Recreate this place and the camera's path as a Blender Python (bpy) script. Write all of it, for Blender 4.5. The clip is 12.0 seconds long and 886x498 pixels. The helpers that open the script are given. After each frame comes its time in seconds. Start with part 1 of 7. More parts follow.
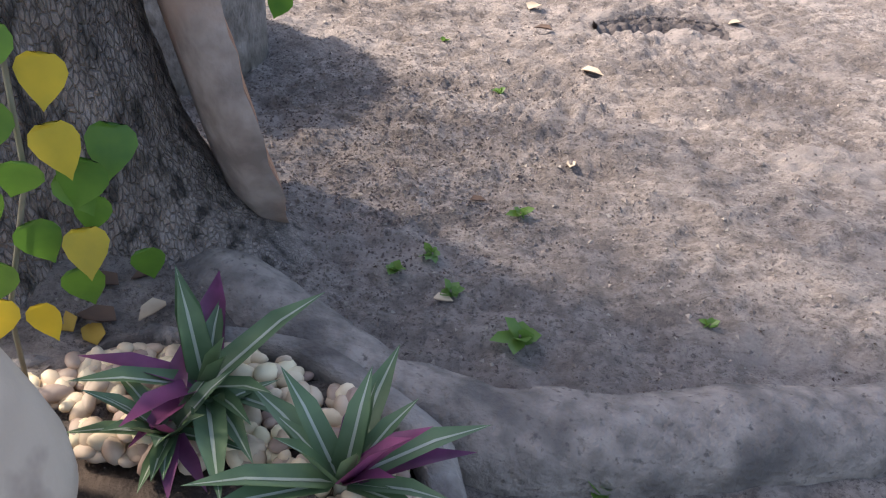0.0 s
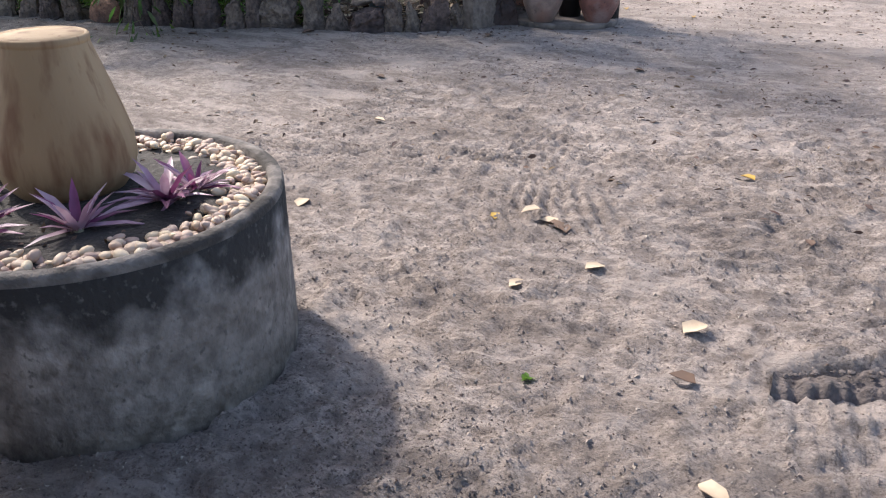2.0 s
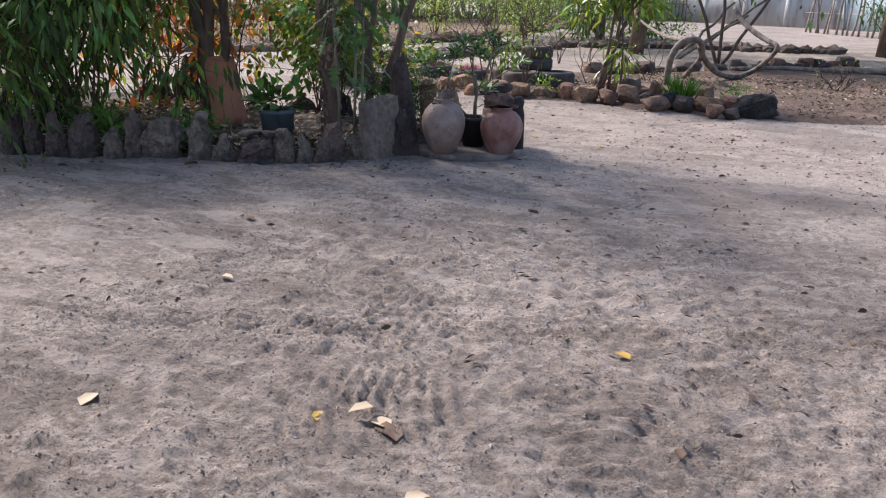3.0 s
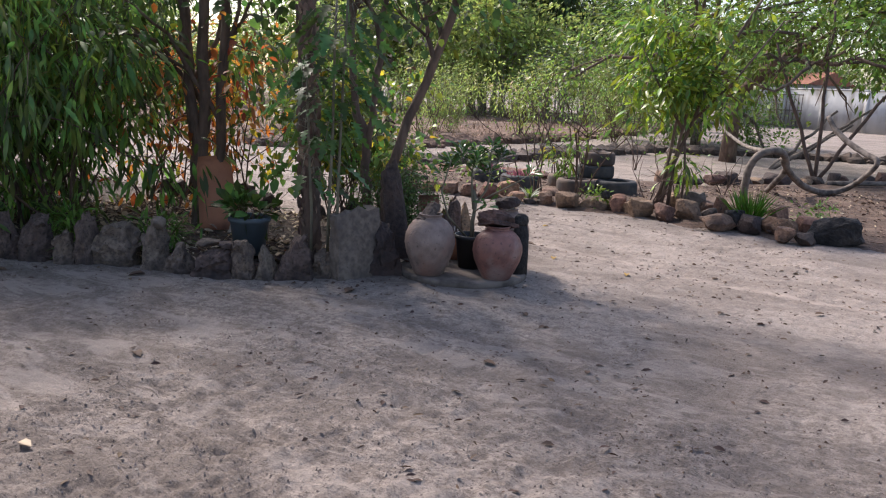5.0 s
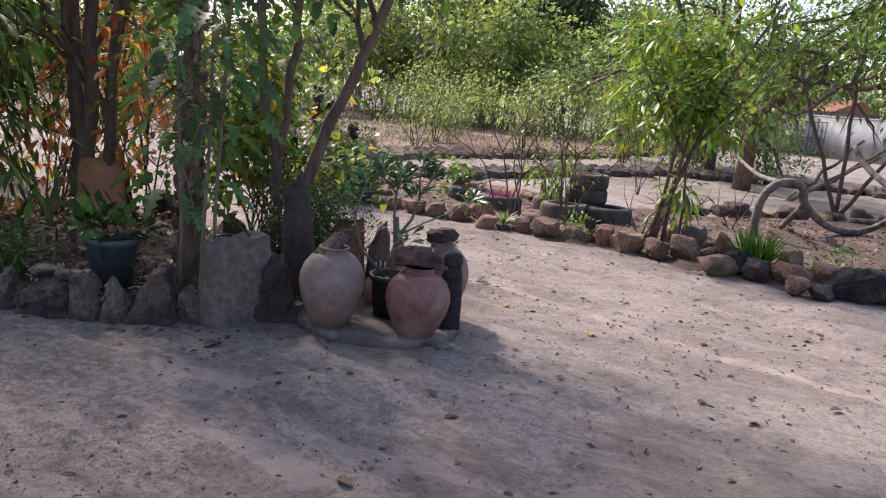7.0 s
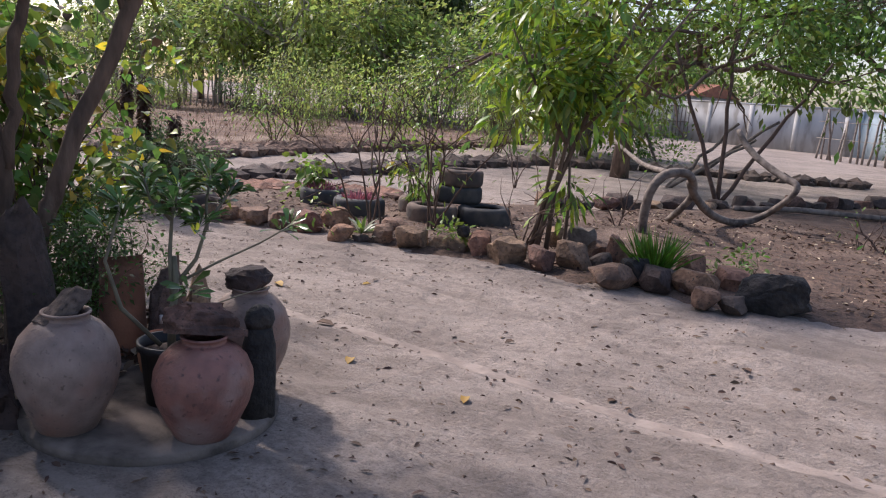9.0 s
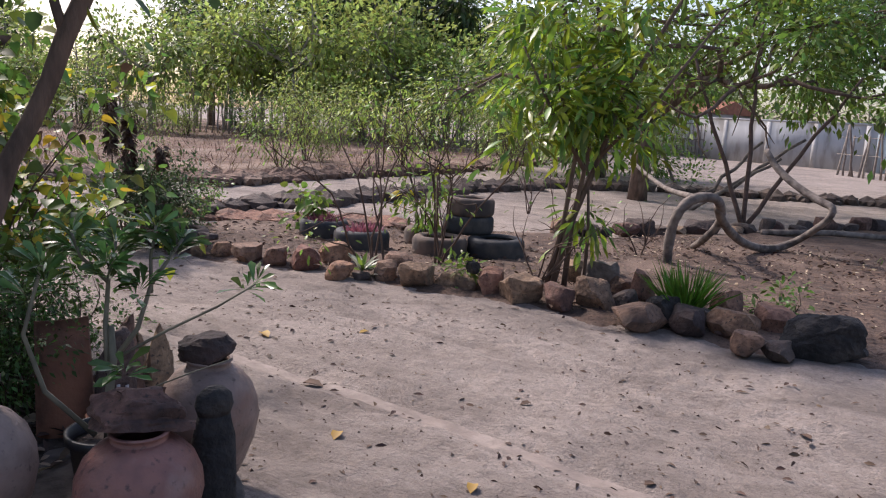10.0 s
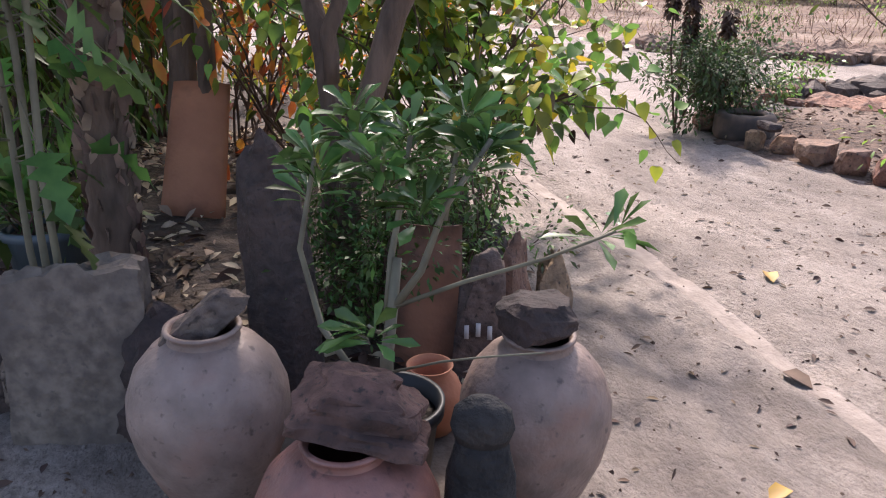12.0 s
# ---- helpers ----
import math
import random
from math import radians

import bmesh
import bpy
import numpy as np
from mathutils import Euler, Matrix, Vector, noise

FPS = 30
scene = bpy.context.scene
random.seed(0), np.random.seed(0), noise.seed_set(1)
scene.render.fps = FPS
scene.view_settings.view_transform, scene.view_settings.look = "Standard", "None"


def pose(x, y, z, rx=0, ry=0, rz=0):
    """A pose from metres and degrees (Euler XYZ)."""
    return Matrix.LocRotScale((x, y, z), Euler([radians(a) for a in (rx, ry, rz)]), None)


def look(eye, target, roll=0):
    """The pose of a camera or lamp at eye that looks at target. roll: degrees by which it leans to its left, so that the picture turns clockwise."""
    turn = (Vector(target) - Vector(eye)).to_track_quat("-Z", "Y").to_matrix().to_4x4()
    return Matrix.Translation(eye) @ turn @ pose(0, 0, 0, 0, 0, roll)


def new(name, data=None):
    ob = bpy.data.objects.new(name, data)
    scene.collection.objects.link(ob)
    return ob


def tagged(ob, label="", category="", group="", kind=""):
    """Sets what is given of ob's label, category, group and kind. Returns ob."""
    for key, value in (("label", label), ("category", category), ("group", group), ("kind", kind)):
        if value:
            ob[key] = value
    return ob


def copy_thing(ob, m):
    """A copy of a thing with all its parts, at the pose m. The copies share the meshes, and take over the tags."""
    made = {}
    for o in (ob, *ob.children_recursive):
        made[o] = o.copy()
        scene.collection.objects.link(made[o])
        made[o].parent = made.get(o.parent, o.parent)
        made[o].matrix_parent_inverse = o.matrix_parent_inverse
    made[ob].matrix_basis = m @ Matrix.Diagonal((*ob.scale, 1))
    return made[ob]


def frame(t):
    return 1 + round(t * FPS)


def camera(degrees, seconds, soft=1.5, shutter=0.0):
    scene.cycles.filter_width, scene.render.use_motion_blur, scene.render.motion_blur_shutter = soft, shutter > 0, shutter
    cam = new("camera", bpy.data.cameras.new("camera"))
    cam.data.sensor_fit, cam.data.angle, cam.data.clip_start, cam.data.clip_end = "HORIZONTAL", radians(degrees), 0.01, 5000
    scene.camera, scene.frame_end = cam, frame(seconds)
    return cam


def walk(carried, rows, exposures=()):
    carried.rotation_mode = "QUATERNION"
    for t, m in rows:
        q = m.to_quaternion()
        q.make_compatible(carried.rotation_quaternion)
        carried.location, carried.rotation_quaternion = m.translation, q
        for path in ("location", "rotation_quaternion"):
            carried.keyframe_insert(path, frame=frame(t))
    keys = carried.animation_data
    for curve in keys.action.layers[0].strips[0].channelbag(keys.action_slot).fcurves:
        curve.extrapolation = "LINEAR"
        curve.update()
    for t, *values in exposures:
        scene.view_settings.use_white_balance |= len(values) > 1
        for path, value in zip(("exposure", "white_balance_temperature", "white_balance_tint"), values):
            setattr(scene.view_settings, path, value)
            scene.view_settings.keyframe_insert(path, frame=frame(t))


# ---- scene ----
cam = camera(59.7, 12.0, 1.15)
PATH = [
    (0, (-0.067, 0.112, 1.169), (-0.023, 1.75, 0.022), 5.5),
    (0.5, (0.142, 0.423, 1.185), (-0.017, 2.076, 0.071), 6.2),
    (1, (0.298, 0.8, 1.264), (0.04, 2.463, 0.184), 6.2),
    (1.5, (0.477, 1.144, 1.394), (-0.144, 2.8, 0.461), 2.4),
    (2, (0.578, 1.49, 1.404), (-0.204, 3.111, 0.531), 0.5),
    (2.5, (0.645, 1.997, 1.49), (-0.214, 3.657, 0.777), 0.8),
    (3, (0.787, 2.288, 1.556), (0.075, 4.046, 0.925), 1.6),
    (3.2, (0.86, 2.415, 1.555), (0.163, 4.182, 0.928), 1.2),
    (4.8, (1.232, 3.685, 1.615), (0.357, 5.441, 1.223), 2.6),
    (5, (1.273, 3.814, 1.618), (0.281, 5.502, 1.209), 2.7),
    (5.5, (1.202, 4.192, 1.605), (0.059, 5.772, 1.162), 3.1),
    (6, (1.172, 4.624, 1.649), (0.036, 6.217, 1.232), 3.6),
    (6.5, (1.206, 5.068, 1.665), (0.125, 6.709, 1.292), 4.6),
    (7, (1.094, 5.481, 1.591), (0.066, 7.153, 1.206), 5.4),
    (7.5, (0.939, 5.866, 1.636), (0.054, 7.616, 1.249), 5.3),
    (7.7, (0.903, 6.033, 1.617), (0.051, 7.799, 1.224), 5.1),
    (9.3, (0.474, 7.258, 1.569), (-0.269, 9.076, 1.188), 4.1),
    (9.5, (0.433, 7.4, 1.568), (-0.306, 9.219, 1.189), 3.8),
    (10, (0.329, 7.71, 1.6), (-0.469, 9.513, 1.267), 3.4),
    (10.5, (0.13, 8.058, 1.581), (-0.928, 9.72, 1.235), 2.8),
    (11, (-0.038, 8.365, 1.556), (-1.533, 9.642, 1.188), 0.6),
    (11.5, (-0.075, 8.76, 1.565), (-1.817, 9.651, 1.149), 0.7),
    (12, (-0.175, 9.245, 1.462), (-1.928, 9.915, 0.77), 0.8),
]
walk(cam, [(t, look(eye, target, roll)) for t, eye, target, roll in PATH], [(0.0, 1.8, 6750, 13), (0.6, 1.6, 6700, 13), (1.2, 1.5, 6650, 12), (2.0, 1.55, 6500, 12), (2.5, 1.32, 6400, 13), (3.0, 1.24, 6400, 13), (5.0, 1.12, 6600, 15), (5.5, 1.42, 6650, 15), (6.0, 1.45, 6650, 17), (6.6, 1.28, 6650, 19), (7.5, 1.15, 6600, 19), (9.5, 0.83, 6550, 19), (11.0, 1.15, 6650, 21), (12.0, 1.66, 6700, 19)])

# ---- light: hazy sun ahead on the left, pale sky ----
SUN_EL, SUN_AZ = radians(44), radians(-68)
world = bpy.data.worlds.new("sky")
scene.world = world
world.use_nodes = True
wn = world.node_tree.nodes
sky = wn.new("ShaderNodeTexSky")
sky.sky_type, sky.sun_disc = "NISHITA", False
sky.sun_elevation, sky.sun_rotation = SUN_EL, SUN_AZ
sky.air_density, sky.dust_density, sky.ozone_density = 1.0, 2.4, 1.0
world.node_tree.links.new(sky.outputs[0], wn["Background"].inputs[0])
wn["Background"].inputs[1].default_value = 0.12
sun = new("sun", bpy.data.lights.new("sun", "SUN"))
sun.data.energy, sun.data.angle, sun.data.color = 2.6, radians(4.0), (1.0, 0.95, 0.87)
sun.matrix_world = look((0, 0, 0), (-math.sin(SUN_AZ) * math.cos(SUN_EL), -math.cos(SUN_AZ) * math.cos(SUN_EL), -math.sin(SUN_EL)))


# ---- materials ----
def material(name, c1, c2, scale=6.0, rough=0.85, bump=0.3, bump_scale=40.0, c3=None, scale3=1.3, edge3=(0.5, 0.65),
             vary=0.0, islands=False, metal=0.0, through_light=0.0, stretch=(1, 1, 1), cracks=0.0, crack_scale=8.0, dist=0.01, distort=0.0, grime=None, speck=None):
    """Two mixed tones by fine noise, a third by coarse patches, relief, and a change of value from piece to piece."""
    m = bpy.data.materials.new(name)
    m.use_nodes = True
    n, k = m.node_tree.nodes, m.node_tree.links
    bsdf, out = n["Principled BSDF"], n["Material Output"]
    coord = n.new("ShaderNodeTexCoord")
    mapping = n.new("ShaderNodeMapping")
    mapping.inputs["Scale"].default_value = stretch
    k.new(coord.outputs["Object"], mapping.inputs[0])

    def noise_node(s, detail=6.0):
        t = n.new("ShaderNodeTexNoise")
        t.inputs["Scale"].default_value, t.inputs["Detail"].default_value = s, detail
        t.inputs["Distortion"].default_value = distort
        k.new(mapping.outputs[0], t.inputs["Vector"])
        return t

    def mixed(fac, a, b):
        x = n.new("ShaderNodeMix")
        x.data_type = "RGBA"
        k.new(fac, x.inputs[0])
        for i, v in ((6, a), (7, b)):
            if isinstance(v, tuple):
                x.inputs[i].default_value = (*v, 1)
            else:
                k.new(v, x.inputs[i])
        return x.outputs[2]

    def ramp(fac, lo, hi):
        r = n.new("ShaderNodeMapRange")
        r.inputs[1].default_value, r.inputs[2].default_value = lo, hi
        k.new(fac, r.inputs[0])
        return r.outputs[0]

    fine = noise_node(scale)
    colour = mixed(ramp(fine.outputs[0], 0.35, 0.65), c1, c2)
    if c3:
        colour = mixed(ramp(noise_node(scale3, 4.0).outputs[0], *edge3), colour, c3)
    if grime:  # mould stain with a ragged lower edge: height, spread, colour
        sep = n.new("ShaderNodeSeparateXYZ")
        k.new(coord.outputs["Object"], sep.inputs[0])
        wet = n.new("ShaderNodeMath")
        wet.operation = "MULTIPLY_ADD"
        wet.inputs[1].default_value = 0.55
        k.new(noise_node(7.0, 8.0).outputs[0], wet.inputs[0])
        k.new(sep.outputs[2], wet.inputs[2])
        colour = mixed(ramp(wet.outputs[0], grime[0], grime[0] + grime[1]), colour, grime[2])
    if speck:  # fine grains of another tone: scale, lower edge, colour
        colour = mixed(ramp(noise_node(speck[0], 3.0).outputs[0], speck[1], speck[1] + 0.13), colour, speck[2])
    if vary:
        if islands:
            rnd = n.new("ShaderNodeNewGeometry").outputs["Random Per Island"]
        else:
            rnd = n.new("ShaderNodeObjectInfo").outputs["Random"]
        r = n.new("ShaderNodeMapRange")
        r.inputs[3].default_value, r.inputs[4].default_value = 1 - vary, 1 + vary
        k.new(rnd, r.inputs[0])
        hsv = n.new("ShaderNodeHueSaturation")
        k.new(r.outputs[0], hsv.inputs["Value"])
        h = n.new("ShaderNodeMapRange")
        h.inputs[3].default_value, h.inputs[4].default_value = 0.5 - 0.06 * vary, 0.5 + 0.06 * vary
        k.new(rnd, h.inputs[0])
        k.new(h.outputs[0], hsv.inputs["Hue"])
        k.new(colour, hsv.inputs["Color"])
        colour = hsv.outputs[0]
    k.new(colour, bsdf.inputs["Base Color"])
    bsdf.inputs["Roughness"].default_value, bsdf.inputs["Metallic"].default_value = rough, metal
    if bump:
        b = n.new("ShaderNodeBump")
        b.inputs["Strength"].default_value, b.inputs["Distance"].default_value = bump, dist
        h = noise_node(bump_scale, 8.0).outputs[0]
        if cracks:
            v = n.new("ShaderNodeTexVoronoi")
            v.feature = "DISTANCE_TO_EDGE"
            v.inputs["Scale"].default_value = crack_scale
            k.new(mapping.outputs[0], v.inputs["Vector"])
            add = n.new("ShaderNodeMath")
            add.operation = "MULTIPLY_ADD"
            add.inputs[1].default_value = cracks
            k.new(ramp(v.outputs[0], 0.0, 0.12), add.inputs[0])
            k.new(h, add.inputs[2])
            h = add.outputs[0]
        k.new(h, b.inputs["Height"])
        k.new(b.outputs[0], bsdf.inputs["Normal"])
    if through_light:
        tr, mx = n.new("ShaderNodeBsdfTranslucent"), n.new("ShaderNodeMixShader")
        k.new(colour, tr.inputs[0])
        mx.inputs[0].default_value = through_light
        k.new(bsdf.outputs[0], mx.inputs[1])
        k.new(tr.outputs[0], mx.inputs[2])
        k.new(mx.outputs[0], out.inputs[0])
    return m


def leaf_material(name, c1, c2, rough=0.45, light=0.35, vary=0.35):
    return material(name, c1, c2, 9.0, rough, 0.0, vary=vary, islands=True, through_light=light)


def sand_material():
    """Trodden pale sand: broad damp patches, dragged streaks, fine grains."""
    m = bpy.data.materials.new("sand")
    m.use_nodes = True
    n, k = m.node_tree.nodes, m.node_tree.links
    bsdf = n["Principled BSDF"]
    coord = n.new("ShaderNodeTexCoord")

    def field(scale, detail, stretch=(1, 1, 1), turn=0.0, distortion=0.0, rough=0.5):
        mp, t = n.new("ShaderNodeMapping"), n.new("ShaderNodeTexNoise")
        mp.inputs["Scale"].default_value, mp.inputs["Rotation"].default_value = stretch, (0, 0, turn)
        k.new(coord.outputs["Object"], mp.inputs[0])
        k.new(mp.outputs[0], t.inputs["Vector"])
        t.inputs["Scale"].default_value, t.inputs["Detail"].default_value = scale, detail
        t.inputs["Roughness"].default_value, t.inputs["Distortion"].default_value = rough, distortion
        return t.outputs[0]

    def ranged(v, lo, hi, top=1.0):
        r = n.new("ShaderNodeMapRange")
        r.inputs[1].default_value, r.inputs[2].default_value, r.inputs[4].default_value = lo, hi, top
        k.new(v, r.inputs[0])
        return r.outputs[0]

    def mixed(fac, c, d):
        x = n.new("ShaderNodeMix")
        x.data_type = "RGBA"
        k.new(fac, x.inputs[0])
        for i, v in ((6, c), (7, d)):
            if isinstance(v, tuple):
                x.inputs[i].default_value = (*v, 1)
            else:
                k.new(v, x.inputs[i])
        return x.outputs[2]

    sep = n.new("ShaderNodeSeparateXYZ")
    k.new(coord.outputs["Object"], sep.inputs[0])
    loose = n.new("ShaderNodeMapRange")  # loose yard sand, then the packed drive
    loose.inputs[1].default_value, loose.inputs[2].default_value, loose.inputs[3].default_value, loose.inputs[4].default_value = 7.6, 10.4, 1.0, 0.5
    k.new(sep.outputs[1], loose.inputs[0])

    def on_yard(v):
        x = n.new("ShaderNodeMath")
        x.operation = "MULTIPLY"
        k.new(v, x.inputs[0])
        k.new(loose.outputs[0], x.inputs[1])
        return x.outputs[0]

    mid = field(17.0, 10.0, rough=0.72, distortion=0.2)
    colour = mixed(on_yard(ranged(mid, 0.42, 0.60)), (0.375, 0.313, 0.277), (0.185, 0.149, 0.13))
    colour = mixed(ranged(field(0.75, 6.0, (0.7, 1.2, 1), distortion=0.9, rough=0.62), 0.44, 0.60, 0.62), colour, (0.15, 0.119, 0.103))
    streaks = field(2.4, 9.0, (0.8, 1.5, 1), 0.05, 0.6, 0.7)
    colour = mixed(on_yard(ranged(streaks, 0.49, 0.61, 0.55)), colour, (0.118, 0.092, 0.08))
    grains = field(70.0, 5.0, rough=0.8)
    colour = mixed(on_yard(ranged(grains, 0.53, 0.62, 0.85)), colour, (0.085, 0.067, 0.058))
    colour = mixed(on_yard(ranged(field(30.0, 7.0, rough=0.8), 0.55, 0.62, 0.7)), colour, (0.105, 0.083, 0.072))
    smooth = ranged(field(2.0, 7.0, (0.7, 1.7, 1), -0.15, 0.8, 0.64), 0.53, 0.60)
    colour = mixed(on_yard(ranged(smooth, 0.0, 1.0, 0.62)), colour, (0.355, 0.299, 0.267))
    k.new(colour, bsdf.inputs["Base Color"])
    bsdf.inputs["Roughness"].default_value = 0.97
    last = None
    for height, strength, dist in ((field(38.0, 9.0, (0.85, 1.2, 1), rough=0.66), 1.0, 0.029), (streaks, 0.25, 0.02), (mid, 0.5, 0.02)):
        b = n.new("ShaderNodeBump")
        b.inputs["Strength"].default_value, b.inputs["Distance"].default_value = strength, dist
        k.new(height, b.inputs["Height"])
        if last:
            k.new(last, b.inputs["Normal"])
        last = b.outputs[0]
    k.new(last, bsdf.inputs["Normal"])
    return m


SAND = sand_material()
SOIL = material("dark_soil", (0.125, 0.077, 0.056), (0.056, 0.035, 0.027), 12.0, 0.95, 1.0, 30.0, c3=(0.17, 0.115, 0.088), scale3=1.1, dist=0.03, speck=(40.0, 0.57, (0.035, 0.024, 0.02)))
BED_SOIL = material("bed_soil", (0.096, 0.068, 0.052), (0.048, 0.034, 0.028), 9.0, 0.95, 0.9, 30.0, dist=0.03)
FIELD = material("dry_field", (0.20, 0.122, 0.09), (0.095, 0.057, 0.042), 2.6, 0.95, 1.0, 6.0, c3=(0.25, 0.18, 0.14), scale3=0.35, dist=0.12, speck=(14.0, 0.56, (0.055, 0.035, 0.027)))
STONE_GREY = material("grey_purple_stone", (0.185, 0.133, 0.109), (0.09, 0.064, 0.055), 26.0, 0.92, 1.0, 26.0, c3=(0.036, 0.027, 0.027), scale3=3.5, edge3=(0.46, 0.7), vary=0.35, dist=0.022, speck=(55.0, 0.58, (0.045, 0.034, 0.03)))
STONE_PALE = material("pale_slab_stone", (0.22, 0.174, 0.144), (0.115, 0.09, 0.075), 22.0, 0.9, 1.0, 14.0, c3=(0.10, 0.08, 0.072), scale3=3.5, edge3=(0.46, 0.7), dist=0.022, speck=(40.0, 0.62, (0.12, 0.097, 0.083)))
STONE_BROWN = material("brown_sandstone", (0.25, 0.148, 0.104), (0.135, 0.079, 0.057), 22.0, 0.9, 1.0, 22.0, c3=(0.053, 0.035, 0.030), scale3=3.5, edge3=(0.46, 0.7), vary=0.35, dist=0.022, speck=(55.0, 0.58, (0.045, 0.034, 0.03)))
STONE_RED = material("reddish_sandstone", (0.33, 0.175, 0.115), (0.19, 0.092, 0.062), 22.0, 0.9, 1.0, 22.0, c3=(0.064, 0.038, 0.032), scale3=3.5, edge3=(0.46, 0.7), vary=0.25, dist=0.022, speck=(55.0, 0.58, (0.045, 0.034, 0.03)))
STONE_DARK = material("dark_ironstone", (0.085, 0.060, 0.053), (0.042, 0.031, 0.029), 22.0, 0.85, 1.0, 24.0, c3=(0.10, 0.064, 0.052), scale3=3.5, edge3=(0.46, 0.7), vary=0.3, dist=0.022, speck=(55.0, 0.58, (0.045, 0.034, 0.03)))
SLAG = material("black_slag", (0.032, 0.029, 0.029), (0.013, 0.012, 0.013), 14.0, 0.9, 1.0, 26.0, c3=(0.055, 0.046, 0.042), scale3=5.0, dist=0.03)
PEBBLE = material("cream_pebble", (0.55, 0.42, 0.32), (0.38, 0.26, 0.185), 12.0, 0.6, 0.15, 60.0, vary=0.4, islands=True)
PEBBLE_ONE = material("river_pebble", (0.74, 0.59, 0.43), (0.48, 0.33, 0.21), 6.0, 0.6, 0.15, 60.0, vary=0.4)
CLAY_GREY = material("greyed_clay", (0.315, 0.228, 0.196), (0.205, 0.145, 0.124), 11.0, 0.6, 0.5, 45.0, c3=(0.255, 0.142, 0.112), scale3=4.0, edge3=(0.5, 0.7), speck=(38.0, 0.62, (0.12, 0.085, 0.072)))
CLAY_RED = material("red_clay", (0.275, 0.12, 0.095), (0.175, 0.08, 0.068), 11.0, 0.5, 0.5, 45.0, c3=(0.30, 0.205, 0.188), scale3=4.0, edge3=(0.5, 0.66), speck=(34.0, 0.61, (0.09, 0.045, 0.04)))
CLAY_BROWN = material("brown_clay", (0.29, 0.20, 0.168), (0.18, 0.123, 0.103), 11.0, 0.6, 0.5, 45.0, c3=(0.235, 0.122, 0.088), scale3=3.4, speck=(38.0, 0.62, (0.10, 0.07, 0.06)))
TILE_DARK = material("stained_terracotta", (0.30, 0.135, 0.08), (0.17, 0.08, 0.052), 5.0, 0.88, 0.4, 45.0, c3=(0.06, 0.04, 0.034), scale3=4.0, edge3=(0.48, 0.66))
TERRACOTTA = material("terracotta", (0.47, 0.20, 0.115), (0.36, 0.145, 0.085), 4.0, 0.85, 0.3, 45.0, c3=(0.17, 0.085, 0.06), scale3=3.2, edge3=(0.58, 0.72))
VASE_CLAY = material("buff_clay", (0.37, 0.255, 0.145), (0.26, 0.165, 0.085), 4.0, 0.75, 0.25, 50.0, c3=(0.17, 0.085, 0.04), scale3=16.0, edge3=(0.53, 0.72), stretch=(1, 1, 0.18), speck=(30.0, 0.62, (0.2, 0.11, 0.055)))
PINK_CLAY = material("pale_pink_clay", (0.62, 0.49, 0.385), (0.50, 0.385, 0.30), 4.0, 0.85, 0.3, 50.0, c3=(0.24, 0.17, 0.14), scale3=5.0)
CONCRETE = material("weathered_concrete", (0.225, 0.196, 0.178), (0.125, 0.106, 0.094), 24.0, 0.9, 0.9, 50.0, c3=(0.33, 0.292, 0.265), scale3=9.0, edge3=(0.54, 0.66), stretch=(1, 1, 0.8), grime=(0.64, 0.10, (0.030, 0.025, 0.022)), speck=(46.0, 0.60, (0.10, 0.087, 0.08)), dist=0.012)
CONCRETE_RIM = material("worn_concrete_rim", (0.23, 0.20, 0.18), (0.11, 0.096, 0.088), 14.0, 0.92, 0.8, 60.0, c3=(0.045, 0.038, 0.034), scale3=6.0, edge3=(0.46, 0.6), dist=0.012)
DISC = material("earthy_concrete", (0.14, 0.112, 0.096), (0.075, 0.06, 0.052), 14.0, 0.95, 0.8, 50.0, c3=(0.21, 0.168, 0.145), scale3=3.0)
MORTAR = material("grey_mortar", (0.30, 0.26, 0.235), (0.19, 0.165, 0.15), 9.0, 0.92, 0.9, 40.0, c3=(0.105, 0.085, 0.075), scale3=6.0, dist=0.02)
BARK = material("grey_fissured_bark", (0.33, 0.272, 0.243), (0.175, 0.142, 0.127), 20.0, 0.95, 1.0, 50.0, c3=(0.06, 0.05, 0.045), scale3=30.0, edge3=(0.5, 0.66), stretch=(1, 1, 0.35), dist=0.05, cracks=0.22, crack_scale=95.0)
BARK_BROWN = material("brown_bark", (0.165, 0.108, 0.08), (0.078, 0.052, 0.04), 14.0, 0.92, 1.0, 35.0, c3=(0.20, 0.155, 0.125), scale3=5.0, edge3=(0.55, 0.7), stretch=(1, 1, 0.3), dist=0.015)
BARK_PALE = material("pale_bark", (0.36, 0.31, 0.27), (0.23, 0.19, 0.165), 6.0, 0.9, 0.6, 30.0, stretch=(1, 1, 0.4), dist=0.015)
TWIG = material("brown_twig", (0.128, 0.079, 0.060), (0.075, 0.049, 0.038), 12.0, 0.9, 0.3, 60.0)
GREEN_STEM = material("green_grey_stem", (0.21, 0.19, 0.13), (0.13, 0.115, 0.082), 8.0, 0.75, 0.25, 50.0)
WOOD_CUT = material("cut_red_wood", (0.50, 0.26, 0.15), (0.27, 0.125, 0.075), 7.0, 0.8, 1.0, 14.0, c3=(0.095, 0.06, 0.052), scale3=3.4, edge3=(0.55, 0.63), stretch=(1.6, 2.6, 0.55), dist=0.03, distort=2.0, speck=(26.0, 0.62, (0.60, 0.40, 0.27)))
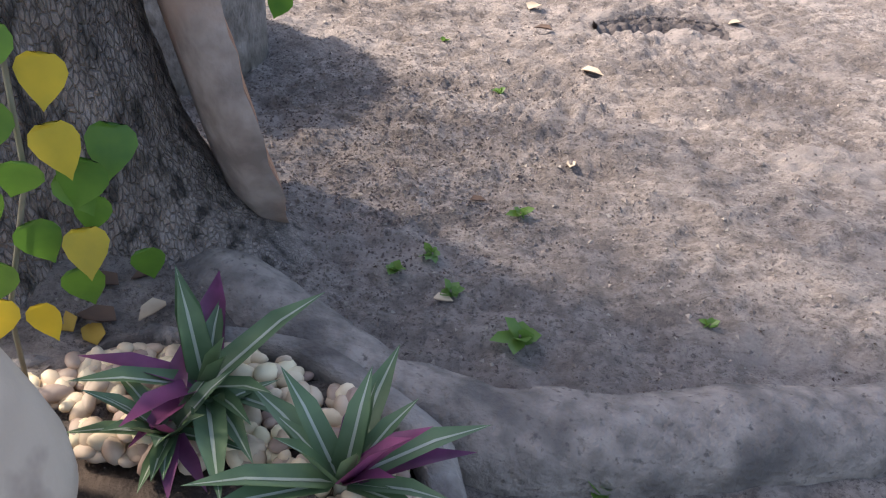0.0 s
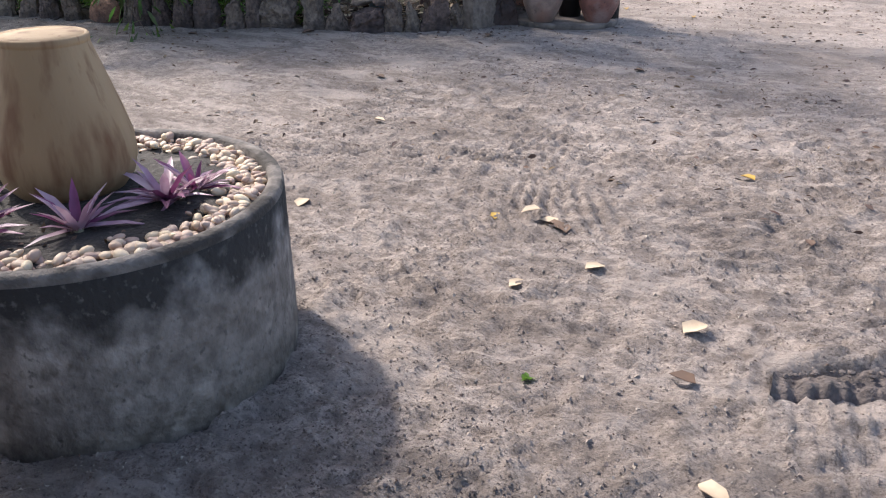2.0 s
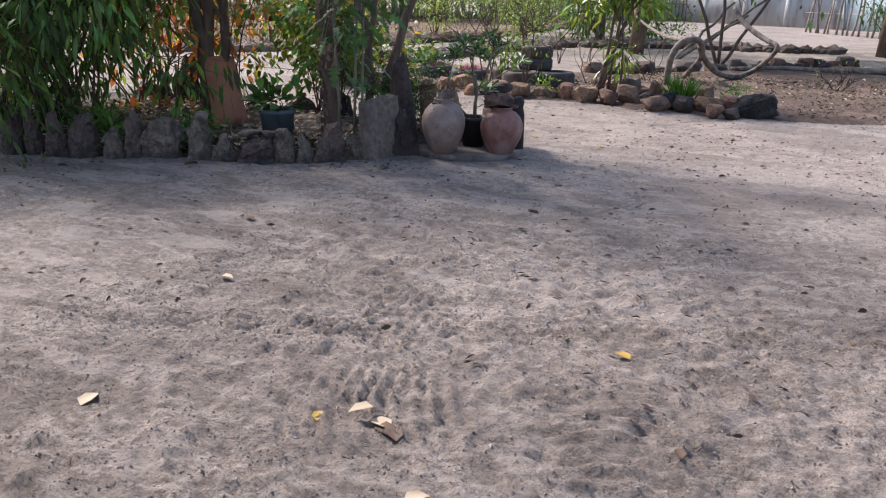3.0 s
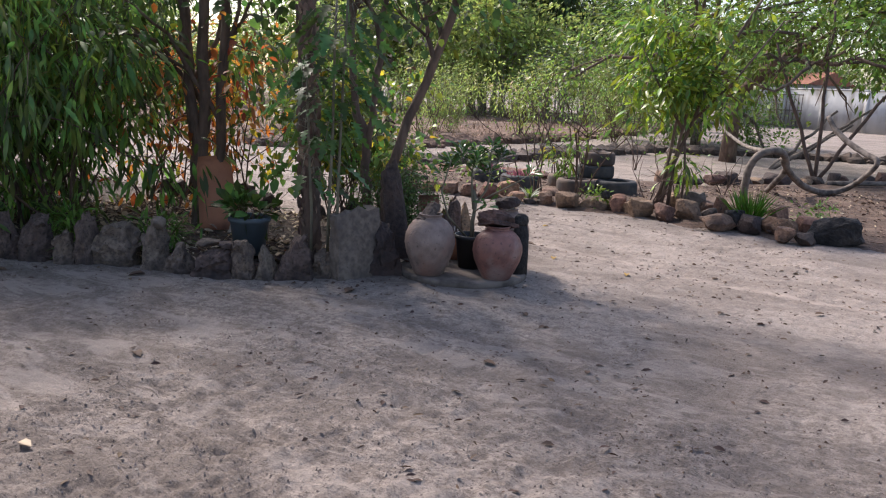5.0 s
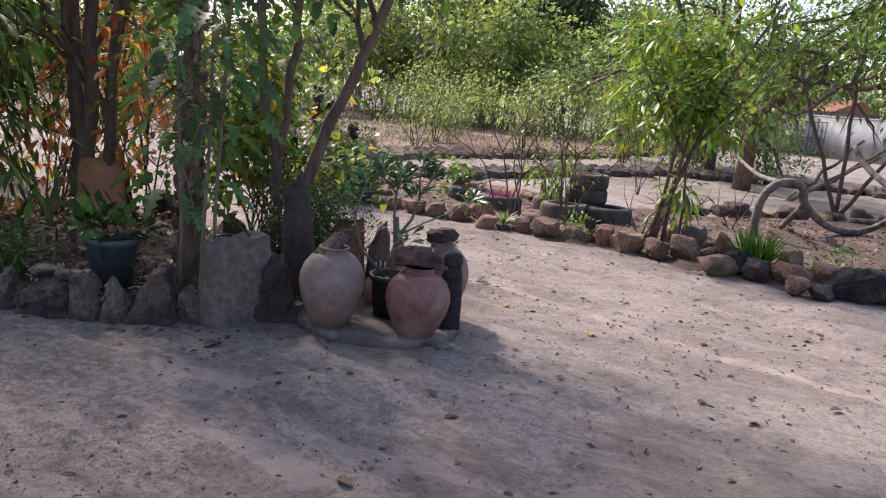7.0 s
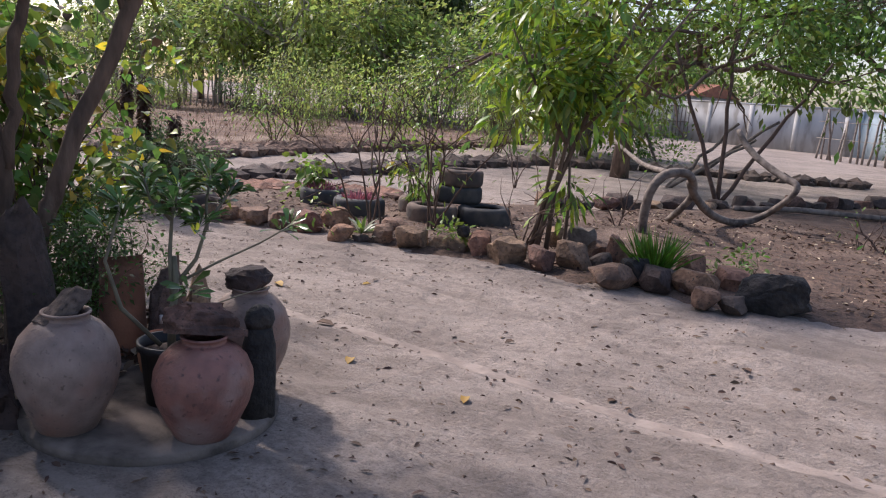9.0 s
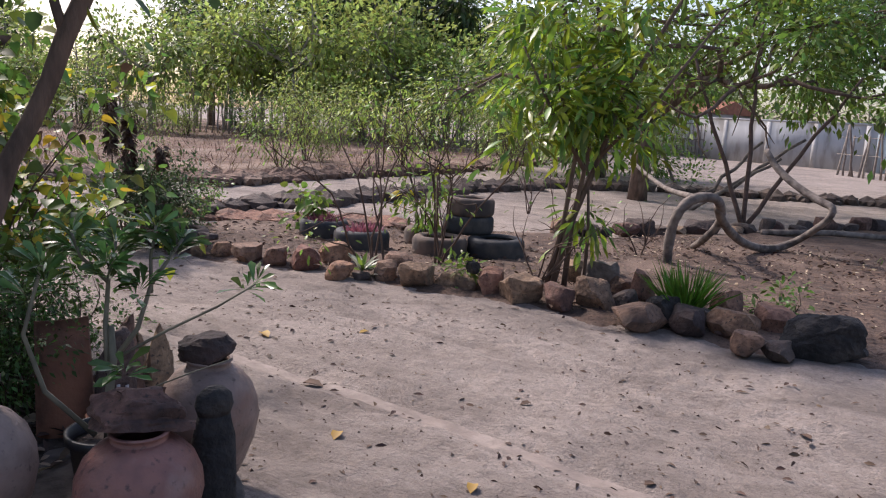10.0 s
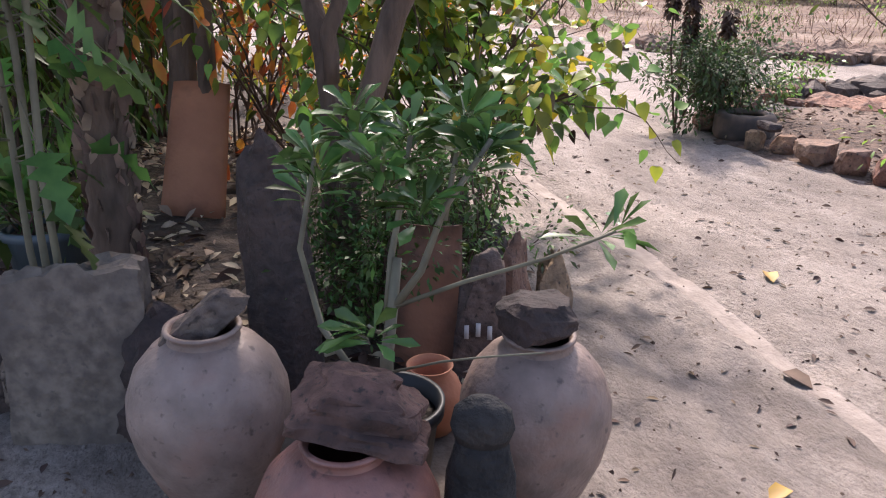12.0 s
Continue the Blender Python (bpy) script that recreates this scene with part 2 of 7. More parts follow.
DRIFTWOOD = material("grey_driftwood", (0.225, 0.187, 0.16), (0.105, 0.084, 0.074), 9.0, 0.9, 0.9, 24.0, c3=(0.065, 0.052, 0.047), scale3=5.0, edge3=(0.54, 0.66), dist=0.015)
RUBBER = material("dusty_tyre_rubber", (0.034, 0.037, 0.044), (0.022, 0.024, 0.029), 6.0, 0.75, 0.3, 40.0, c3=(0.080, 0.072, 0.068), scale3=3.5)
RUBBER_PALE = material("earth_coated_tyre", (0.170, 0.119, 0.093), (0.085, 0.068, 0.060), 6.0, 0.9, 0.4, 30.0, c3=(0.060, 0.051, 0.051), scale3=3.5)
PLASTIC_BLUE = material("dark_blue_plastic", (0.09, 0.12, 0.15), (0.06, 0.085, 0.105), 5.0, 0.5, 0.05, 40.0)
PLASTIC_BLACK = material("black_plastic", (0.022, 0.022, 0.024), (0.015, 0.015, 0.016), 5.0, 0.5, 0.05, 40.0)
PLASTER = material("white_plaster", (0.50, 0.50, 0.50), (0.38, 0.38, 0.39), 1.2, 0.9, 0.2, 20.0, c3=(0.27, 0.255, 0.24), scale3=1.6, edge3=(0.5, 0.66), stretch=(1, 1, 0.35))
PLASTER_BLUE = material("pale_blue_plaster", (0.34, 0.42, 0.48), (0.28, 0.36, 0.42), 1.2, 0.9, 0.2, 20.0)
ROOF_TILE = material("roof_tile_red", (0.34, 0.14, 0.085), (0.24, 0.10, 0.065), 4.0, 0.9, 0.3, 30.0)
DRY_WOOD = material("dry_stake_wood", (0.30, 0.255, 0.22), (0.19, 0.155, 0.135), 6.0, 0.9, 0.4, 30.0, vary=0.3)
LABEL_WHITE = material("white_paint", (0.55, 0.52, 0.52), (0.40, 0.37, 0.37), 14.0, 0.9, 0.2, 40.0)

LEAF_DARK = leaf_material("dark_green_leaf", (0.095, 0.165, 0.036), (0.05, 0.1, 0.025), 0.5, 0.4, 0.6)
LEAF_HEDGE = leaf_material("hedge_leaf", (0.19, 0.29, 0.05), (0.09, 0.16, 0.034), 0.46, 0.5, 0.7)
LEAF_MID = leaf_material("mid_green_leaf", (0.15, 0.25, 0.045), (0.085, 0.16, 0.034), 0.4, 0.45, 0.5)
LEAF_VINE = leaf_material("vine_leaf", (0.14, 0.27, 0.035), (0.065, 0.155, 0.024), 0.4, 0.42, 0.4)
LEAF_LIGHT = leaf_material("light_green_leaf", (0.22, 0.31, 0.05), (0.13, 0.21, 0.036), 0.4, 0.45, 0.5)
LEAF_MANGO = leaf_material("mango_leaf", (0.34, 0.4, 0.04), (0.17, 0.26, 0.03), 0.32, 0.45, 0.5)
LEAF_YELLOW = leaf_material("yellow_leaf", (0.66, 0.47, 0.04), (0.46, 0.36, 0.04), 0.5, 0.45, 0.3)
LEAF_LIME = leaf_material("yellow_green_leaf", (0.36, 0.38, 0.04), (0.20, 0.26, 0.03), 0.45, 0.45, 0.45)
LEAF_RED = leaf_material("orange_red_leaf", (0.52, 0.115, 0.03), (0.46, 0.20, 0.045), 0.5, 0.5, 0.4)
LEAF_GLOSSY = leaf_material("glossy_green_leaf", (0.12, 0.21, 0.06), (0.06, 0.125, 0.035), 0.26, 0.32, 0.5)
LEAF_BLUE = leaf_material("blue_green_lobed_leaf", (0.1, 0.19, 0.048), (0.05, 0.11, 0.028), 0.42, 0.42, 0.55)
LEAF_PURPLE = leaf_material("purple_leaf", (0.25, 0.065, 0.17), (0.13, 0.035, 0.09), 0.45, 0.25, 0.3)
LEAF_SILVER = leaf_material("silver_purple_leaf", (0.46, 0.33, 0.40), (0.28, 0.13, 0.21), 0.45, 0.25, 0.3)
LEAF_STRIPE = leaf_material("cream_striped_leaf", (0.50, 0.52, 0.42), (0.32, 0.36, 0.27), 0.45, 0.2, 0.25)
LEAF_OYSTER = leaf_material("dull_green_strap_leaf", (0.13, 0.195, 0.095), (0.07, 0.12, 0.055), 0.42, 0.2, 0.35)
LEAF_OCHRE = leaf_material("ochre_leaf", (0.48, 0.30, 0.05), (0.34, 0.20, 0.05), 0.6, 0.2, 0.3)
LEAF_PINK = leaf_material("pink_purple_leaf", (0.42, 0.15, 0.20), (0.28, 0.10, 0.13), 0.55, 0.25, 0.3)
LEAF_BROWN = leaf_material("dead_brown_leaf", (0.12, 0.068, 0.046), (0.06, 0.036, 0.027), 0.8, 0.1, 0.5)
LEAF_PALE = leaf_material("pale_dry_leaf", (0.55, 0.44, 0.32), (0.36, 0.26, 0.18), 0.8, 0.1, 0.35)
# Woodland leaves in three tones; the sunny one carries sunlight in its colour.
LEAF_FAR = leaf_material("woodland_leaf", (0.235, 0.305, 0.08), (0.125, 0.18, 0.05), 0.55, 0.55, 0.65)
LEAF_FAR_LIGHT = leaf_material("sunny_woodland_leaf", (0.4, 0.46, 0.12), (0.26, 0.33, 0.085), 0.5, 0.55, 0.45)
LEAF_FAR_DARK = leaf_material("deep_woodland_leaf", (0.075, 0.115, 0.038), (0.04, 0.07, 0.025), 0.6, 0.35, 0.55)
GRASS_BLADE = leaf_material("fresh_grass_blade", (0.12, 0.25, 0.025), (0.07, 0.17, 0.02), 0.45, 0.35, 0.4)
STRAW = leaf_material("dry_straw", (0.25, 0.165, 0.105), (0.135, 0.08, 0.056), 0.8, 0.2, 0.55)


# ---- shapes ----
class Build:
    """Collects points and faces, then makes one mesh."""

    def __init__(self):
        self.v, self.f, self.n = [], [], 0

    def add(self, verts, faces):
        self.v.append(np.asarray(verts, float))
        self.f.extend([tuple(i + self.n for i in f) for f in faces])
        self.n += len(verts)

    def tube(self, pts, radii, n=8, wobble=0.0, rng=None):
        pts = np.asarray(pts, float)
        radii = np.broadcast_to(np.asarray(radii, float), (len(pts),))
        ring, a = [], np.arange(n) * 2 * np.pi / n
        tangents = np.gradient(pts, axis=0)
        ref = np.array([0.31, 0.95, 0.05])
        for p, d, r in zip(pts, tangents, radii):
            d = d / (np.linalg.norm(d) + 1e-9)
            u = ref - d * (ref @ d)
            if np.linalg.norm(u) < 0.1:
                u = np.array([1.0, 0, 0]) - d * d[0]
            u /= np.linalg.norm(u)
            w = np.cross(d, u)
            rr = r * (1 + (rng.uniform(-wobble, wobble, n) if wobble and rng else 0))
            ring.append(p + np.outer(np.cos(a) * rr, u) + np.outer(np.sin(a) * rr, w))
        faces = [(i * n + j, i * n + (j + 1) % n, (i + 1) * n + (j + 1) % n, (i + 1) * n + j) for i in range(len(pts) - 1) for j in range(n)]
        faces += [tuple(range(n))[::-1], tuple((len(pts) - 1) * n + j for j in range(n))]
        self.add(np.concatenate(ring), faces)

    def lathe(self, profile, n=32, squash=(1, 1), wobble=0.0, rng=None):
        a = np.arange(n) * 2 * np.pi / n
        v = []
        for r, z in profile:
            v += [(r * math.cos(t) * squash[0], r * math.sin(t) * squash[1], z) for t in a]
        faces = [(i * n + j, i * n + (j + 1) % n, (i + 1) * n + (j + 1) % n, (i + 1) * n + j) for i in range(len(profile) - 1) for j in range(n)]
        if profile[0][0] > 0.001:
            faces.append(tuple(range(n))[::-1])
        if profile[-1][0] > 0.001:
            faces.append(tuple((len(profile) - 1) * n + j for j in range(n)))
        self.add(v, faces)

    def leaves(self, pos, axis, length, width, droop=0.15, fold=0.2, shape="lance", rng=None, face=None):
        """Many leaves at once: each a folded blade from pos along axis."""
        pos, axis = np.asarray(pos, float), np.asarray(axis, float)
        m = len(pos)
        if not m:
            return
        length = np.broadcast_to(length, (m,))[:, None]
        width = np.broadcast_to(width, (m,))[:, None]
        axis = axis / (np.linalg.norm(axis, axis=1, keepdims=True) + 1e-9)
        up = np.array([0, 0, 1.0]) + (rng.normal(0, 0.45, (m, 3)) if rng is not None else 0)
        if face is not None:
            up = np.asarray(face, float) + 0.35 * (up - np.array([0, 0, 1.0]))
        side = np.cross(axis, up)
        side /= np.linalg.norm(side, axis=1, keepdims=True) + 1e-9
        nor = np.cross(side, axis)
        rows = {"lance": [(0.3, 0.8), (0.62, 1.0)], "round": [(0.22, 1.0), (0.66, 0.92)], "obovate": [(0.4, 0.55), (0.78, 1.0)],
                "far": [(0.45, 1.0)], "blade": [(0.1, 1.0), (0.6, 0.8)], "pinnate": [(0.08, 0.22), (0.2, 1.0), (0.29, 0.3), (0.43, 0.95), (0.52, 0.26), (0.66, 0.75), (0.75, 0.2), (0.87, 0.42)], "lobed": [(0.35, 1.0), (0.5, 0.45), (0.75, 0.8)], "heart": [(-0.06, 0.5), (0.06, 0.86), (0.25, 1.0), (0.5, 0.82), (0.72, 0.48), (0.88, 0.17)]}[shape]
        down = np.array([0, 0, -1.0])

        def at(u, s):
            return pos + axis * length * u + side * width * 0.5 * s + nor * abs(s) * width * fold * 0.5 + down * droop * length * u * u

        cols = [at(0, 0)]
        for u, s in rows:
            cols += [at(u, -s), at(u, 0), at(u, s)]
        cols.append(at(1.0, 0))
        kk = len(cols)
        v = np.stack(cols, 1).reshape(-1, 3)
        faces = [(0, 2, 1), (0, 3, 2)]
        for i in range(len(rows) - 1):
            b = 1 + 3 * i
            faces += [(b, b + 1, b + 4, b + 3), (b + 1, b + 2, b + 5, b + 4)]
        b = 1 + 3 * (len(rows) - 1)
        faces += [(b, b + 1, kk - 1), (b + 1, b + 2, kk - 1)]
        off = (np.arange(m) * kk + self.n).tolist()
        self.v.append(v)
        self.f.extend([tuple(i + o for i in f) for o in off for f in faces])
        self.n += len(v)

    def box(self, c, s, rz=0.0):
        x, y, z = np.asarray(s, float) / 2
        v = np.array([(a * x, b * y, d * z) for d in (-1, 1) for b in (-1, 1) for a in (-1, 1)])
        co, si = math.cos(rz), math.sin(rz)
        v = np.c_[v[:, 0] * co - v[:, 1] * si, v[:, 0] * si + v[:, 1] * co, v[:, 2]] + np.asarray(c, float)
        self.add(v, [(0, 2, 3, 1), (4, 5, 7, 6), (0, 1, 5, 4), (2, 6, 7, 3), (0, 4, 6, 2), (1, 3, 7, 5)])

    def mesh(self, name, mat, smooth=True):
        me = bpy.data.meshes.new(name)
        me.from_pydata(np.concatenate(self.v).tolist(), [], self.f)
        me.materials.append(mat)
        if smooth:
            me.polygons.foreach_set("use_smooth", np.ones(len(me.polygons), bool))
        me.update()
        if smooth == "crisp":
            me.set_sharp_from_angle(angle=radians(27))
        return me


def thing(name, loc, label, category, group="", rz=0.0):
    ob = new(name)
    ob.matrix_basis = pose(*loc, 0, 0, rz)
    return tagged(ob, label, category, group)


def part(name, build, mat, parent, label="", smooth=True):
    ob = new(name, build.mesh(name, mat, smooth))
    ob.parent = parent
    if label:
        tagged(ob, label)
    return ob


def single(name, build, mat, loc, label, category, group="", kind="", rz=0.0, smooth=True, tilt=(0, 0)):
    ob = new(name, build.mesh(name, mat, smooth))
    ob.matrix_basis = pose(*loc, tilt[0], tilt[1], rz)
    return tagged(ob, label, category, group, kind)


def fbm(p, scale, seed, octaves=3):
    return sum(noise.noise(Vector((p[0] * scale * 2**o + seed * 7.1, p[1] * scale * 2**o - seed * 3.3, p[2] * scale * 2**o + seed))) / 2**o for o in range(octaves))


def rock_build(w, d, h, seed, rough=0.16, flats=5, sub=4, block=0.42):
    """A rounded boulder with broken flats, its foot a little under the ground."""
    rng = random.Random(seed)
    bm = bmesh.new()
    bmesh.ops.create_icosphere(bm, subdivisions=sub, radius=1.0)
    planes = [(Vector((rng.gauss(0, 1), rng.gauss(0, 1), rng.gauss(0, 0.7))).normalized(), rng.uniform(0.62, 0.88)) for _ in range(flats + 3)]
    planes.append((Vector((rng.gauss(0, 0.12), rng.gauss(0, 0.12), 1)).normalized(), rng.uniform(0.6, 0.8)))
    b = Build()
    v = []
    turn = Matrix.Rotation(rng.uniform(0, 1.5), 3, (rng.gauss(0, 1), rng.gauss(0, 1), 2))
    for p in bm.verts:
        q = turn @ p.co
        q = turn.transposed() @ (q * (1 - block) + q * (0.86 * block / max(abs(s) for s in q)))
        for nrm, lim in planes:
            over = q.dot(nrm) - lim
            if over > 0:
                q -= nrm * over * 0.96
        q *= 1 + 0.7 * rough * fbm(p.co, 1.1, seed) + rough * 0.3 * fbm(p.co, 4.0, seed + 5, 3)
        v.append((q.x * w / 2, q.y * d / 2, max(q.z, -0.75) * h * 0.57 + h * 0.4))
    b.add(v, [tuple(x.index for x in f.verts) for f in bm.faces])
    bm.free()
    return b


def slab_build(w, d, h, seed, top=0.35, rough=0.05, lean=0.0, taper=0.8, corner=0.32, chips=6):
    """An upright slab of split stone with an uneven, broken head."""
    rng = random.Random(seed)
    nx, ny, nz = 12, 6, 16
    cuts = [(Vector((rng.gauss(0, 1), rng.gauss(0, 0.8), rng.uniform(-0.3, 1.0))).normalized(), rng.uniform(0.80, 1.0)) for _ in range(chips)]
    idx, v, b = {}, [], Build()
    tilt, peak = rng.uniform(-1, 1), rng.uniform(-0.6, 0.6)
    for i in range(nx + 1):
        for j in range(ny + 1):
            for k in range(nz + 1):
                if 0 < i < nx and 0 < j < ny and 0 < k < nz:
                    continue
                x, y, z = i / nx * 2 - 1, j / ny * 2 - 1, k / nz
                head = 1 - top * (abs(x - peak) ** 1.6) * 0.5 + 0.12 * top * tilt * x
                t = 1 - (1 - taper) * z
                p = Vector((x, y, max(z * 2 - 1, -0.6)))
                c = Vector([min(max(s, corner - 1), 1 - corner) for s in p])
                if (p - c).length > 0:
                    p = c + (p - c).normalized() * corner
                if z > 0.2:
                    for nrm, lim in cuts:
                        over = p.dot(nrm) - lim
                        if over > 0:
                            p -= nrm * over * 0.9
                px, py, pz = p.x * t, p.y * (1 - 0.15 * z * z), (p.z + 1) / 2 * head if z > 0.2 else z * head
                q = Vector((px, py * 0.5, pz * 2))
                e = rough * (1 + z)
                px += e * 2.2 * fbm(q, 1.6, seed)
                py += e * 3.0 * fbm(q, 1.6, seed + 9)
                pz += e * 1.0 * fbm(q, 2.4, seed + 4)
                py += 0.5 * e * fbm(q, 6.0, seed + 2, 2)
                px += 0.35 * e * fbm(q, 6.0, seed + 6, 2)
                idx[i, j, k] = len(v)
                v.append((px * w / 2 + lean * pz * h, py * d / 2, pz * h - 0.04))
    f = []
    for i in range(nx):
        for j in range(ny):
            f.append((idx[i, j, nz], idx[i + 1, j, nz], idx[i + 1, j + 1, nz], idx[i, j + 1, nz]))
            f.append((idx[i, j, 0], idx[i, j + 1, 0], idx[i + 1, j + 1, 0], idx[i + 1, j, 0]))
        for k in range(nz):
            f.append((idx[i, 0, k], idx[i + 1, 0, k], idx[i + 1, 0, k + 1], idx[i, 0, k + 1]))
            f.append((idx[i, ny, k], idx[i, ny, k + 1], idx[i + 1, ny, k + 1], idx[i + 1, ny, k]))
    for j in range(ny):
        for k in range(nz):
            f.append((idx[0, j, k], idx[0, j, k + 1], idx[0, j + 1, k + 1], idx[0, j + 1, k]))
            f.append((idx[nx, j, k], idx[nx, j + 1, k], idx[nx, j + 1, k + 1], idx[nx, j, k + 1]))
    b.add(v, f)
    return b


TABLES = {}


def lattice(x, y, seed):
    """Smooth value noise on a plane for arrays."""
    if seed not in TABLES:
        TABLES[seed] = np.random.RandomState(seed).rand(256, 256)
    tab = TABLES[seed]
    xi, yi = np.floor(x).astype(int), np.floor(y).astype(int)
    fx, fy = x - xi, y - yi
    fx, fy = fx * fx * (3 - 2 * fx), fy * fy * (3 - 2 * fy)
    g = lambda a, c: tab[a % 256, c % 256]
    return (g(xi, yi) * (1 - fx) + g(xi + 1, yi) * fx) * (1 - fy) + (g(xi, yi + 1) * (1 - fx) + g(xi + 1, yi + 1) * fx) * fy - 0.5


def inside(px, py, poly):
    """Whether points lie in a polygon, for arrays."""
    hit = np.zeros(px.shape, bool)
    for (x1, y1), (x2, y2) in zip(poly, poly[1:] + poly[:1]):
        c = (y1 > py) != (y2 > py)
        hit ^= c & (px < (x2 - x1) * (py - y1) / (y2 - y1 + 1e-12) + x1)
    return hit


def from_line(px, py, a, c):
    """Distance from a segment, and the way along it."""
    ax, ay = a
    dx, dy = c[0] - ax, c[1] - ay
    t = np.clip(((px - ax) * dx + (py - ay) * dy) / (dx * dx + dy * dy), 0, 1)
    return np.hypot(px - ax - t * dx, py - ay - t * dy), t


def grow(rng, start, way, length, radius, depth, spread=0.6, droop=0.0, kids=(2, 3), shrink=0.68, steps=5, crook=0.18):
    """Limbs that fork: a list of (points, radii) and the tips."""
    limbs, tips = [], []
    pts, d, p = [np.array(start, float)], np.array(way, float), np.array(start, float)
    d /= np.linalg.norm(d)
    for _ in range(steps):
        d = d + rng.normal(0, crook, 3) + np.array([0, 0, -droop])
        d /= np.linalg.norm(d)
        p = p + d * length / steps
        pts.append(p)
    limbs.append((pts, np.linspace(radius, radius * (0.62 if depth else 0.3), steps + 1)))
    if depth == 0:
        return limbs, [(p, d)]
    for i in range(rng.randint(kids[0], kids[1] + 1)):
        w = d + rng.normal(0, spread, 3)
        at = pts[-1] if i == 0 else pts[rng.randint(max(1, steps - 3), steps + 1)]
        l2, t2 = grow(rng, at, w, length * shrink * rng.uniform(0.8, 1.15), radius * 0.6, depth - 1, spread, droop, kids, shrink, max(3, steps - 1), crook)
        limbs += l2
        tips += t2
    return limbs, tips


def add_limbs(b, limbs, n=6):
    for pts, radii in limbs:
        b.tube(pts, radii, n if radii[0] > 0.02 else 5)


def clump_leaves(b, rng, tips, per, spread, length, width, droop=0.2, hang=0.3, shape="lance", fold=0.2):
    """Leaves round the tips of twigs, looking outward and hanging a little."""
    pos, ax = [], []
    for p, d in tips:
        o = rng.normal(0, 1, (per, 3))
        pos.append(np.asarray(p) + o * spread)
        ax.append(o + np.asarray(d) * 0.7 + np.array([0, 0, -hang]))
    pos, ax = np.concatenate(pos), np.concatenate(ax)
    m = len(pos)
    s = rng.uniform(0.6, 1.25, m)
    b.leaves(pos, ax, length * s, width * s, droop, fold, shape, rng)


# ---- ground ----
LEFT_BED = [(-13, 6.6), (-7.5, 7.2), (-5.5, 7.55), (-4.4, 8.05), (-3.5, 8.35), (-2.75, 8.85), (-2.45, 9.3), (-2.2, 10.2), (-2.5, 10.6), (-3.5, 10.85), (-5.0, 10.75), (-6.6, 10.9), (-9, 11.4), (-13, 11.8)]
RIGHT_BED = [(-5.7, 14.05), (-3.3, 14.1), (-0.6, 14.0), (0.9, 13.85), (1.5, 13.75), (3.0, 14.5), (6.0, 17.0), (7.5, 25.5), (2.6, 25.2), (0.4, 22.3), (-2.2, 19.0), (-4.6, 18.3), (-7.2, 17.4), (-6.6, 15.5)]
FIELD_EDGE = [(-70, 17), (-13, 18.4), (-10.6, 20.0), (-9.9, 25.2), (-9.2, 31), (-9.6, 46), (-9.6, 60), (-70, 75)]


def spaced(*stops):
    out = [stops[0][0]]
    for (a, s), (c, _) in zip(stops, stops[1:]):
        n = max(1, round((c - a) / s))
        out += [a + (c - a) * (i + 1) / n for i in range(n)]
    return np.array(out)


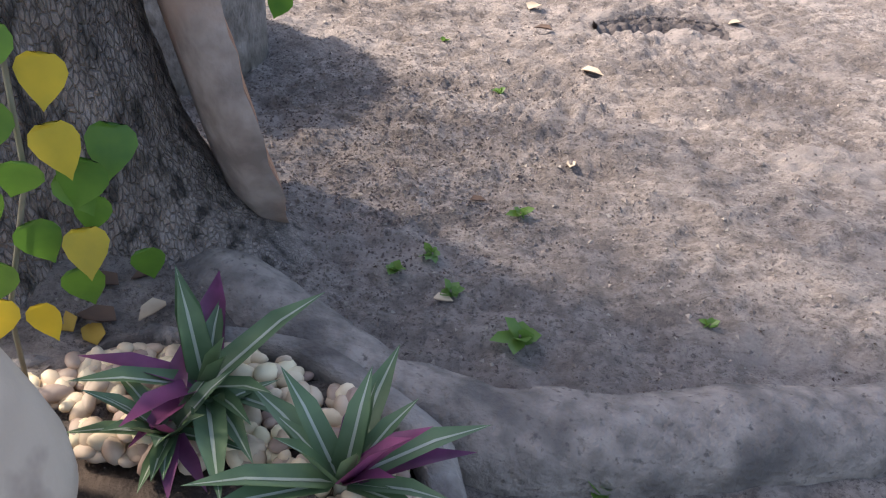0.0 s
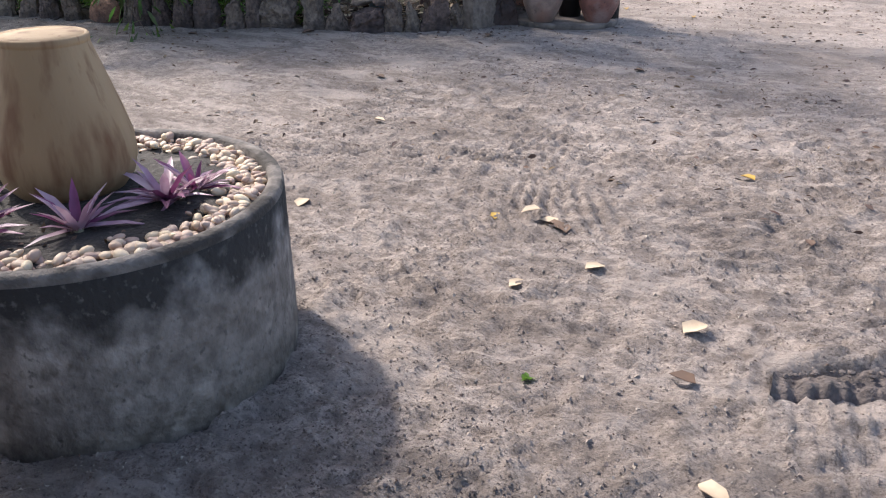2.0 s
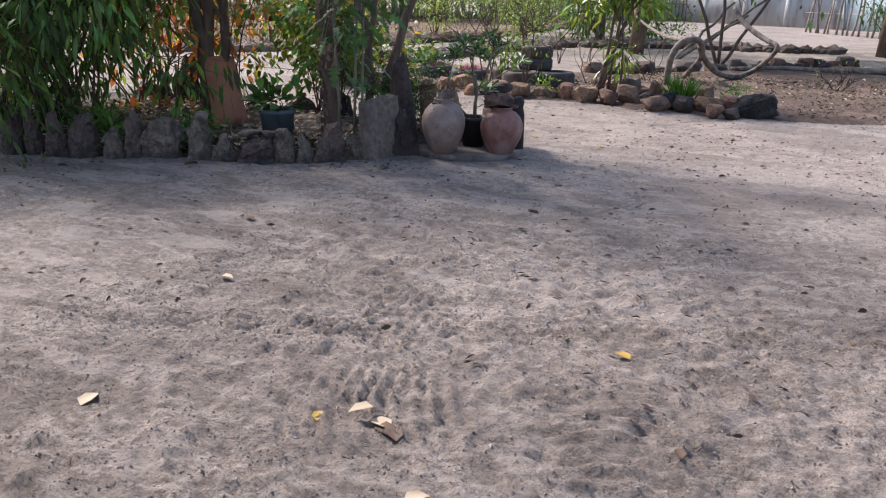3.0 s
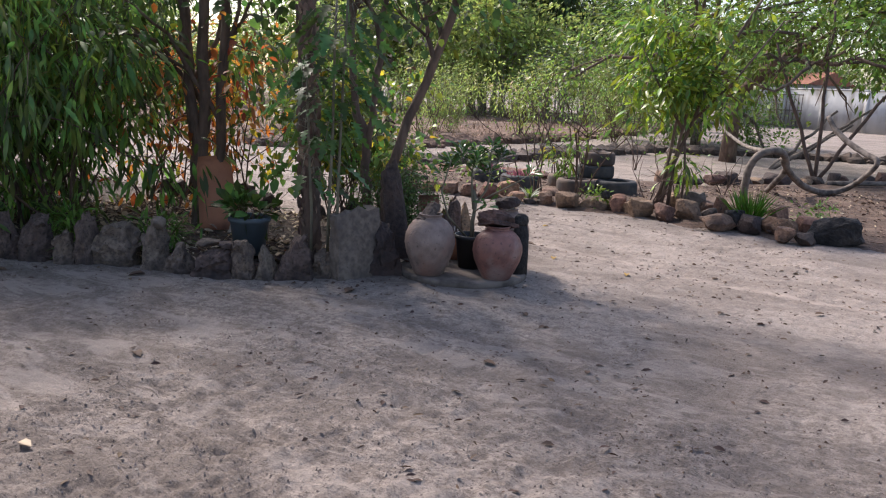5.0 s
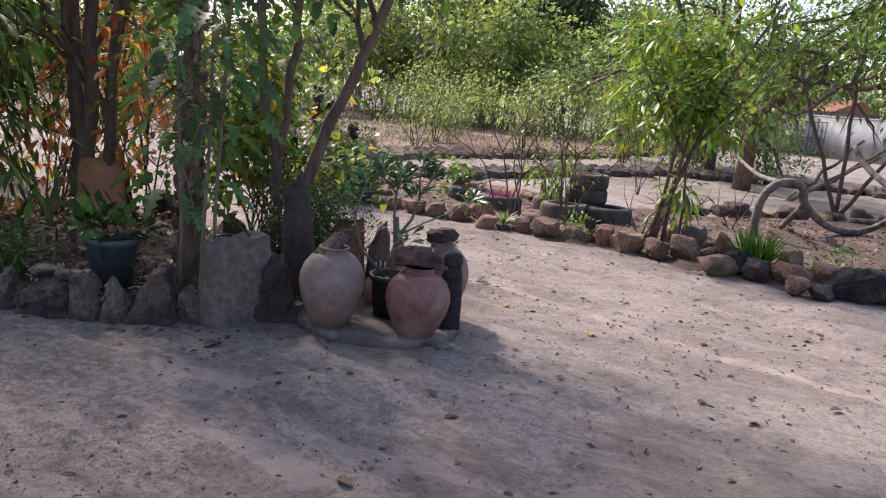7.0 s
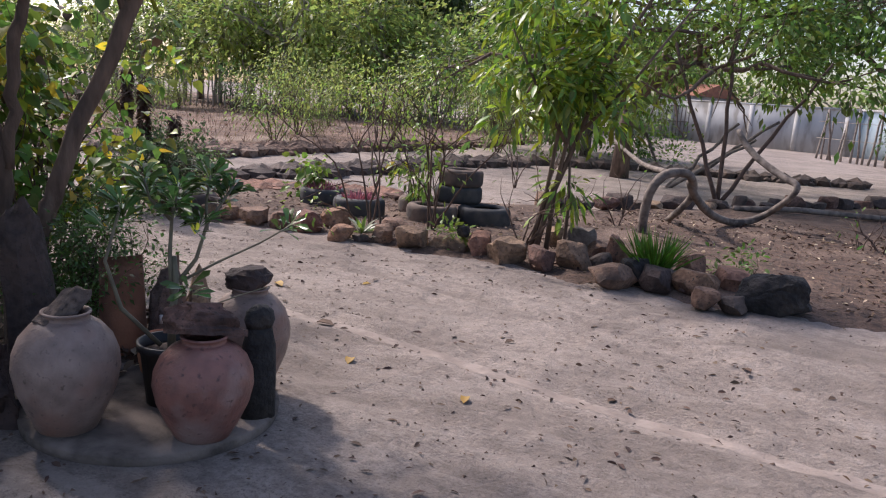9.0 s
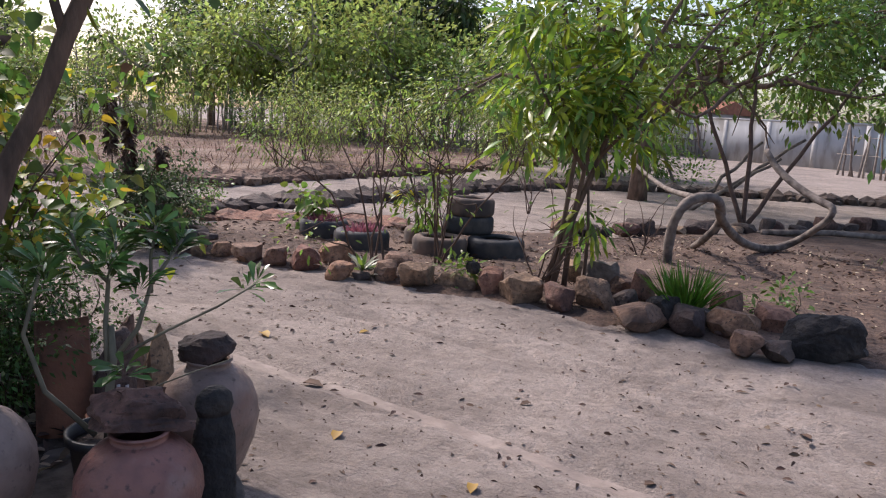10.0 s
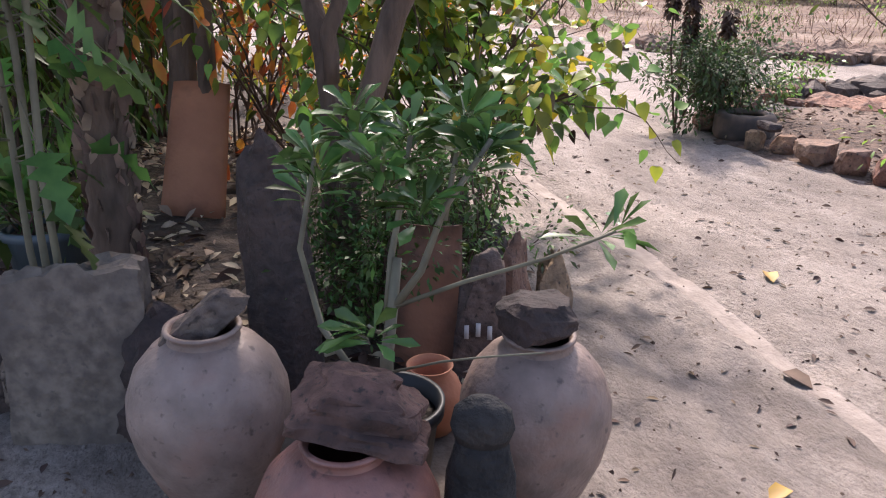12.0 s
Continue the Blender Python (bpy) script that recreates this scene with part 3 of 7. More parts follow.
def relief(x, y):
    """The trodden and raked sand."""
    z = 0.05 * lattice(x * 0.5, y * 0.5, 1) + 0.03 * lattice(x * 1.7, y * 1.7, 2) + 0.018 * lattice(x * 5, y * 5, 3) + 0.012 * lattice(x * 13, y * 13, 4)
    z = z + 0.012 * lattice(x * 11, y * 23, 8) * (0.5 + lattice(x * 0.9, y * 0.9, 9)) * 2
    near = np.exp(-np.hypot(x - 0.2, y - 4.3) ** 4 / 160)
    z = z + near * (0.026 * lattice(x * 9, y * 9, 5) + 0.028 * lattice(x * 17, y * 22, 6) + 0.018 * lattice(x * 33, y * 41, 10))
    # rake marks
    for cx, cy, ang, wide, far, step in ((-0.5, 4.72, 2.04, 0.4, 0.35, 0.07), (0.7, 4.85, 0.12, 0.34, 0.6, 0.08), (0.9, 3.2, 1.9, 0.35, 0.7, 0.06), (1.5, 3.0, 2.1, 0.4, 0.8, 0.06), (-0.46, 5.52, 0.35, 0.13, 2.4, 0.055), (-0.9, 5.5, 1.7, 0.5, 0.5, 0.065), (0.9, 5.4, 2.4, 0.6, 0.4, 0.07), (1.3, 4.3, 0.4, 0.3, 0.6, 0.06), (-0.6, 3.8, 2.6, 0.35, 0.4, 0.055), (0.2, 2.7, 1.3, 0.4, 0.5, 0.05), (-1.6, 6.1, 0.3, 0.3, 0.7, 0.065)):
        u = (x - cx) * math.cos(ang) + (y - cy) * math.sin(ang)
        w = -(x - cx) * math.sin(ang) + (y - cy) * math.cos(ang)
        m = np.exp(-(u / far) ** 4 - (w / wide) ** 4)
        z = z + (0.026 if 4.6 < cy < 5 or wide < 0.2 else 0.013) * m * (0.55 + lattice(u * 6, w * 6, 15)) * np.sin(2 * np.pi * (w + 0.35 * u * u + 0.07 * lattice(u * 4, w * 2, 7)) / step)
    # footprints
    rp = random.Random(14)
    for _ in range(44):
        cx, cy, ang, dep = rp.uniform(-2.2, 2.2), rp.uniform(2.6, 8.2), rp.uniform(0, 3.14), rp.uniform(0.006, 0.016)
        u = (x - cx) * math.cos(ang) + (y - cy) * math.sin(ang)
        w = -(x - cx) * math.sin(ang) + (y - cy) * math.cos(ang)
        q = (u / 0.15) ** 2 + (w / (0.055 - 0.012 * np.sin(np.clip(u, -0.2, 0.2) * 14))) ** 2
        z = z + dep * (0.7 * np.exp(-(np.minimum(q, 9.0) - 1.5) ** 2 / 0.5) - np.exp(-np.minimum(q, 9.0) ** 3))
    # the hollow scraped in the sand
    side = y - (3.745 + 0.19 * np.sin(np.clip((x - 0.63) * 3.6, 0, math.pi)))
    along = 1 / (1 + np.exp(-(x - 0.66) / 0.02)) / (1 + np.exp((x - 1.28) / 0.05))
    z = z + along * (-0.05 * np.exp(-np.where(side > 0, side / 0.03, side / 0.11) ** 2) + 0.035 * np.exp(-((side - 0.10) / 0.06) ** 2))
    # wheel tracks along the drive
    for oy, dep in ((0.0, 0.022), (1.35, 0.014), (-0.9, 0.012)):
        d, t = from_line(x, y + 0.12 * np.sin(x * 0.7), (-9, 12.4 + oy), (3.5, 10.55 + oy))
        z = z - dep * np.exp(-(d / 0.10) ** 2) + dep * 0.8 * np.exp(-((np.abs(d) - 0.2) / 0.07) ** 2)
    # lower strip in front of the root, and the tree's mound
    z = z - 0.10 * (1 / (1 + np.exp((y - 1.20 - 0.14 * np.maximum(x - 0.3, 0)) / 0.02))) * (1 / (1 + np.exp(-(x + 0.02) / 0.03)))
    z = z + 0.10 * np.exp(-(np.hypot(x + 1.1, y - 1.75) / 0.62) ** 4)
    flat = np.exp(-(np.hypot(x + 1.93, y - 9.78) / 0.75) ** 6)
    z = z * (1 - flat)
    fade = 1 / (1 + np.exp((np.hypot(x + 1, y - 9) - 40) / 4))
    return z * fade


def ground_sheet():
    xs = spaced((-900, 120), (-180, 20), (-40, 3), (-13, 0.5), (-8, 0.06), (-2.3, 0.021), (2.0, 0.045), (4.5, 0.5), (13, 3), (40, 20), (180, 120), (900, 1))
    ys = spaced((-500, 100), (-60, 10), (-8, 0.8), (0.6, 0.021), (6.6, 0.042), (14.5, 0.3), (26, 2), (60, 12), (180, 100), (1200, 1))
    X, Y = np.meshgrid(xs, ys)
    Z = relief(X, Y)
    nx, ny = len(xs), len(ys)
    b = Build()
    i = np.arange((ny - 1) * nx).reshape(ny - 1, nx)[:, :-1].ravel()
    b.add(np.c_[X.ravel(), Y.ravel(), Z.ravel()], np.c_[i, i + 1, i + nx + 1, i + nx].tolist())
    return tagged(new("ground", b.mesh("ground", SAND)), "pale pinkish-grey trodden sand with rake marks", "ground", kind="structure")


def bed_sheet(name, poly, step, lift, mat, label, seed):
    """Soil laid inside an outline, a little uneven, sloping down to its ragged edge."""
    px, py = np.array(poly).T
    xs, ys = np.arange(px.min(), px.max() + step, step), np.arange(py.min(), py.max() + step, step)
    X, Y = np.meshgrid(xs, ys)
    wob = 2.2 * step
    X2, Y2 = X + wob * lattice(X / step / 3, Y / step / 3, seed), Y + wob * lattice(X / step / 3, Y / step / 3, seed + 1)
    edge = np.full(X.shape, 1e9)
    for a, c in zip(poly, poly[1:] + poly[:1]):
        edge = np.minimum(edge, from_line(X2, Y2, a, c)[0])
    edge = np.where(inside(X2, Y2, poly), edge, -edge)
    Z = np.clip(edge / (1.5 * step), -1, 1) * lift + lift * 0.8 * lattice(X * 2.5, Y * 2.5, seed + 2) + lift * 0.4 * lattice(X * 7, Y * 7, seed + 3) + np.where(edge > -2 * step, relief(X, Y), 0)
    keep = edge > -1.6 * step
    nx = len(xs)
    b, idx = Build(), -np.ones(X.size, int)
    idx[keep.ravel()] = np.arange(keep.sum())
    v = np.c_[X.ravel(), Y.ravel(), Z.ravel()][keep.ravel()]
    q = np.arange(X.size).reshape(X.shape)[:-1, :-1].ravel()
    quads = np.c_[idx[q], idx[q + 1], idx[q + nx + 1], idx[q + nx]]
    b.add(v, quads[(quads >= 0).all(1)].tolist())
    return tagged(new(name, b.mesh(name, mat)), label, "soil", kind="structure")


ground_sheet()
bed_sheet("planting_bed_1", LEFT_BED, 0.12, 0.06, BED_SOIL, "dark garden soil under leaf litter", 21)
bed_sheet("planting_bed_2", RIGHT_BED, 0.16, 0.05, SOIL, "brown bare garden soil with litter", 31)
bed_sheet("dry_field", FIELD_EDGE, 0.8, 0.12, FIELD, "dry reddish-brown field with dead grass", 41)

# ---- start: old tree, leaning slab, round planter, pebble bed ----


def old_tree():
    t = thing("shade_tree", (-1.10, 1.74, 0), "thick old tree with grey fissured bark beside the planter", "tree")
    b, n, rows = Build(), 150, 110
    v = []
    for k in range(rows + 1):
        z = -0.06 + 3.4 * (k / rows) ** 1.5
        for j in range(n):
            a = 2 * math.pi * j / n
            flare = math.exp(-max(z, 0) / 0.16) * (0.13 + 0.10 * math.cos(3 * a - 1.2) + 0.06 * math.cos(5 * a + 0.6))
            flare += 0.2 * math.exp(-max(z, 0) / 0.2) * math.exp(-((((a + 0.15 + math.pi) % (2 * math.pi)) - math.pi) / 0.42) ** 2)
            r = 0.37 + flare + 0.025 * math.cos(4 * a + z) + 0.02 * fbm((math.cos(a) * 2, math.sin(a) * 2, z), 1.5, 3) + 0.02 * abs(fbm((math.cos(a) * 7, math.sin(a) * 7, z * 5), 1.3, 8, 2)) - 0.012 * max(0.0, fbm((math.cos(a) * 9, math.sin(a) * 9, z * 4), 1.6, 12, 2))
            v.append((r * math.cos(a) - 0.05 * z, r * math.sin(a) + 0.04 * z, z))
    b.add(v, [(i * n + j, i * n + (j + 1) % n, (i + 1) * n + (j + 1) % n, (i + 1) * n + j) for i in range(rows) for j in range(n)])
    rng = np.random.RandomState(11)
    limbs, tips = [], []
    for way in ((-0.9, 0.1, 0.5), (-0.8, 0.6, 0.6), (-1.0, 0.35, 0.3), (-0.7, 0.3, 0.9), (-0.5, -0.3, 0.8), (0.4, -0.6, 0.9), (-0.9, -0.3, 0.5)):
        l2, t2 = grow(rng, (-0.17, 0.13, 3.15), way, 1.9, 0.17, 3, 0.5)
        limbs, tips = limbs + l2, tips + t2
    add_limbs(b, limbs, 8)
    part("trunk", b, BARK, t)
    c = Build()
    tips = [q for q in tips if q[0][2] > 2.5]
    clump_leaves(c, rng, tips, 17, 0.3, 0.16, 0.08, shape="far")
    part("crown", c, LEAF_MID, t)
    return t


def leaning_slab():
    """A split log, pointed at its foot, its cut face turned to the yard."""
    t = thing("wooden_slab", (-0.44, 1.83, 0.02), "split log slab with orange-brown cut face leaning on the trunk", "wood slab")
    hgt, wid, thk, n = 1.02, 0.53, 0.13, 26
    nrm, along = np.array([0.93, 0.36, 0]), np.array([-0.36, 0.93, 0])
    up = np.array([-0.24, 0.03, 0.96])

    def half(z):
        return wid / 2 * max(0.04, math.sin(math.pi * min(1, 0.03 + z * 0.94)) ** 0.5) * (1 + 0.06 * fbm((z * 3, 0, 0), 1.5, 2))

    face, back = [], []
    for k in range(n + 1):
        z = k / n
        c = up * hgt * z + along * (0.05 - 0.02 * math.sin(4 * z))
        w = half(z)
        face.append([c + along * w * s + nrm * (0.012 * fbm((s * 2, z * 6, 0), 1.5, 7)) for s in (-1, -0.6, -0.2, 0.2, 0.6, 1)])
        back.append([c + along * w * s * 0.96 - nrm * thk * math.sqrt(max(0.15, 1 - 0.75 * s * s)) * min(1, w / 0.12) for s in (-1, -0.6, -0.2, 0.2, 0.6, 1)])
    quad = [(i * 6 + j, i * 6 + j + 1, (i + 1) * 6 + j + 1, (i + 1) * 6 + j) for i in range(n) for j in range(5)]
    b = Build()
    b.add(np.concatenate(face), quad)
    part("cut_face", b, WOOD_CUT, t, "orange and brown split wood grain")
    b = Build()
    m = 6 * (n + 1)
    v = np.concatenate(face + back)
    rim = [(i * 6, (i + 1) * 6, m + (i + 1) * 6, m + i * 6) for i in range(n)] + [(i * 6 + 5, m + i * 6 + 5, m + (i + 1) * 6 + 5, (i + 1) * 6 + 5) for i in range(n)]
    ends = [(j, m + j, m + j + 1, j + 1) for j in range(5)] + [(n * 6 + j, n * 6 + j + 1, m + n * 6 + j + 1, m + n * 6 + j) for j in range(5)]
    b.add(v, [tuple(m + i for i in q[::-1]) for q in quad] + rim + ends)
    part("bark_side", b, material("smooth_grey_bark", (0.36, 0.29, 0.255), (0.21, 0.165, 0.145), 14.0, 0.9, 0.9, 26.0, c3=(0.38, 0.245, 0.185), scale3=3.0), t, "smooth grey outer bark")


PLANTER = (-1.365, 2.985)


def pebbles(rng, spots, size):
    """Smooth cream river pebbles at the given places, joined."""
    bm = bmesh.new()
    bmesh.ops.create_icosphere(bm, subdivisions=2, radius=1.0)
    base = np.array([p.co[:] for p in bm.verts])
    faces = [tuple(x.index for x in f.verts) for f in bm.faces]
    bm.free()
    b = Build()
    for x, y, z in spots:
        a, s = rng.uniform(0, 6.28), size * rng.uniform(0.6, 1.25)
        k = base * np.array([1.0, rng.uniform(0.55, 0.85), rng.uniform(0.45, 0.7)]) * s
        k[:, 0] += 0.25 * k[:, 1] * rng.normal()
        k = np.c_[k[:, 0] * math.cos(a) - k[:, 1] * math.sin(a), k[:, 0] * math.sin(a) + k[:, 1] * math.cos(a), k[:, 2] + k[:, 0] * rng.normal(0, 0.25)]
        b.add(k + np.array([x, y, z]), faces)
    return b


def round_planter():
    t = thing("round_planter", (*PLANTER, 0), "round concrete planter ring with black-stained upper band", "planter")
    b = Build()
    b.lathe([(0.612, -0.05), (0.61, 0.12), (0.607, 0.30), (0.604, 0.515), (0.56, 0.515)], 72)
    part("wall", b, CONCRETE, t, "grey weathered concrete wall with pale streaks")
    b = Build()
    b.lathe([(0.6, 0.49), (0.603, 0.528), (0.597, 0.542), (0.575, 0.546), (0.556, 0.54), (0.55, 0.50), (0.55, 0.42)], 90)
    b.f = [f for f in b.f if len(f) == 4]
    part("rim", b, CONCRETE_RIM, t, "chipped grey concrete rim")
    b = Build()
    b.lathe([(0.0, 0.50), (0.2, 0.505), (0.4, 0.50), (0.55, 0.49)], 40)
    part("soil", b, material("black_potting_soil", (0.05, 0.036, 0.03), (0.022, 0.017, 0.015), 16.0, 0.95, 1.0, 40.0, dist=0.03), t, "dark potting soil")
    rng = np.random.RandomState(55)
    m = 700
    r, a = 0.5 * np.sqrt(rng.uniform(0.05, 1, m)), rng.uniform(0, 6.283, m)
    for k, mat in enumerate((LEAF_BROWN, SOIL)):
        b = Build()
        u, w = r[k::2], a[k::2]
        b.leaves(np.c_[u * np.cos(w), u * np.sin(w), 0.508 + 0 * u], rng.normal(0, 1, (len(u), 3)) * np.array([1, 1, 0.35]), rng.uniform(0.015, 0.045, len(u)), 0.012, 0.1, 0.5, "lance", rng)
        tagged(part(("soil_litter", "soil_chips")[k], b, mat, t), kind="stuff")
    rng = np.random.RandomState(5)
    spots = []
    for _ in range(900):
        a, r = rng.uniform(0, 6.283), 0.54 - abs(rng.normal(0, 0.055))
        if r > 0.40:
            spots.append((r * math.cos(a), r * math.sin(a), 0.515 + rng.uniform(-0.008, 0.018)))
    o = part("pebble_ring", pebbles(rng, spots, 0.021), PEBBLE, t, "ring of cream river pebbles")
    tagged(o, kind="stuff")


def vase(loc, name="clay_vase", label="buff clay vase with rusty streaks on the planter soil", mat=VASE_CLAY):
    t = thing(name, loc, label, "vase")
    b = Build()
    b.lathe([(0.10, 0.0), (0.155, 0.015), (0.19, 0.06), (0.207, 0.12), (0.205, 0.18), (0.186, 0.26), (0.160, 0.35), (0.136, 0.43), (0.126, 0.468), (0.121, 0.489), (0.06, 0.4915), (0.0, 0.492)], 48)
    part("body", b, mat, t)
    b = Build()
    b.lathe([(0.124, 0.462), (0.128, 0.472), (0.128, 0.486), (0.122, 0.492), (0.112, 0.488), (0.108, 0.462)], 48)
    b.f = [f for f in b.f if len(f) == 4]
    part("rim", b, mat, t)
    return t


def rosette(loc, name, label, n, length, width, mats, seed, rise=0.9, group="", category="plant", stripe=None):
    """A stemless plant of pointed, folded leaves; the undersides show as a second tone."""
    rng = np.random.RandomState(seed)
    t = thing(name, loc, label, category, group)
    for k, mat in enumerate(mats):
        b = Build()
        m = n // len(mats)
        a = rng.uniform(0, 6.283, m) + k
        el = rng.uniform(0.15, 1.25, m) * rise
        ax = np.c_[np.cos(a) * np.cos(el), np.sin(a) * np.cos(el), np.sin(el)]
        s = rng.uniform(0.65, 1.1, m)
        foot = np.c_[np.cos(a), np.sin(a), 0 * a] * 0.012 + np.array([0, 0, 0.03])
        for i in range(m):
            b = Build()
            b.leaves(foot[i:i + 1], ax[i:i + 1], length * s[i], width * s[i], 0.22, 0.55, "blade", None)
            blade = part("leaf", b, mat, t)
            if stripe and mat is not LEAF_PURPLE:
                b = Build()
                b.leaves(foot[i:i + 1] + np.array([0, 0, 0.0015]), ax[i:i + 1], length * s[i] * 0.99, width * s[i] * 0.13, 0.22, 0.55, "blade", None)
                part("stripe", b, stripe, blade, "cream stripe")
    b = Build()
    b.tube([(0, 0, -0.03), (0, 0, 0.02), (0, 0, 0.05)], [0.016, 0.015, 0.01], 7)
    part("stem", b, GREEN_STEM, t)
    return t


def pebble_bed():
    c, r = (-0.50, 0.82), 0.50
    b = Build()
    n = 64
    prof = [(r + 0.085, -0.12), (r + 0.08, 0.02), (r + 0.055, 0.045), (r + 0.0, 0.05), (r - 0.01, 0.0)]
    v = []
    for i, (rr, z) in enumerate(prof):
        for j in range(n):
            a = 2 * math.pi * j / n
            q = rr + 0.02 * fbm((math.cos(a) * 3, math.sin(a) * 3, i), 1, 4)
            v.append((q * math.cos(a), q * math.sin(a), z + 0.012 * fbm((math.cos(a) * 4, math.sin(a) * 4, 0), 1, 9)))
    b.add(v, [(i * n + j, i * n + (j + 1) % n, (i + 1) * n + (j + 1) % n, (i + 1) * n + j) for i in range(len(prof) - 1) for j in range(n)])
    t = thing("pebble_bed", (*c, 0), "low mortar-edged bed of cream pebbles by the tree", "planting bed")
    part("edging", b, MORTAR, t, "grey mortar edging dusted with sand")
    b = Build()
    b.lathe([(0.0, 0.01), (r, 0.005)], 40)
    part("soil", b, BED_SOIL, t)
    rng = np.random.RandomState(6)
    spots = []
    for _ in range(1100):
        a, q = rng.uniform(0, 6.283), (r - 0.02) * math.sqrt(rng.uniform(0.0, 1))
        x, y = q * math.cos(a), q * math.sin(a)
        if y > -0.1 and not (y < 0.18 and x < 0.28):
            spots.append((x, y, 0.025 + rng.uniform(0, 0.025)))
    shapes = [pebbles(rng, [(0, 0, 0)], 0.029).mesh("pebble", PEBBLE_ONE) for _ in range(10)]
    for i, spot in enumerate(spots[:300]):
        o = new("pebble", shapes[i % 10])
        o.parent = t
        o.location, o.rotation_euler[2] = spot, i * 1.7
    tagged(part("pebble_fill", pebbles(rng, spots[300:420], 0.026), PEBBLE, t, "cream and amber river pebbles"), kind="stuff")


LEDGE = material("dusty_root_bark", (0.315, 0.263, 0.23), (0.17, 0.142, 0.125), 20.0, 0.95, 0.9, 45.0, c3=(0.105, 0.09, 0.083), scale3=3.2, edge3=(0.52, 0.64), dist=0.02, speck=(60.0, 0.6, (0.11, 0.09, 0.08)))


def surface_root(tree):
    """A thick root of the old tree, worn flat and half buried in the sand."""
    base = Vector(tree.matrix_basis.translation)
    pts = np.array([(-0.80, 1.72, 0.0), (-0.60, 1.60, -0.04), (-0.38, 1.45, -0.075), (-0.17, 1.30, -0.09), (0.08, 1.21, -0.10), (0.36, 1.215, -0.10), (0.7, 1.28, -0.10), (1.1, 1.36, -0.11), (1.6, 1.46, -0.12), (2.4, 1.62, -0.16)])
    rad = np.array([0.13, 0.125, 0.12, 0.12, 0.12, 0.115, 0.115, 0.11, 0.105, 0.09])
    u = np.linspace(0, len(pts) - 1, 130)
    line = np.c_[[np.interp(u, np.arange(len(pts)), pts[:, i]) for i in range(3)]].T
    line[1:-1] = (line[:-2] + line[1:-1] + line[2:]) / 3
    r = np.interp(u, np.arange(len(rad)), rad)
    n, v = 30, []
    way = np.gradient(line, axis=0)
    for p, d, q in zip(line, way, r):
        side = np.array([d[1], -d[0], 0]) / (math.hypot(d[0], d[1]) + 1e-9)
        for j in range(n):
            a = 2 * math.pi * j / n
            w = p + side * q * math.cos(a) + np.array([0, 0, 1.08 * q * math.copysign(abs(math.sin(a)) ** 0.75, math.sin(a))])
            k = 1 + 0.10 * fbm((p[0] * 3, p[1] * 3, a * 0.5), 1.3, 5) + 0.05 * fbm((p[0] * 9, p[1] * 9, a * 2), 1.5, 9)
            v.append(p + (w - p) * k - np.array(base))
    b = Build()
    b.add(v, [(i * n + j, (i + 1) * n + j, (i + 1) * n + (j + 1) % n, i * n + (j + 1) % n) for i in range(len(line) - 1) for j in range(n)])
    part("root", b, LEDGE, tree, "thick grey surface root dusted with sand")


def vine():
    """A heart-leaved creeper with green and yellow leaves on the old trunk."""
    rng = np.random.RandomState(8)
    t = thing("climbing_vine", (0, 0, 0.0), "heart-leaved vine with green and yellowing leaves on the trunk", "vine")
    b = Build()
    b.tube([(-0.80, 1.14, 0.02), (-0.78, 1.13, 0.25), (-0.72, 1.18, 0.5), (-0.70, 1.18, 0.8), (-0.72, 1.3, 1.2)], 0.005, 5)
    b.tube([(-0.72, 1.3, 1.0), (-0.72, 1.6, 0.80), (-0.58, 1.76, 0.70), (-0.42, 1.76, 0.66), (-0.25, 1.82, 0.63)], [0.005, 0.004, 0.0035, 0.003, 0.002], 5)
    part("stem", b, GREEN_STEM, t)
    green = [(-0.62, 1.19, 0.53), (-0.70, 1.15, 0.54), (-0.70, 1.16, 0.76), (-0.73, 1.15, 0.64), (-0.60, 1.26, 0.56), (-0.68, 1.2, 0.30), (-0.76, 1.12, 0.36), (-0.63, 1.21, 0.45), (-0.78, 1.13, 0.50), (-0.80, 1.13, 0.62), (-0.77, 1.14, 0.70), (-0.82, 1.11, 0.42), (-0.66, 1.2, 0.50), (-0.72, 1.16, 0.42), (-0.60, 1.3, 0.28)]
    yellow = [(-0.655, 1.17, 0.60), (-0.645, 1.18, 0.40), (-0.66, 1.2, 0.70), (-0.73, 1.14, 0.26), (-0.78, 1.11, 0.29)]
    hanging = [(-0.57, 1.74, 0.66), (-0.41, 1.74, 0.65)]
    for spots, size, mat in ((green, 0.086, LEAF_VINE), (yellow, 0.088, LEAF_YELLOW), (hanging, 0.066, LEAF_VINE)):
        for p in spots:
            b = Build()
            q = size * rng.uniform(0.8, 1.1)
            b.leaves(np.array([p]), np.array([(rng.normal(0.05, 0.25), rng.normal(-0.1, 0.15), -0.9)]), q, q * 0.9, 0.08, 0.25, "heart", rng, (0.35, -1, 0.3))
            part("leaf", b, mat, t)


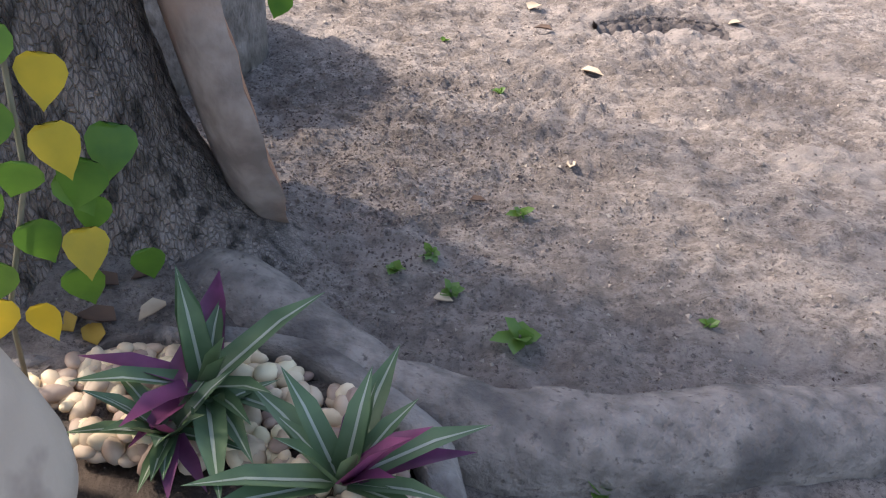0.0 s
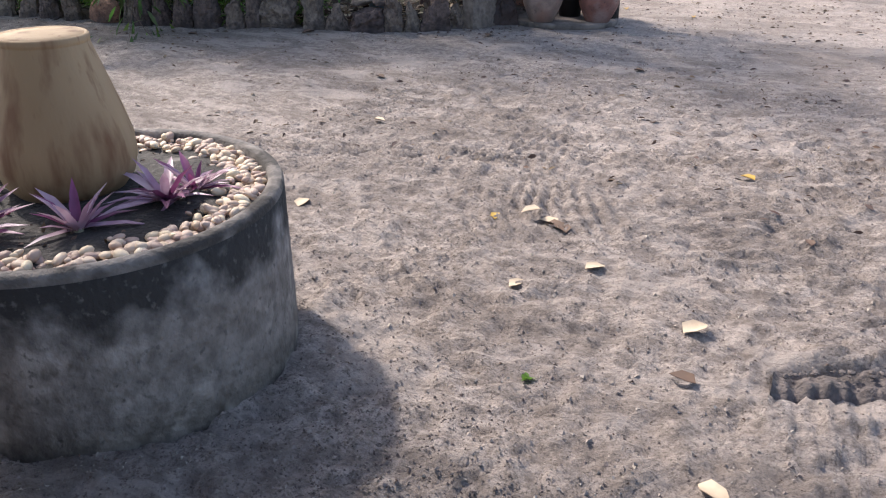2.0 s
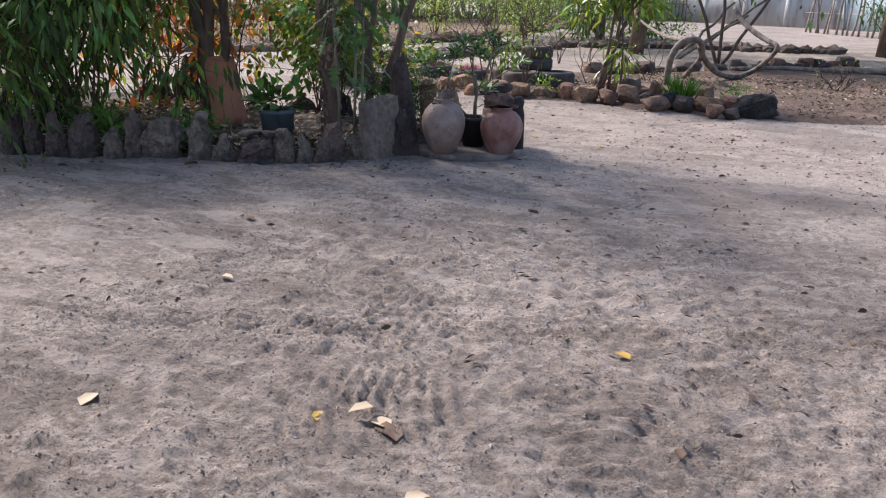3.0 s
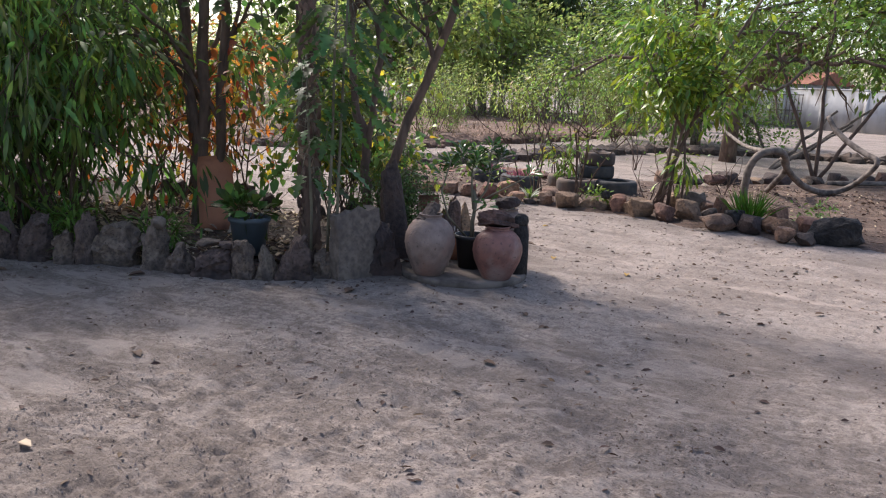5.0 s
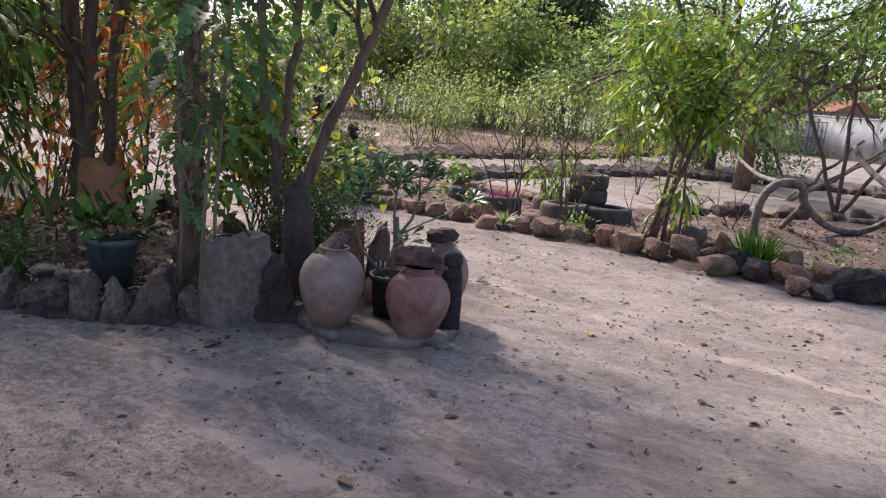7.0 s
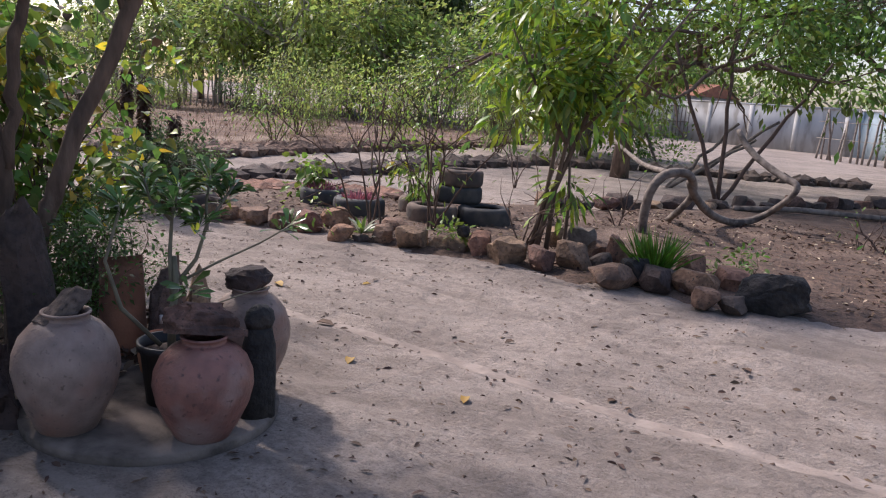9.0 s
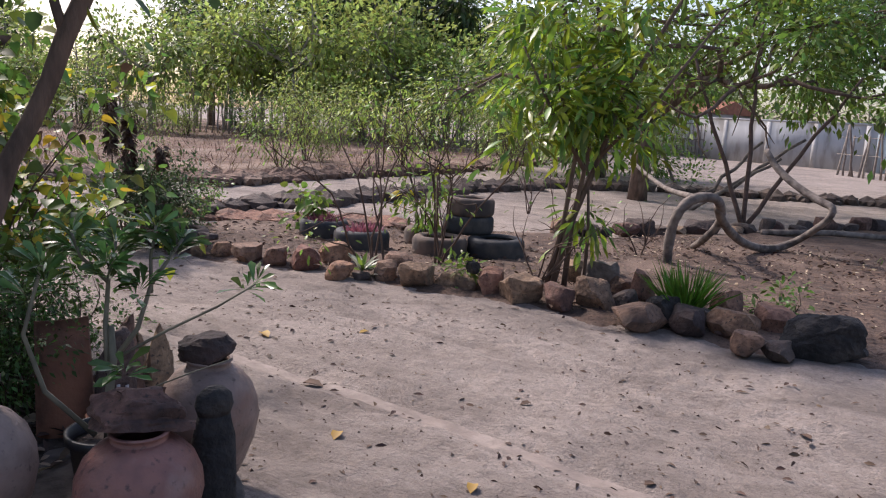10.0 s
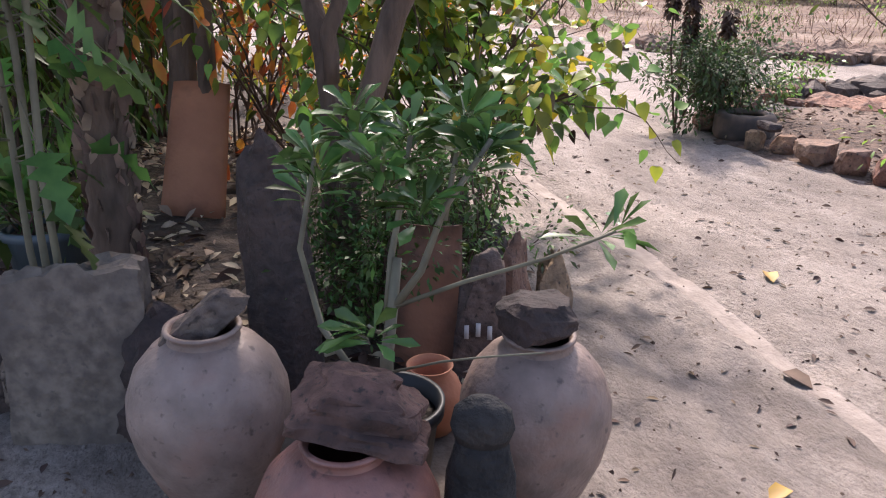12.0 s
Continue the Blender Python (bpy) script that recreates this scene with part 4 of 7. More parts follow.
surface_root(old_tree())
leaning_slab()
round_planter()
vase((PLANTER[0] - 0.10, PLANTER[1] + 0.05, 0.49))
vase((-0.77, 0.80, 0.02), "clay_pot", "pale pinkish clay vase standing at the pebble bed", PINK_CLAY)
for i, (x, y, s) in enumerate(((-1.16, 2.79, 1.0), (-1.10, 3.06, 1.15), (-1.08, 3.16, 0.9), (-1.38, 2.62, 1.0), (-1.72, 2.90, 1.1))):
    rosette((x, y, 0.49), "purple_rosette_plant", "purple and silver striped rosette plant in dark soil", 21, 0.19 * s, 0.03 * s, (LEAF_PURPLE, LEAF_SILVER, LEAF_SILVER), 60 + i, 0.9, "planter plants")
pebble_bed()
for i, (x, y, s) in enumerate(((-0.47, 1.17, 1.2), (-0.18, 0.97, 1.1), (-0.5, 1.05, 0.85))):
    rosette((x, y, 0.03), "oyster_plant", "green and cream striped oyster plant with purple undersides", 20, 0.25 * s, 0.05 * s, (LEAF_OYSTER, LEAF_OYSTER, LEAF_OYSTER, LEAF_PURPLE), 70 + i, 1.05, "pebble bed plants", stripe=LEAF_STRIPE)
vine()

# ---- left bed: kerb of upright stones ----
KERB_LEFT = [  # x, y, width, height
    (-7.35, 7.14, 0.19, 0.32), (-7.05, 7.2, 0.22, 0.35), (-6.8, 7.27, 0.21, 0.32), (-6.57, 7.34, 0.16, 0.3), (-5.9, 7.5, 0.18, 0.31),
    (-5.66, 7.45, 0.17, 0.36), (-5.48, 7.5, 0.17, 0.46), (-5.24, 7.52, 0.19, 0.42), (-5.04, 7.64, 0.25, 0.40), (-4.74, 7.72, 0.2, 0.28),
    (-4.58, 7.81, 0.15, 0.45), (-4.42, 7.98, 0.33, 0.37), (-4.05, 8.08, 0.25, 0.38), (-3.8, 8.12, 0.2, 0.27)]
KERB_LEFT_2 = [
    (-3.53, 8.24, 0.36, 0.25), (-3.28, 8.33, 0.17, 0.34), (-3.13, 8.45, 0.16, 0.28), (-2.97, 8.6, 0.31, 0.38), (-2.8, 8.77, 0.18, 0.27)]
for i, (x, y, w, h) in enumerate(KERB_LEFT + KERB_LEFT_2):
    single("kerb_stone", slab_build(w * (0.98 + 0.08 * (i % 2)), 0.15 + 0.04 * (i % 3), h * 1.06, 100 + i, top=0.12 + 0.4 * (i % 3 == 1) + 0.2 * (i % 5 == 2), rough=0.075, taper=(0.86, 0.66, 0.78, 0.9)[i % 4], corner=0.2), STONE_GREY, (x, y, 0), "upright grey-purple split kerb stone of the bed", "stone", "bed kerb stones", rz=24 + 9 * math.sin(i * 2.3), tilt=(-7 + 5 * (i % 4), 5 * math.sin(i * 1.9)), smooth="crisp")
single("boulder", rock_build(0.38, 0.28, 0.27, 90), STONE_RED, (-6.18, 7.4, 0), "low round reddish boulder in the kerb row", "stone", "bed kerb stones", smooth="crisp")
for i, (x, y, w, d, h) in enumerate(((-9.3, 6.95, 0.3, 0.2, 0.32), (-8.9, 7.0, 0.25, 0.2, 0.36), (-8.5, 7.05, 0.26, 0.2, 0.3), (-8.1, 7.08, 0.24, 0.2, 0.34), (-7.7, 7.12, 0.26, 0.2, 0.33))):
    single("kerb_stone", slab_build(w, d, h, 140 + i), STONE_GREY, (x, y, 0), "upright grey-purple split kerb stone of the bed", "stone", "bed kerb stones", rz=10, smooth="crisp")
single("stone_ball", rock_build(0.13, 0.12, 0.11, 91, 0.05, 2), STONE_PALE, (-4.03, 8.1, 0.35), "small pale round stone resting on a kerb stone", "stone", smooth="crisp")
for i, (x, y, w, z) in enumerate(((-3.62, 8.26, 0.22, 0.235), (-3.42, 8.3, 0.2, 0.235))):
    single("flat_stone", rock_build(w, 0.16, 0.07, 93 + i, 0.12), STONE_GREY, (x, y, z), "flat grey stone lying on the kerb", "stone", rz=20, smooth="crisp")
single("standing_slab", slab_build(0.43, 0.13, 0.63, 150, top=0.05, rough=0.028, taper=1.0, corner=0.06, chips=0), STONE_PALE, (-2.6, 8.95, 0), "broad pale grey standing stone slab beside the jars", "stone", rz=74, tilt=(-3, 0), smooth="crisp")
single("standing_stone", slab_build(0.29, 0.2, 0.98, 153, top=0.12, rough=0.035, taper=0.74, lean=-0.08, corner=0.6), STONE_DARK, (-2.64, 9.61, 0), "tall dark brown standing stone with rounded head", "stone", rz=30, smooth="crisp")
single("standing_stone", slab_build(0.34, 0.26, 0.48, 152, top=0.3, rough=0.08), STONE_DARK, (-2.52, 9.22, 0), "squat dark stone block beside the jars", "stone", rz=50, smooth="crisp")
single("standing_stone", slab_build(0.24, 0.12, 0.62, 153, top=0.6, rough=0.05, taper=0.6), STONE_BROWN, (-2.52, 10.40, 0), "brown standing stone at the bed edge", "stone", rz=60, smooth="crisp")
single("standing_stone", slab_build(0.20, 0.10, 0.52, 154, top=0.4, rough=0.05, taper=0.75), STONE_BROWN, (-2.46, 10.54, 0), "brown split standing stone at the bed edge", "stone", rz=70, smooth="crisp")
single("standing_stone", slab_build(0.16, 0.12, 0.40, 155, top=0.3, rough=0.05), STONE_BROWN, (-2.8, 10.75, 0), "short brown standing stone at the bed edge", "stone", rz=70, smooth="crisp")
slate = thing("painted_slate", (-2.42, 10.24, 0), "grey upright slate with faded white painted marks", "stone", rz=66)
part("panel", slab_build(0.21, 0.07, 0.64, 156, top=0.2, rough=0.02), STONE_GREY, slate)
for k in range(3):
    b = Build()
    b.box((-0.04 + 0.04 * k, -0.05, 0.27 + 0.01 * (k % 2)), (0.016, 0.006, 0.05), 0.1 * k)
    part("mark", b, LABEL_WHITE, slate, "faded white painted stroke")
for i, (x, y, w, h, m) in enumerate(((-6.35, 10.72, 0.5, 0.68, STONE_DARK), (-6.7, 10.6, 0.4, 0.32, STONE_DARK), (-5.85, 10.9, 0.45, 0.36, STONE_DARK), (-5.3, 10.75, 0.4, 0.3, STONE_DARK), (-4.6, 10.75, 0.42, 0.34, STONE_DARK), (-4.05, 10.8, 0.3, 0.4, STONE_DARK), (-7.2, 10.8, 0.4, 0.3, STONE_DARK), (-3.55, 10.8, 0.3, 0.36, STONE_DARK))):
    single("back_stone", slab_build(w, 0.22, h, 160 + i, top=0.6, rough=0.07, taper=0.6), m, (x, y, 0), "dark upright stone at the back of the bed", "stone", "bed back stones", rz=10 * i, smooth="crisp")
b = Build()
b.box((0, 0, 0.03), (0.9, 0.16, 0.03))
single("plank", b, STONE_PALE, (-5.2, 10.05, 0.06), "grey weathered board lying on the litter", "board", rz=100)


def curved_tile(loc, w, h, rz, tilt, label, mat=TERRACOTTA):
    """A barrel roof tile set on end."""
    b, n, m = Build(), 10, 8
    v = []
    for s in (1.0, 0.86):
        for k in range(m + 1):
            z = k / m
            r = w / 2 * (1 - 0.12 * z) * s
            for j in range(n + 1):
                a = math.pi * (0.08 + 0.84 * j / n)
                v.append((r * math.cos(a), -r * 0.55 * math.sin(a), z * h))
    q = (n + 1) * (m + 1)
    f = []
    for k in range(m):
        for j in range(n):
            i = k * (n + 1) + j
            f.append((i, i + n + 1, i + n + 2, i + 1))
            f.append((q + i, q + i + 1, q + i + n + 2, q + i + n + 1))
        for j in (0, n):
            i = k * (n + 1) + j
            f.append((i, q + i, q + i + n + 1, i + n + 1))
    for j in range(n):
        for k in (0, m):
            i = k * (n + 1) + j
            f.append((i, i + 1, q + i + 1, q + i))
    b.add(v, f)
    return single("roof_tile", b, mat, loc, label, "roof tile", rz=rz, tilt=tilt)


curved_tile((-4.72, 9.42, 0.05), 0.42, 0.78, 60, (-20, 0), "curved terracotta roof tile stood on end against the trunks")
curved_tile((-2.585, 10.11, 0.0), 0.27, 0.60, 62, (-6, 0), "dark-stained curved terracotta tile stood on end", TILE_DARK)


# ---- jars on the round base ----
def jar(loc, h, r, mat, label, neck=0.4, rz=0.0):
    t = thing("clay_jar", loc, label, "jar", "jars", rz)
    b = Build()
    k, rn = h, r * 0.42
    b.lathe([(r * 0.52, 0.0), (r * 0.56, 0.008), (r * 0.74, k * 0.17), (r * 0.92, k * 0.36), (r, k * 0.53), (r * 0.975, k * 0.66), (r * 0.86, k * 0.79), (r * 0.66, k * 0.89), (rn * 1.06, k * 0.945), (rn * 0.98, k * 0.945), (r * 0.6, k * 0.86), (r * 0.85, k * 0.7), (r * 0.88, k * 0.4), (0.0, k * 0.1)], 56)
    part("body", b, mat, t)
    b = Build()
    b.lathe([(rn * 1.065, k * 0.94), (rn, k * 0.965), (rn * 1.04, k * 0.985), (rn * 1.12, k * 0.995), (rn * 1.1, k * 1.008), (rn * 0.97, k * 1.008), (rn * 0.9, k * 0.97), (rn * 0.97, k * 0.93), (rn * 1.0, k * 0.92)], 56)
    b.f = [f for f in b.f if len(f) == 4]
    part("rim", b, mat, t)
    return t


b = Build()
b.lathe([(0.57, -0.03), (0.58, 0.044), (0.57, 0.054), (0.3, 0.058), (0.0, 0.058)], 64)
single("concrete_disc", b, DISC, (-1.99, 9.72, 0), "flat round concrete slab under the jars", "slab")
jar((-2.09, 9.31, 0.05), 0.52, 0.215, CLAY_GREY, "large greyish clay jar with a stone lying in its mouth")
jar((-1.57, 9.56, 0.05), 0.45, 0.212, CLAY_RED, "large reddish clay jar with a stone wedge over its mouth")
jar((-1.76, 10.12, 0.05), 0.52, 0.205, CLAY_BROWN, "brown clay jar with a dark stone on its mouth")
b = slab_build(0.10, 0.085, 0.25, 170, top=0.1, rough=0.03, taper=0.92)
prop = single("stone_block", b, STONE_GREY, (0, 0, 0), "grey elongated stone propped in the jar mouth", "stone", smooth="crisp")
prop.matrix_basis = Matrix.Translation((-2.12, 9.26, 0.53)) @ Vector((0.10, 0.62, 0.5)).to_track_quat("Z", "Y").to_matrix().to_4x4()
b = slab_build(0.31, 0.2, 0.14, 171, top=0.22, rough=0.05, taper=0.94, corner=0.12)
single("stone_block", b, STONE_BROWN, (-1.60, 9.60, 0.53), "broken brown stone block laid over the jar mouth", "stone", rz=64, tilt=(-14, 10), smooth="crisp")
single("boulder", rock_build(0.25, 0.2, 0.14, 172, 0.25, 9), STONE_DARK, (-1.77, 10.12, 0.56), "dark rough stone resting on the jar mouth", "stone", rz=20, smooth="crisp")
b = Build()
b.lathe([(0.088, -0.005), (0.086, 0.18), (0.08, 0.34), (0.066, 0.395), (0.06, 0.43)], 28, (1.0, 0.7))
stele = thing("dark_stele", (-1.50, 9.85, 0.05), "dark stone post with rounded head beside the jar", "stone post", rz=60)
part("shaft", b, SLAG, stele)
b = Build()
b.lathe([(0.06, 0.428), (0.072, 0.465), (0.064, 0.505), (0.036, 0.53), (0.0, 0.535)], 28, (1.0, 0.7))
part("head", b, SLAG, stele)


def plant_pot(name, loc, r, h, mat, label):
    t = thing(name, loc, label, "plant pot")
    b = Build()
    b.lathe([(r * 0.74, 0), (r * 0.94, h * 0.86), (r * 1.04, h * 0.88), (r * 1.05, h), (r * 0.96, h), (r * 0.9, h * 0.8), (r * 0.75, h * 0.3)], 36)
    part("pot_body", b, mat, t)
    b = Build()
    b.lathe([(r * 0.9, h * 0.84), (r * 0.45, h * 0.87), (0.0, h * 0.86)], 24)
    part("soil", b, BED_SOIL, t)
    return t


plant_pot("black_plant_pot", (-1.93, 9.76, 0.055), 0.15, 0.30, PLASTIC_BLACK, "black plastic pot between the jars")
plant_pot("blue_plant_pot", (-3.66, 8.78, 0.08), 0.18, 0.34, PLASTIC_BLUE, "dark blue plastic flower pot in the bed")
b = Build()
b.lathe([(0.06, 0), (0.10, 0.06), (0.115, 0.14), (0.09, 0.2), (0.062, 0.225), (0.075, 0.25), (0.068, 0.25), (0.055, 0.22), (0.08, 0.15)], 32)
single("small_clay_pot", b, TERRACOTTA, (-2.2, 9.98, 0.03), "small orange clay pot behind the jars", "pot")


def spray(name, loc, label, category, stems, mat_stem, crowns, group=""):
    """A plant of stems and of leaves at their tips. stems: limbs; crowns: (part name, material, builder)."""
    t = thing(name, loc, label, category, group)
    if len(stems) < 12:
        for limb in stems:
            b = Build()
            add_limbs(b, [limb], 8)
            part("stem", b, mat_stem, t)
    else:
        b = Build()
        add_limbs(b, stems)
        part("branchwork", b, mat_stem, t)
    for nm, mat, build in crowns:
        part(nm, build, mat, t)
    return t


def desert_rose():
    rng = np.random.RandomState(31)
    A = [[(0.0, 0.0, -0.02), (0.0, 0.0, 0.15), (0.01, 0.01, 0.30), (-0.02, 0.03, 0.42)],
         [(0.0, 0.0, 0.25), (-0.03, 0.02, 0.42), (-0.05, 0.05, 0.58), (-0.03, 0.06, 0.74)],
         [(0.0, 0.01, 0.28), (0.06, 0.05, 0.42), (0.07, 0.09, 0.58), (0.13, 0.15, 0.76)],
         [(0.01, 0.01, 0.30), (0.10, 0.12, 0.40), (0.18, 0.24, 0.48), (0.24, 0.34, 0.56)],
         [(-0.03, -0.02, 0.0), (-0.13, -0.10, 0.18), (-0.17, -0.13, 0.40), (-0.13, -0.10, 0.66)],
         [(-0.05, 0.05, 0.58), (-0.10, 0.0, 0.68), (-0.10, -0.03, 0.78)],
         [(0.07, 0.09, 0.55), (0.04, 0.12, 0.68), (0.04, 0.14, 0.80)],
         [(0.0, 0.0, 0.22), (0.07, -0.04, 0.28), (0.13, -0.07, 0.34)],
         [(0.02, 0.0, 0.12), (0.14, 0.06, 0.22), (0.2, 0.12, 0.26), (0.27, 0.2, 0.3)]]
    R = [0.021, 0.012, 0.012, 0.007, 0.012, 0.009, 0.009, 0.007, 0.004]
    A = [[(x * 1.35, y * 1.35, z) for x, y, z in p] for p in A]
    stems = [(p, np.linspace(r, r * 0.55, len(p))) for p, r in zip(A, R)]
    g = Build()
    for tip, d, n in [((-0.03, 0.06, 0.75), (0, 0, 1), 40), ((0.13, 0.15, 0.77), (0.3, 0.3, 1), 38), ((0.25, 0.35, 0.57), (0.5, 0.6, 0.4), 16), ((-0.13, -0.10, 0.67), (-0.1, -0.1, 1), 38), ((-0.10, -0.03, 0.79), (-0.2, -0.1, 1), 36), ((0.04, 0.14, 0.81), (0, 0.1, 1), 36), ((0.14, -0.07, 0.35), (0.3, -0.2, 0.8), 14), ((-0.22, -0.1, 0.6), (-0.5, 0, 0.8), 16), ((0.02, -0.02, 0.70), (0.2, -0.3, 1), 34), ((0.09, 0.05, 0.62), (0.4, 0.1, 0.8), 24), ((-0.16, 0.08, 0.70), (-0.4, 0.2, 0.8), 26)]:
        tip = (tip[0] * 1.35, tip[1] * 1.35, tip[2])
        n = int(n * 1.15)
        a = rng.uniform(0, 6.283, n)
        el = rng.uniform(-0.3, 0.85, n)
        ax = np.c_[np.cos(a) * np.cos(el), np.sin(a) * np.cos(el), np.sin(el)] + np.array(d) * 0.35
        s = rng.uniform(0.7, 1.15, n)
        g.leaves(np.array(tip) + ax * 0.012 - np.array(d) * rng.uniform(0, 0.1, n)[:, None], ax, 0.12 * s, 0.031 * s, 0.18, 0.35, "obovate", rng)
    spray("desert_rose", (-1.93, 9.76, 0.33), "potted desert rose with pale stems and glossy leaf rosettes", "plant", stems, GREEN_STEM, [("foliage", LEAF_GLOSSY, g)])


def bushy(name, loc, label, category, seed, n_stems, height, spread, leaf, per, mat, size, width, hang, shape="lance", stem_mat=TWIG, radius=0.012, depth=2, droop=0.0, extra=(), group="", clump=0.1, fold=0.2, kids=(2, 3), low=-1.0):
    rng = np.random.RandomState(seed)
    limbs, tips = [], []
    for i in range(n_stems):
        a = rng.uniform(0, 6.283)
        r = rng.uniform(0, 0.25) * spread
        way = (math.cos(a) * spread * rng.uniform(0.2, 1), math.sin(a) * spread * rng.uniform(0.2, 1), 1)
        l2, t2 = grow(rng, (r * math.cos(a), r * math.sin(a), -0.05), way, height * 0.55, radius, depth, 0.45, droop, kids, 0.62)
        limbs, tips = limbs + l2, tips + t2
        if leaf == "all":
            tips += [(p[k], np.array([0, 0, 0.3])) for p, _ in l2 for k in range(1, len(p), 2)]
    tips = [q for q in tips if q[0][2] > low]
    g = Build()
    clump_leaves(g, rng, tips, per, clump, size, width, 0.25, hang, shape, fold)
    crowns = [("foliage", mat, g)]
    for nm, m2, frac in extra:
        e = Build()
        pick = [tips[i] for i in rng.choice(len(tips), max(1, int(len(tips) * frac)), replace=False)]
        clump_leaves(e, rng, pick, max(2, per // 3), clump, size, width, 0.25, hang, shape, fold)
        crowns.append((nm, m2, e))
    return spray(name, loc, label, category, limbs, stem_mat, crowns, group)


desert_rose()
# glossy plant in the blue pot
bushy("potted_foliage_plant", (-3.66, 8.78, 0.37), "dark green broad-leaved plant in the blue pot", "plant", 81, 8, 0.30, 0.42, "all", 2, LEAF_DARK, 0.17, 0.075, -0.6, radius=0.008, depth=1, clump=0.04, low=0.1)
# thick hedge of drooping lance leaves
for i, (x, y, h) in enumerate(((-5.75, 8.4, 2.3), (-6.3, 8.3, 2.9), (-6.9, 8.2, 3.2), (-7.6, 8.1, 3.4), (-8.4, 8.2, 3.4), (-7.0, 9.3, 3.8), (-7.9, 9.4, 3.8), (-8.9, 9.4, 3.6), (-9.6, 8.4, 3.0), (-10.6, 9.2, 3.4))):
    bushy("hedge_shrub", (x, y, 0.03), "dense shrub with drooping dark green lance leaves", "shrub", 200 + i, 10, h * 1.05, 0.34, "all", 8 if i < 7 else 5, (LEAF_HEDGE, LEAF_DARK, LEAF_HEDGE, LEAF_DARK)[i % 4], 0.165, 0.040, 1.7, radius=0.014, extra=(("pale_foliage", LEAF_LIGHT, 0.45), ("yellow_foliage", LEAF_YELLOW, 0.015)), group="hedge shrubs", clump=0.15)
for i, (x, y, h) in enumerate(((-5.25, 7.95, 0.45), (-6.4, 7.65, 0.55), (-6.9, 7.6, 0.6), (-4.3, 8.35, 0.4), (-7.6, 7.5, 0.6))):
    bushy("low_bed_plant", (x, y, 0.05), "low dark leafy plant behind the kerb stones", "plant", 215 + i, 5, h, 0.6, "all", 7, (LEAF_HEDGE, LEAF_MID)[i % 2], 0.13, 0.022, 0.1, radius=0.006, depth=1, group="low bed plants", clump=0.05)
# orange-red leaved shrub
for i, (x, y, h) in enumerate(((-6.0, 9.9, 2.0), (-5.35, 10.3, 2.1), (-6.7, 10.1, 2.2))):
    bushy("red_leaf_shrub", (x, y, 0.03), "thin shrub with orange and red leaves", "shrub", 230 + i, 6, h, 0.42, "tips", 10, LEAF_RED, 0.12, 0.055, 0.9, radius=0.012, depth=2, extra=(("green_foliage", LEAF_LIME, 0.5), ("yellow_foliage", LEAF_YELLOW, 0.3)), group="red shrubs", clump=0.13)
# small-leaved dark bush behind the jars
bushy("small_leaf_bush", (-2.86, 9.98, 0.03), "low bush with tiny dark green leaves", "shrub", 240, 10, 0.75, 0.36, "all", 18, LEAF_DARK, 0.035, 0.016, 0.1, shape="far", radius=0.006, clump=0.06)
bushy("small_leaf_bush", (-3.0, 10.35, 0.03), "low bush with tiny dark green leaves", "shrub", 241, 8, 0.9, 0.4, "all", 12, LEAF_DARK, 0.04, 0.018, 0.1, shape="far", radius=0.006, clump=0.07)
# round-leaved vine-like shrub with yellow leaves
for i, (x, y, h, sp) in enumerate(((-4.5, 10.9, 1.75, 0.14), (-4.35, 11.1, 1.95, 0.14), (-4.1, 10.68, 2.2, 0.14))):
    bushy("round_leaf_shrub", (x, y, 0.0), "tall shrub with round green and yellowing leaves", "shrub", 250 + i, 7, h, sp, "all", 4, LEAF_MID, 0.08, 0.072, 0.9, shape="heart", radius=0.01, extra=(("yellow_foliage", LEAF_YELLOW, 0.22), ("lime_foliage", LEAF_LIME, 0.75), ("withered_foliage", LEAF_BROWN, 0.12)), group="round-leaved shrubs", clump=0.10, low=0.62)


def lean_tree(name, loc, label, trunks, mat, seed, leaf_mat, size, width, per, crown_up, shape="round", depth=2, extra=None, clump=0.2, limb=1.0, low=0.0):
    """A tree from given trunk lines, with forking limbs and leaves above."""
    rng = np.random.RandomState(seed)
    t = thing(name, loc, label, "tree")
    b, tips = Build(), []
    for pts, r0, r1 in trunks:
        pts = np.array(pts, float)
        fine = np.array([pts[min(int(s), len(pts) - 2)] * (1 - (s - min(int(s), len(pts) - 2))) + pts[min(int(s), len(pts) - 2) + 1] * (s - min(int(s), len(pts) - 2)) for s in np.linspace(0, len(pts) - 1, 4 * len(pts))])
        fine[1:-1] += rng.normal(0, 0.012, fine[1:-1].shape)
        b.tube(fine, np.linspace(r0, r1, len(fine)) * (1 + rng.uniform(-0.06, 0.06, len(fine))), 10, 0.06, rng)
        for k in range(4):
            l2, t2 = grow(rng, pts[-1] if k < 2 else fine[-3 - k], (pts[-1] - pts[-2]) / np.linalg.norm(pts[-1] - pts[-2]) + rng.normal(0, 0.5, 3) + np.array([0, 0, crown_up]), limb, r1 * 0.7, depth, 0.6)
            add_limbs(b, l2)
            tips += t2
    part("trunk", b, mat, t)
    tips = [q for q in tips if q[0][2] > low]
    g = Build()
    clump_leaves(g, rng, tips, per, clump, size, width, 0.2, 0.6, shape)
    part("crown", g, leaf_mat, t)
    if extra:
        e = Build()
        clump_leaves(e, rng, [tips[i] for i in range(0, len(tips), 4)], per // 2, clump, size, width, 0.2, 0.6, shape)
        part("yellowing_foliage", e, extra, t)
    return t


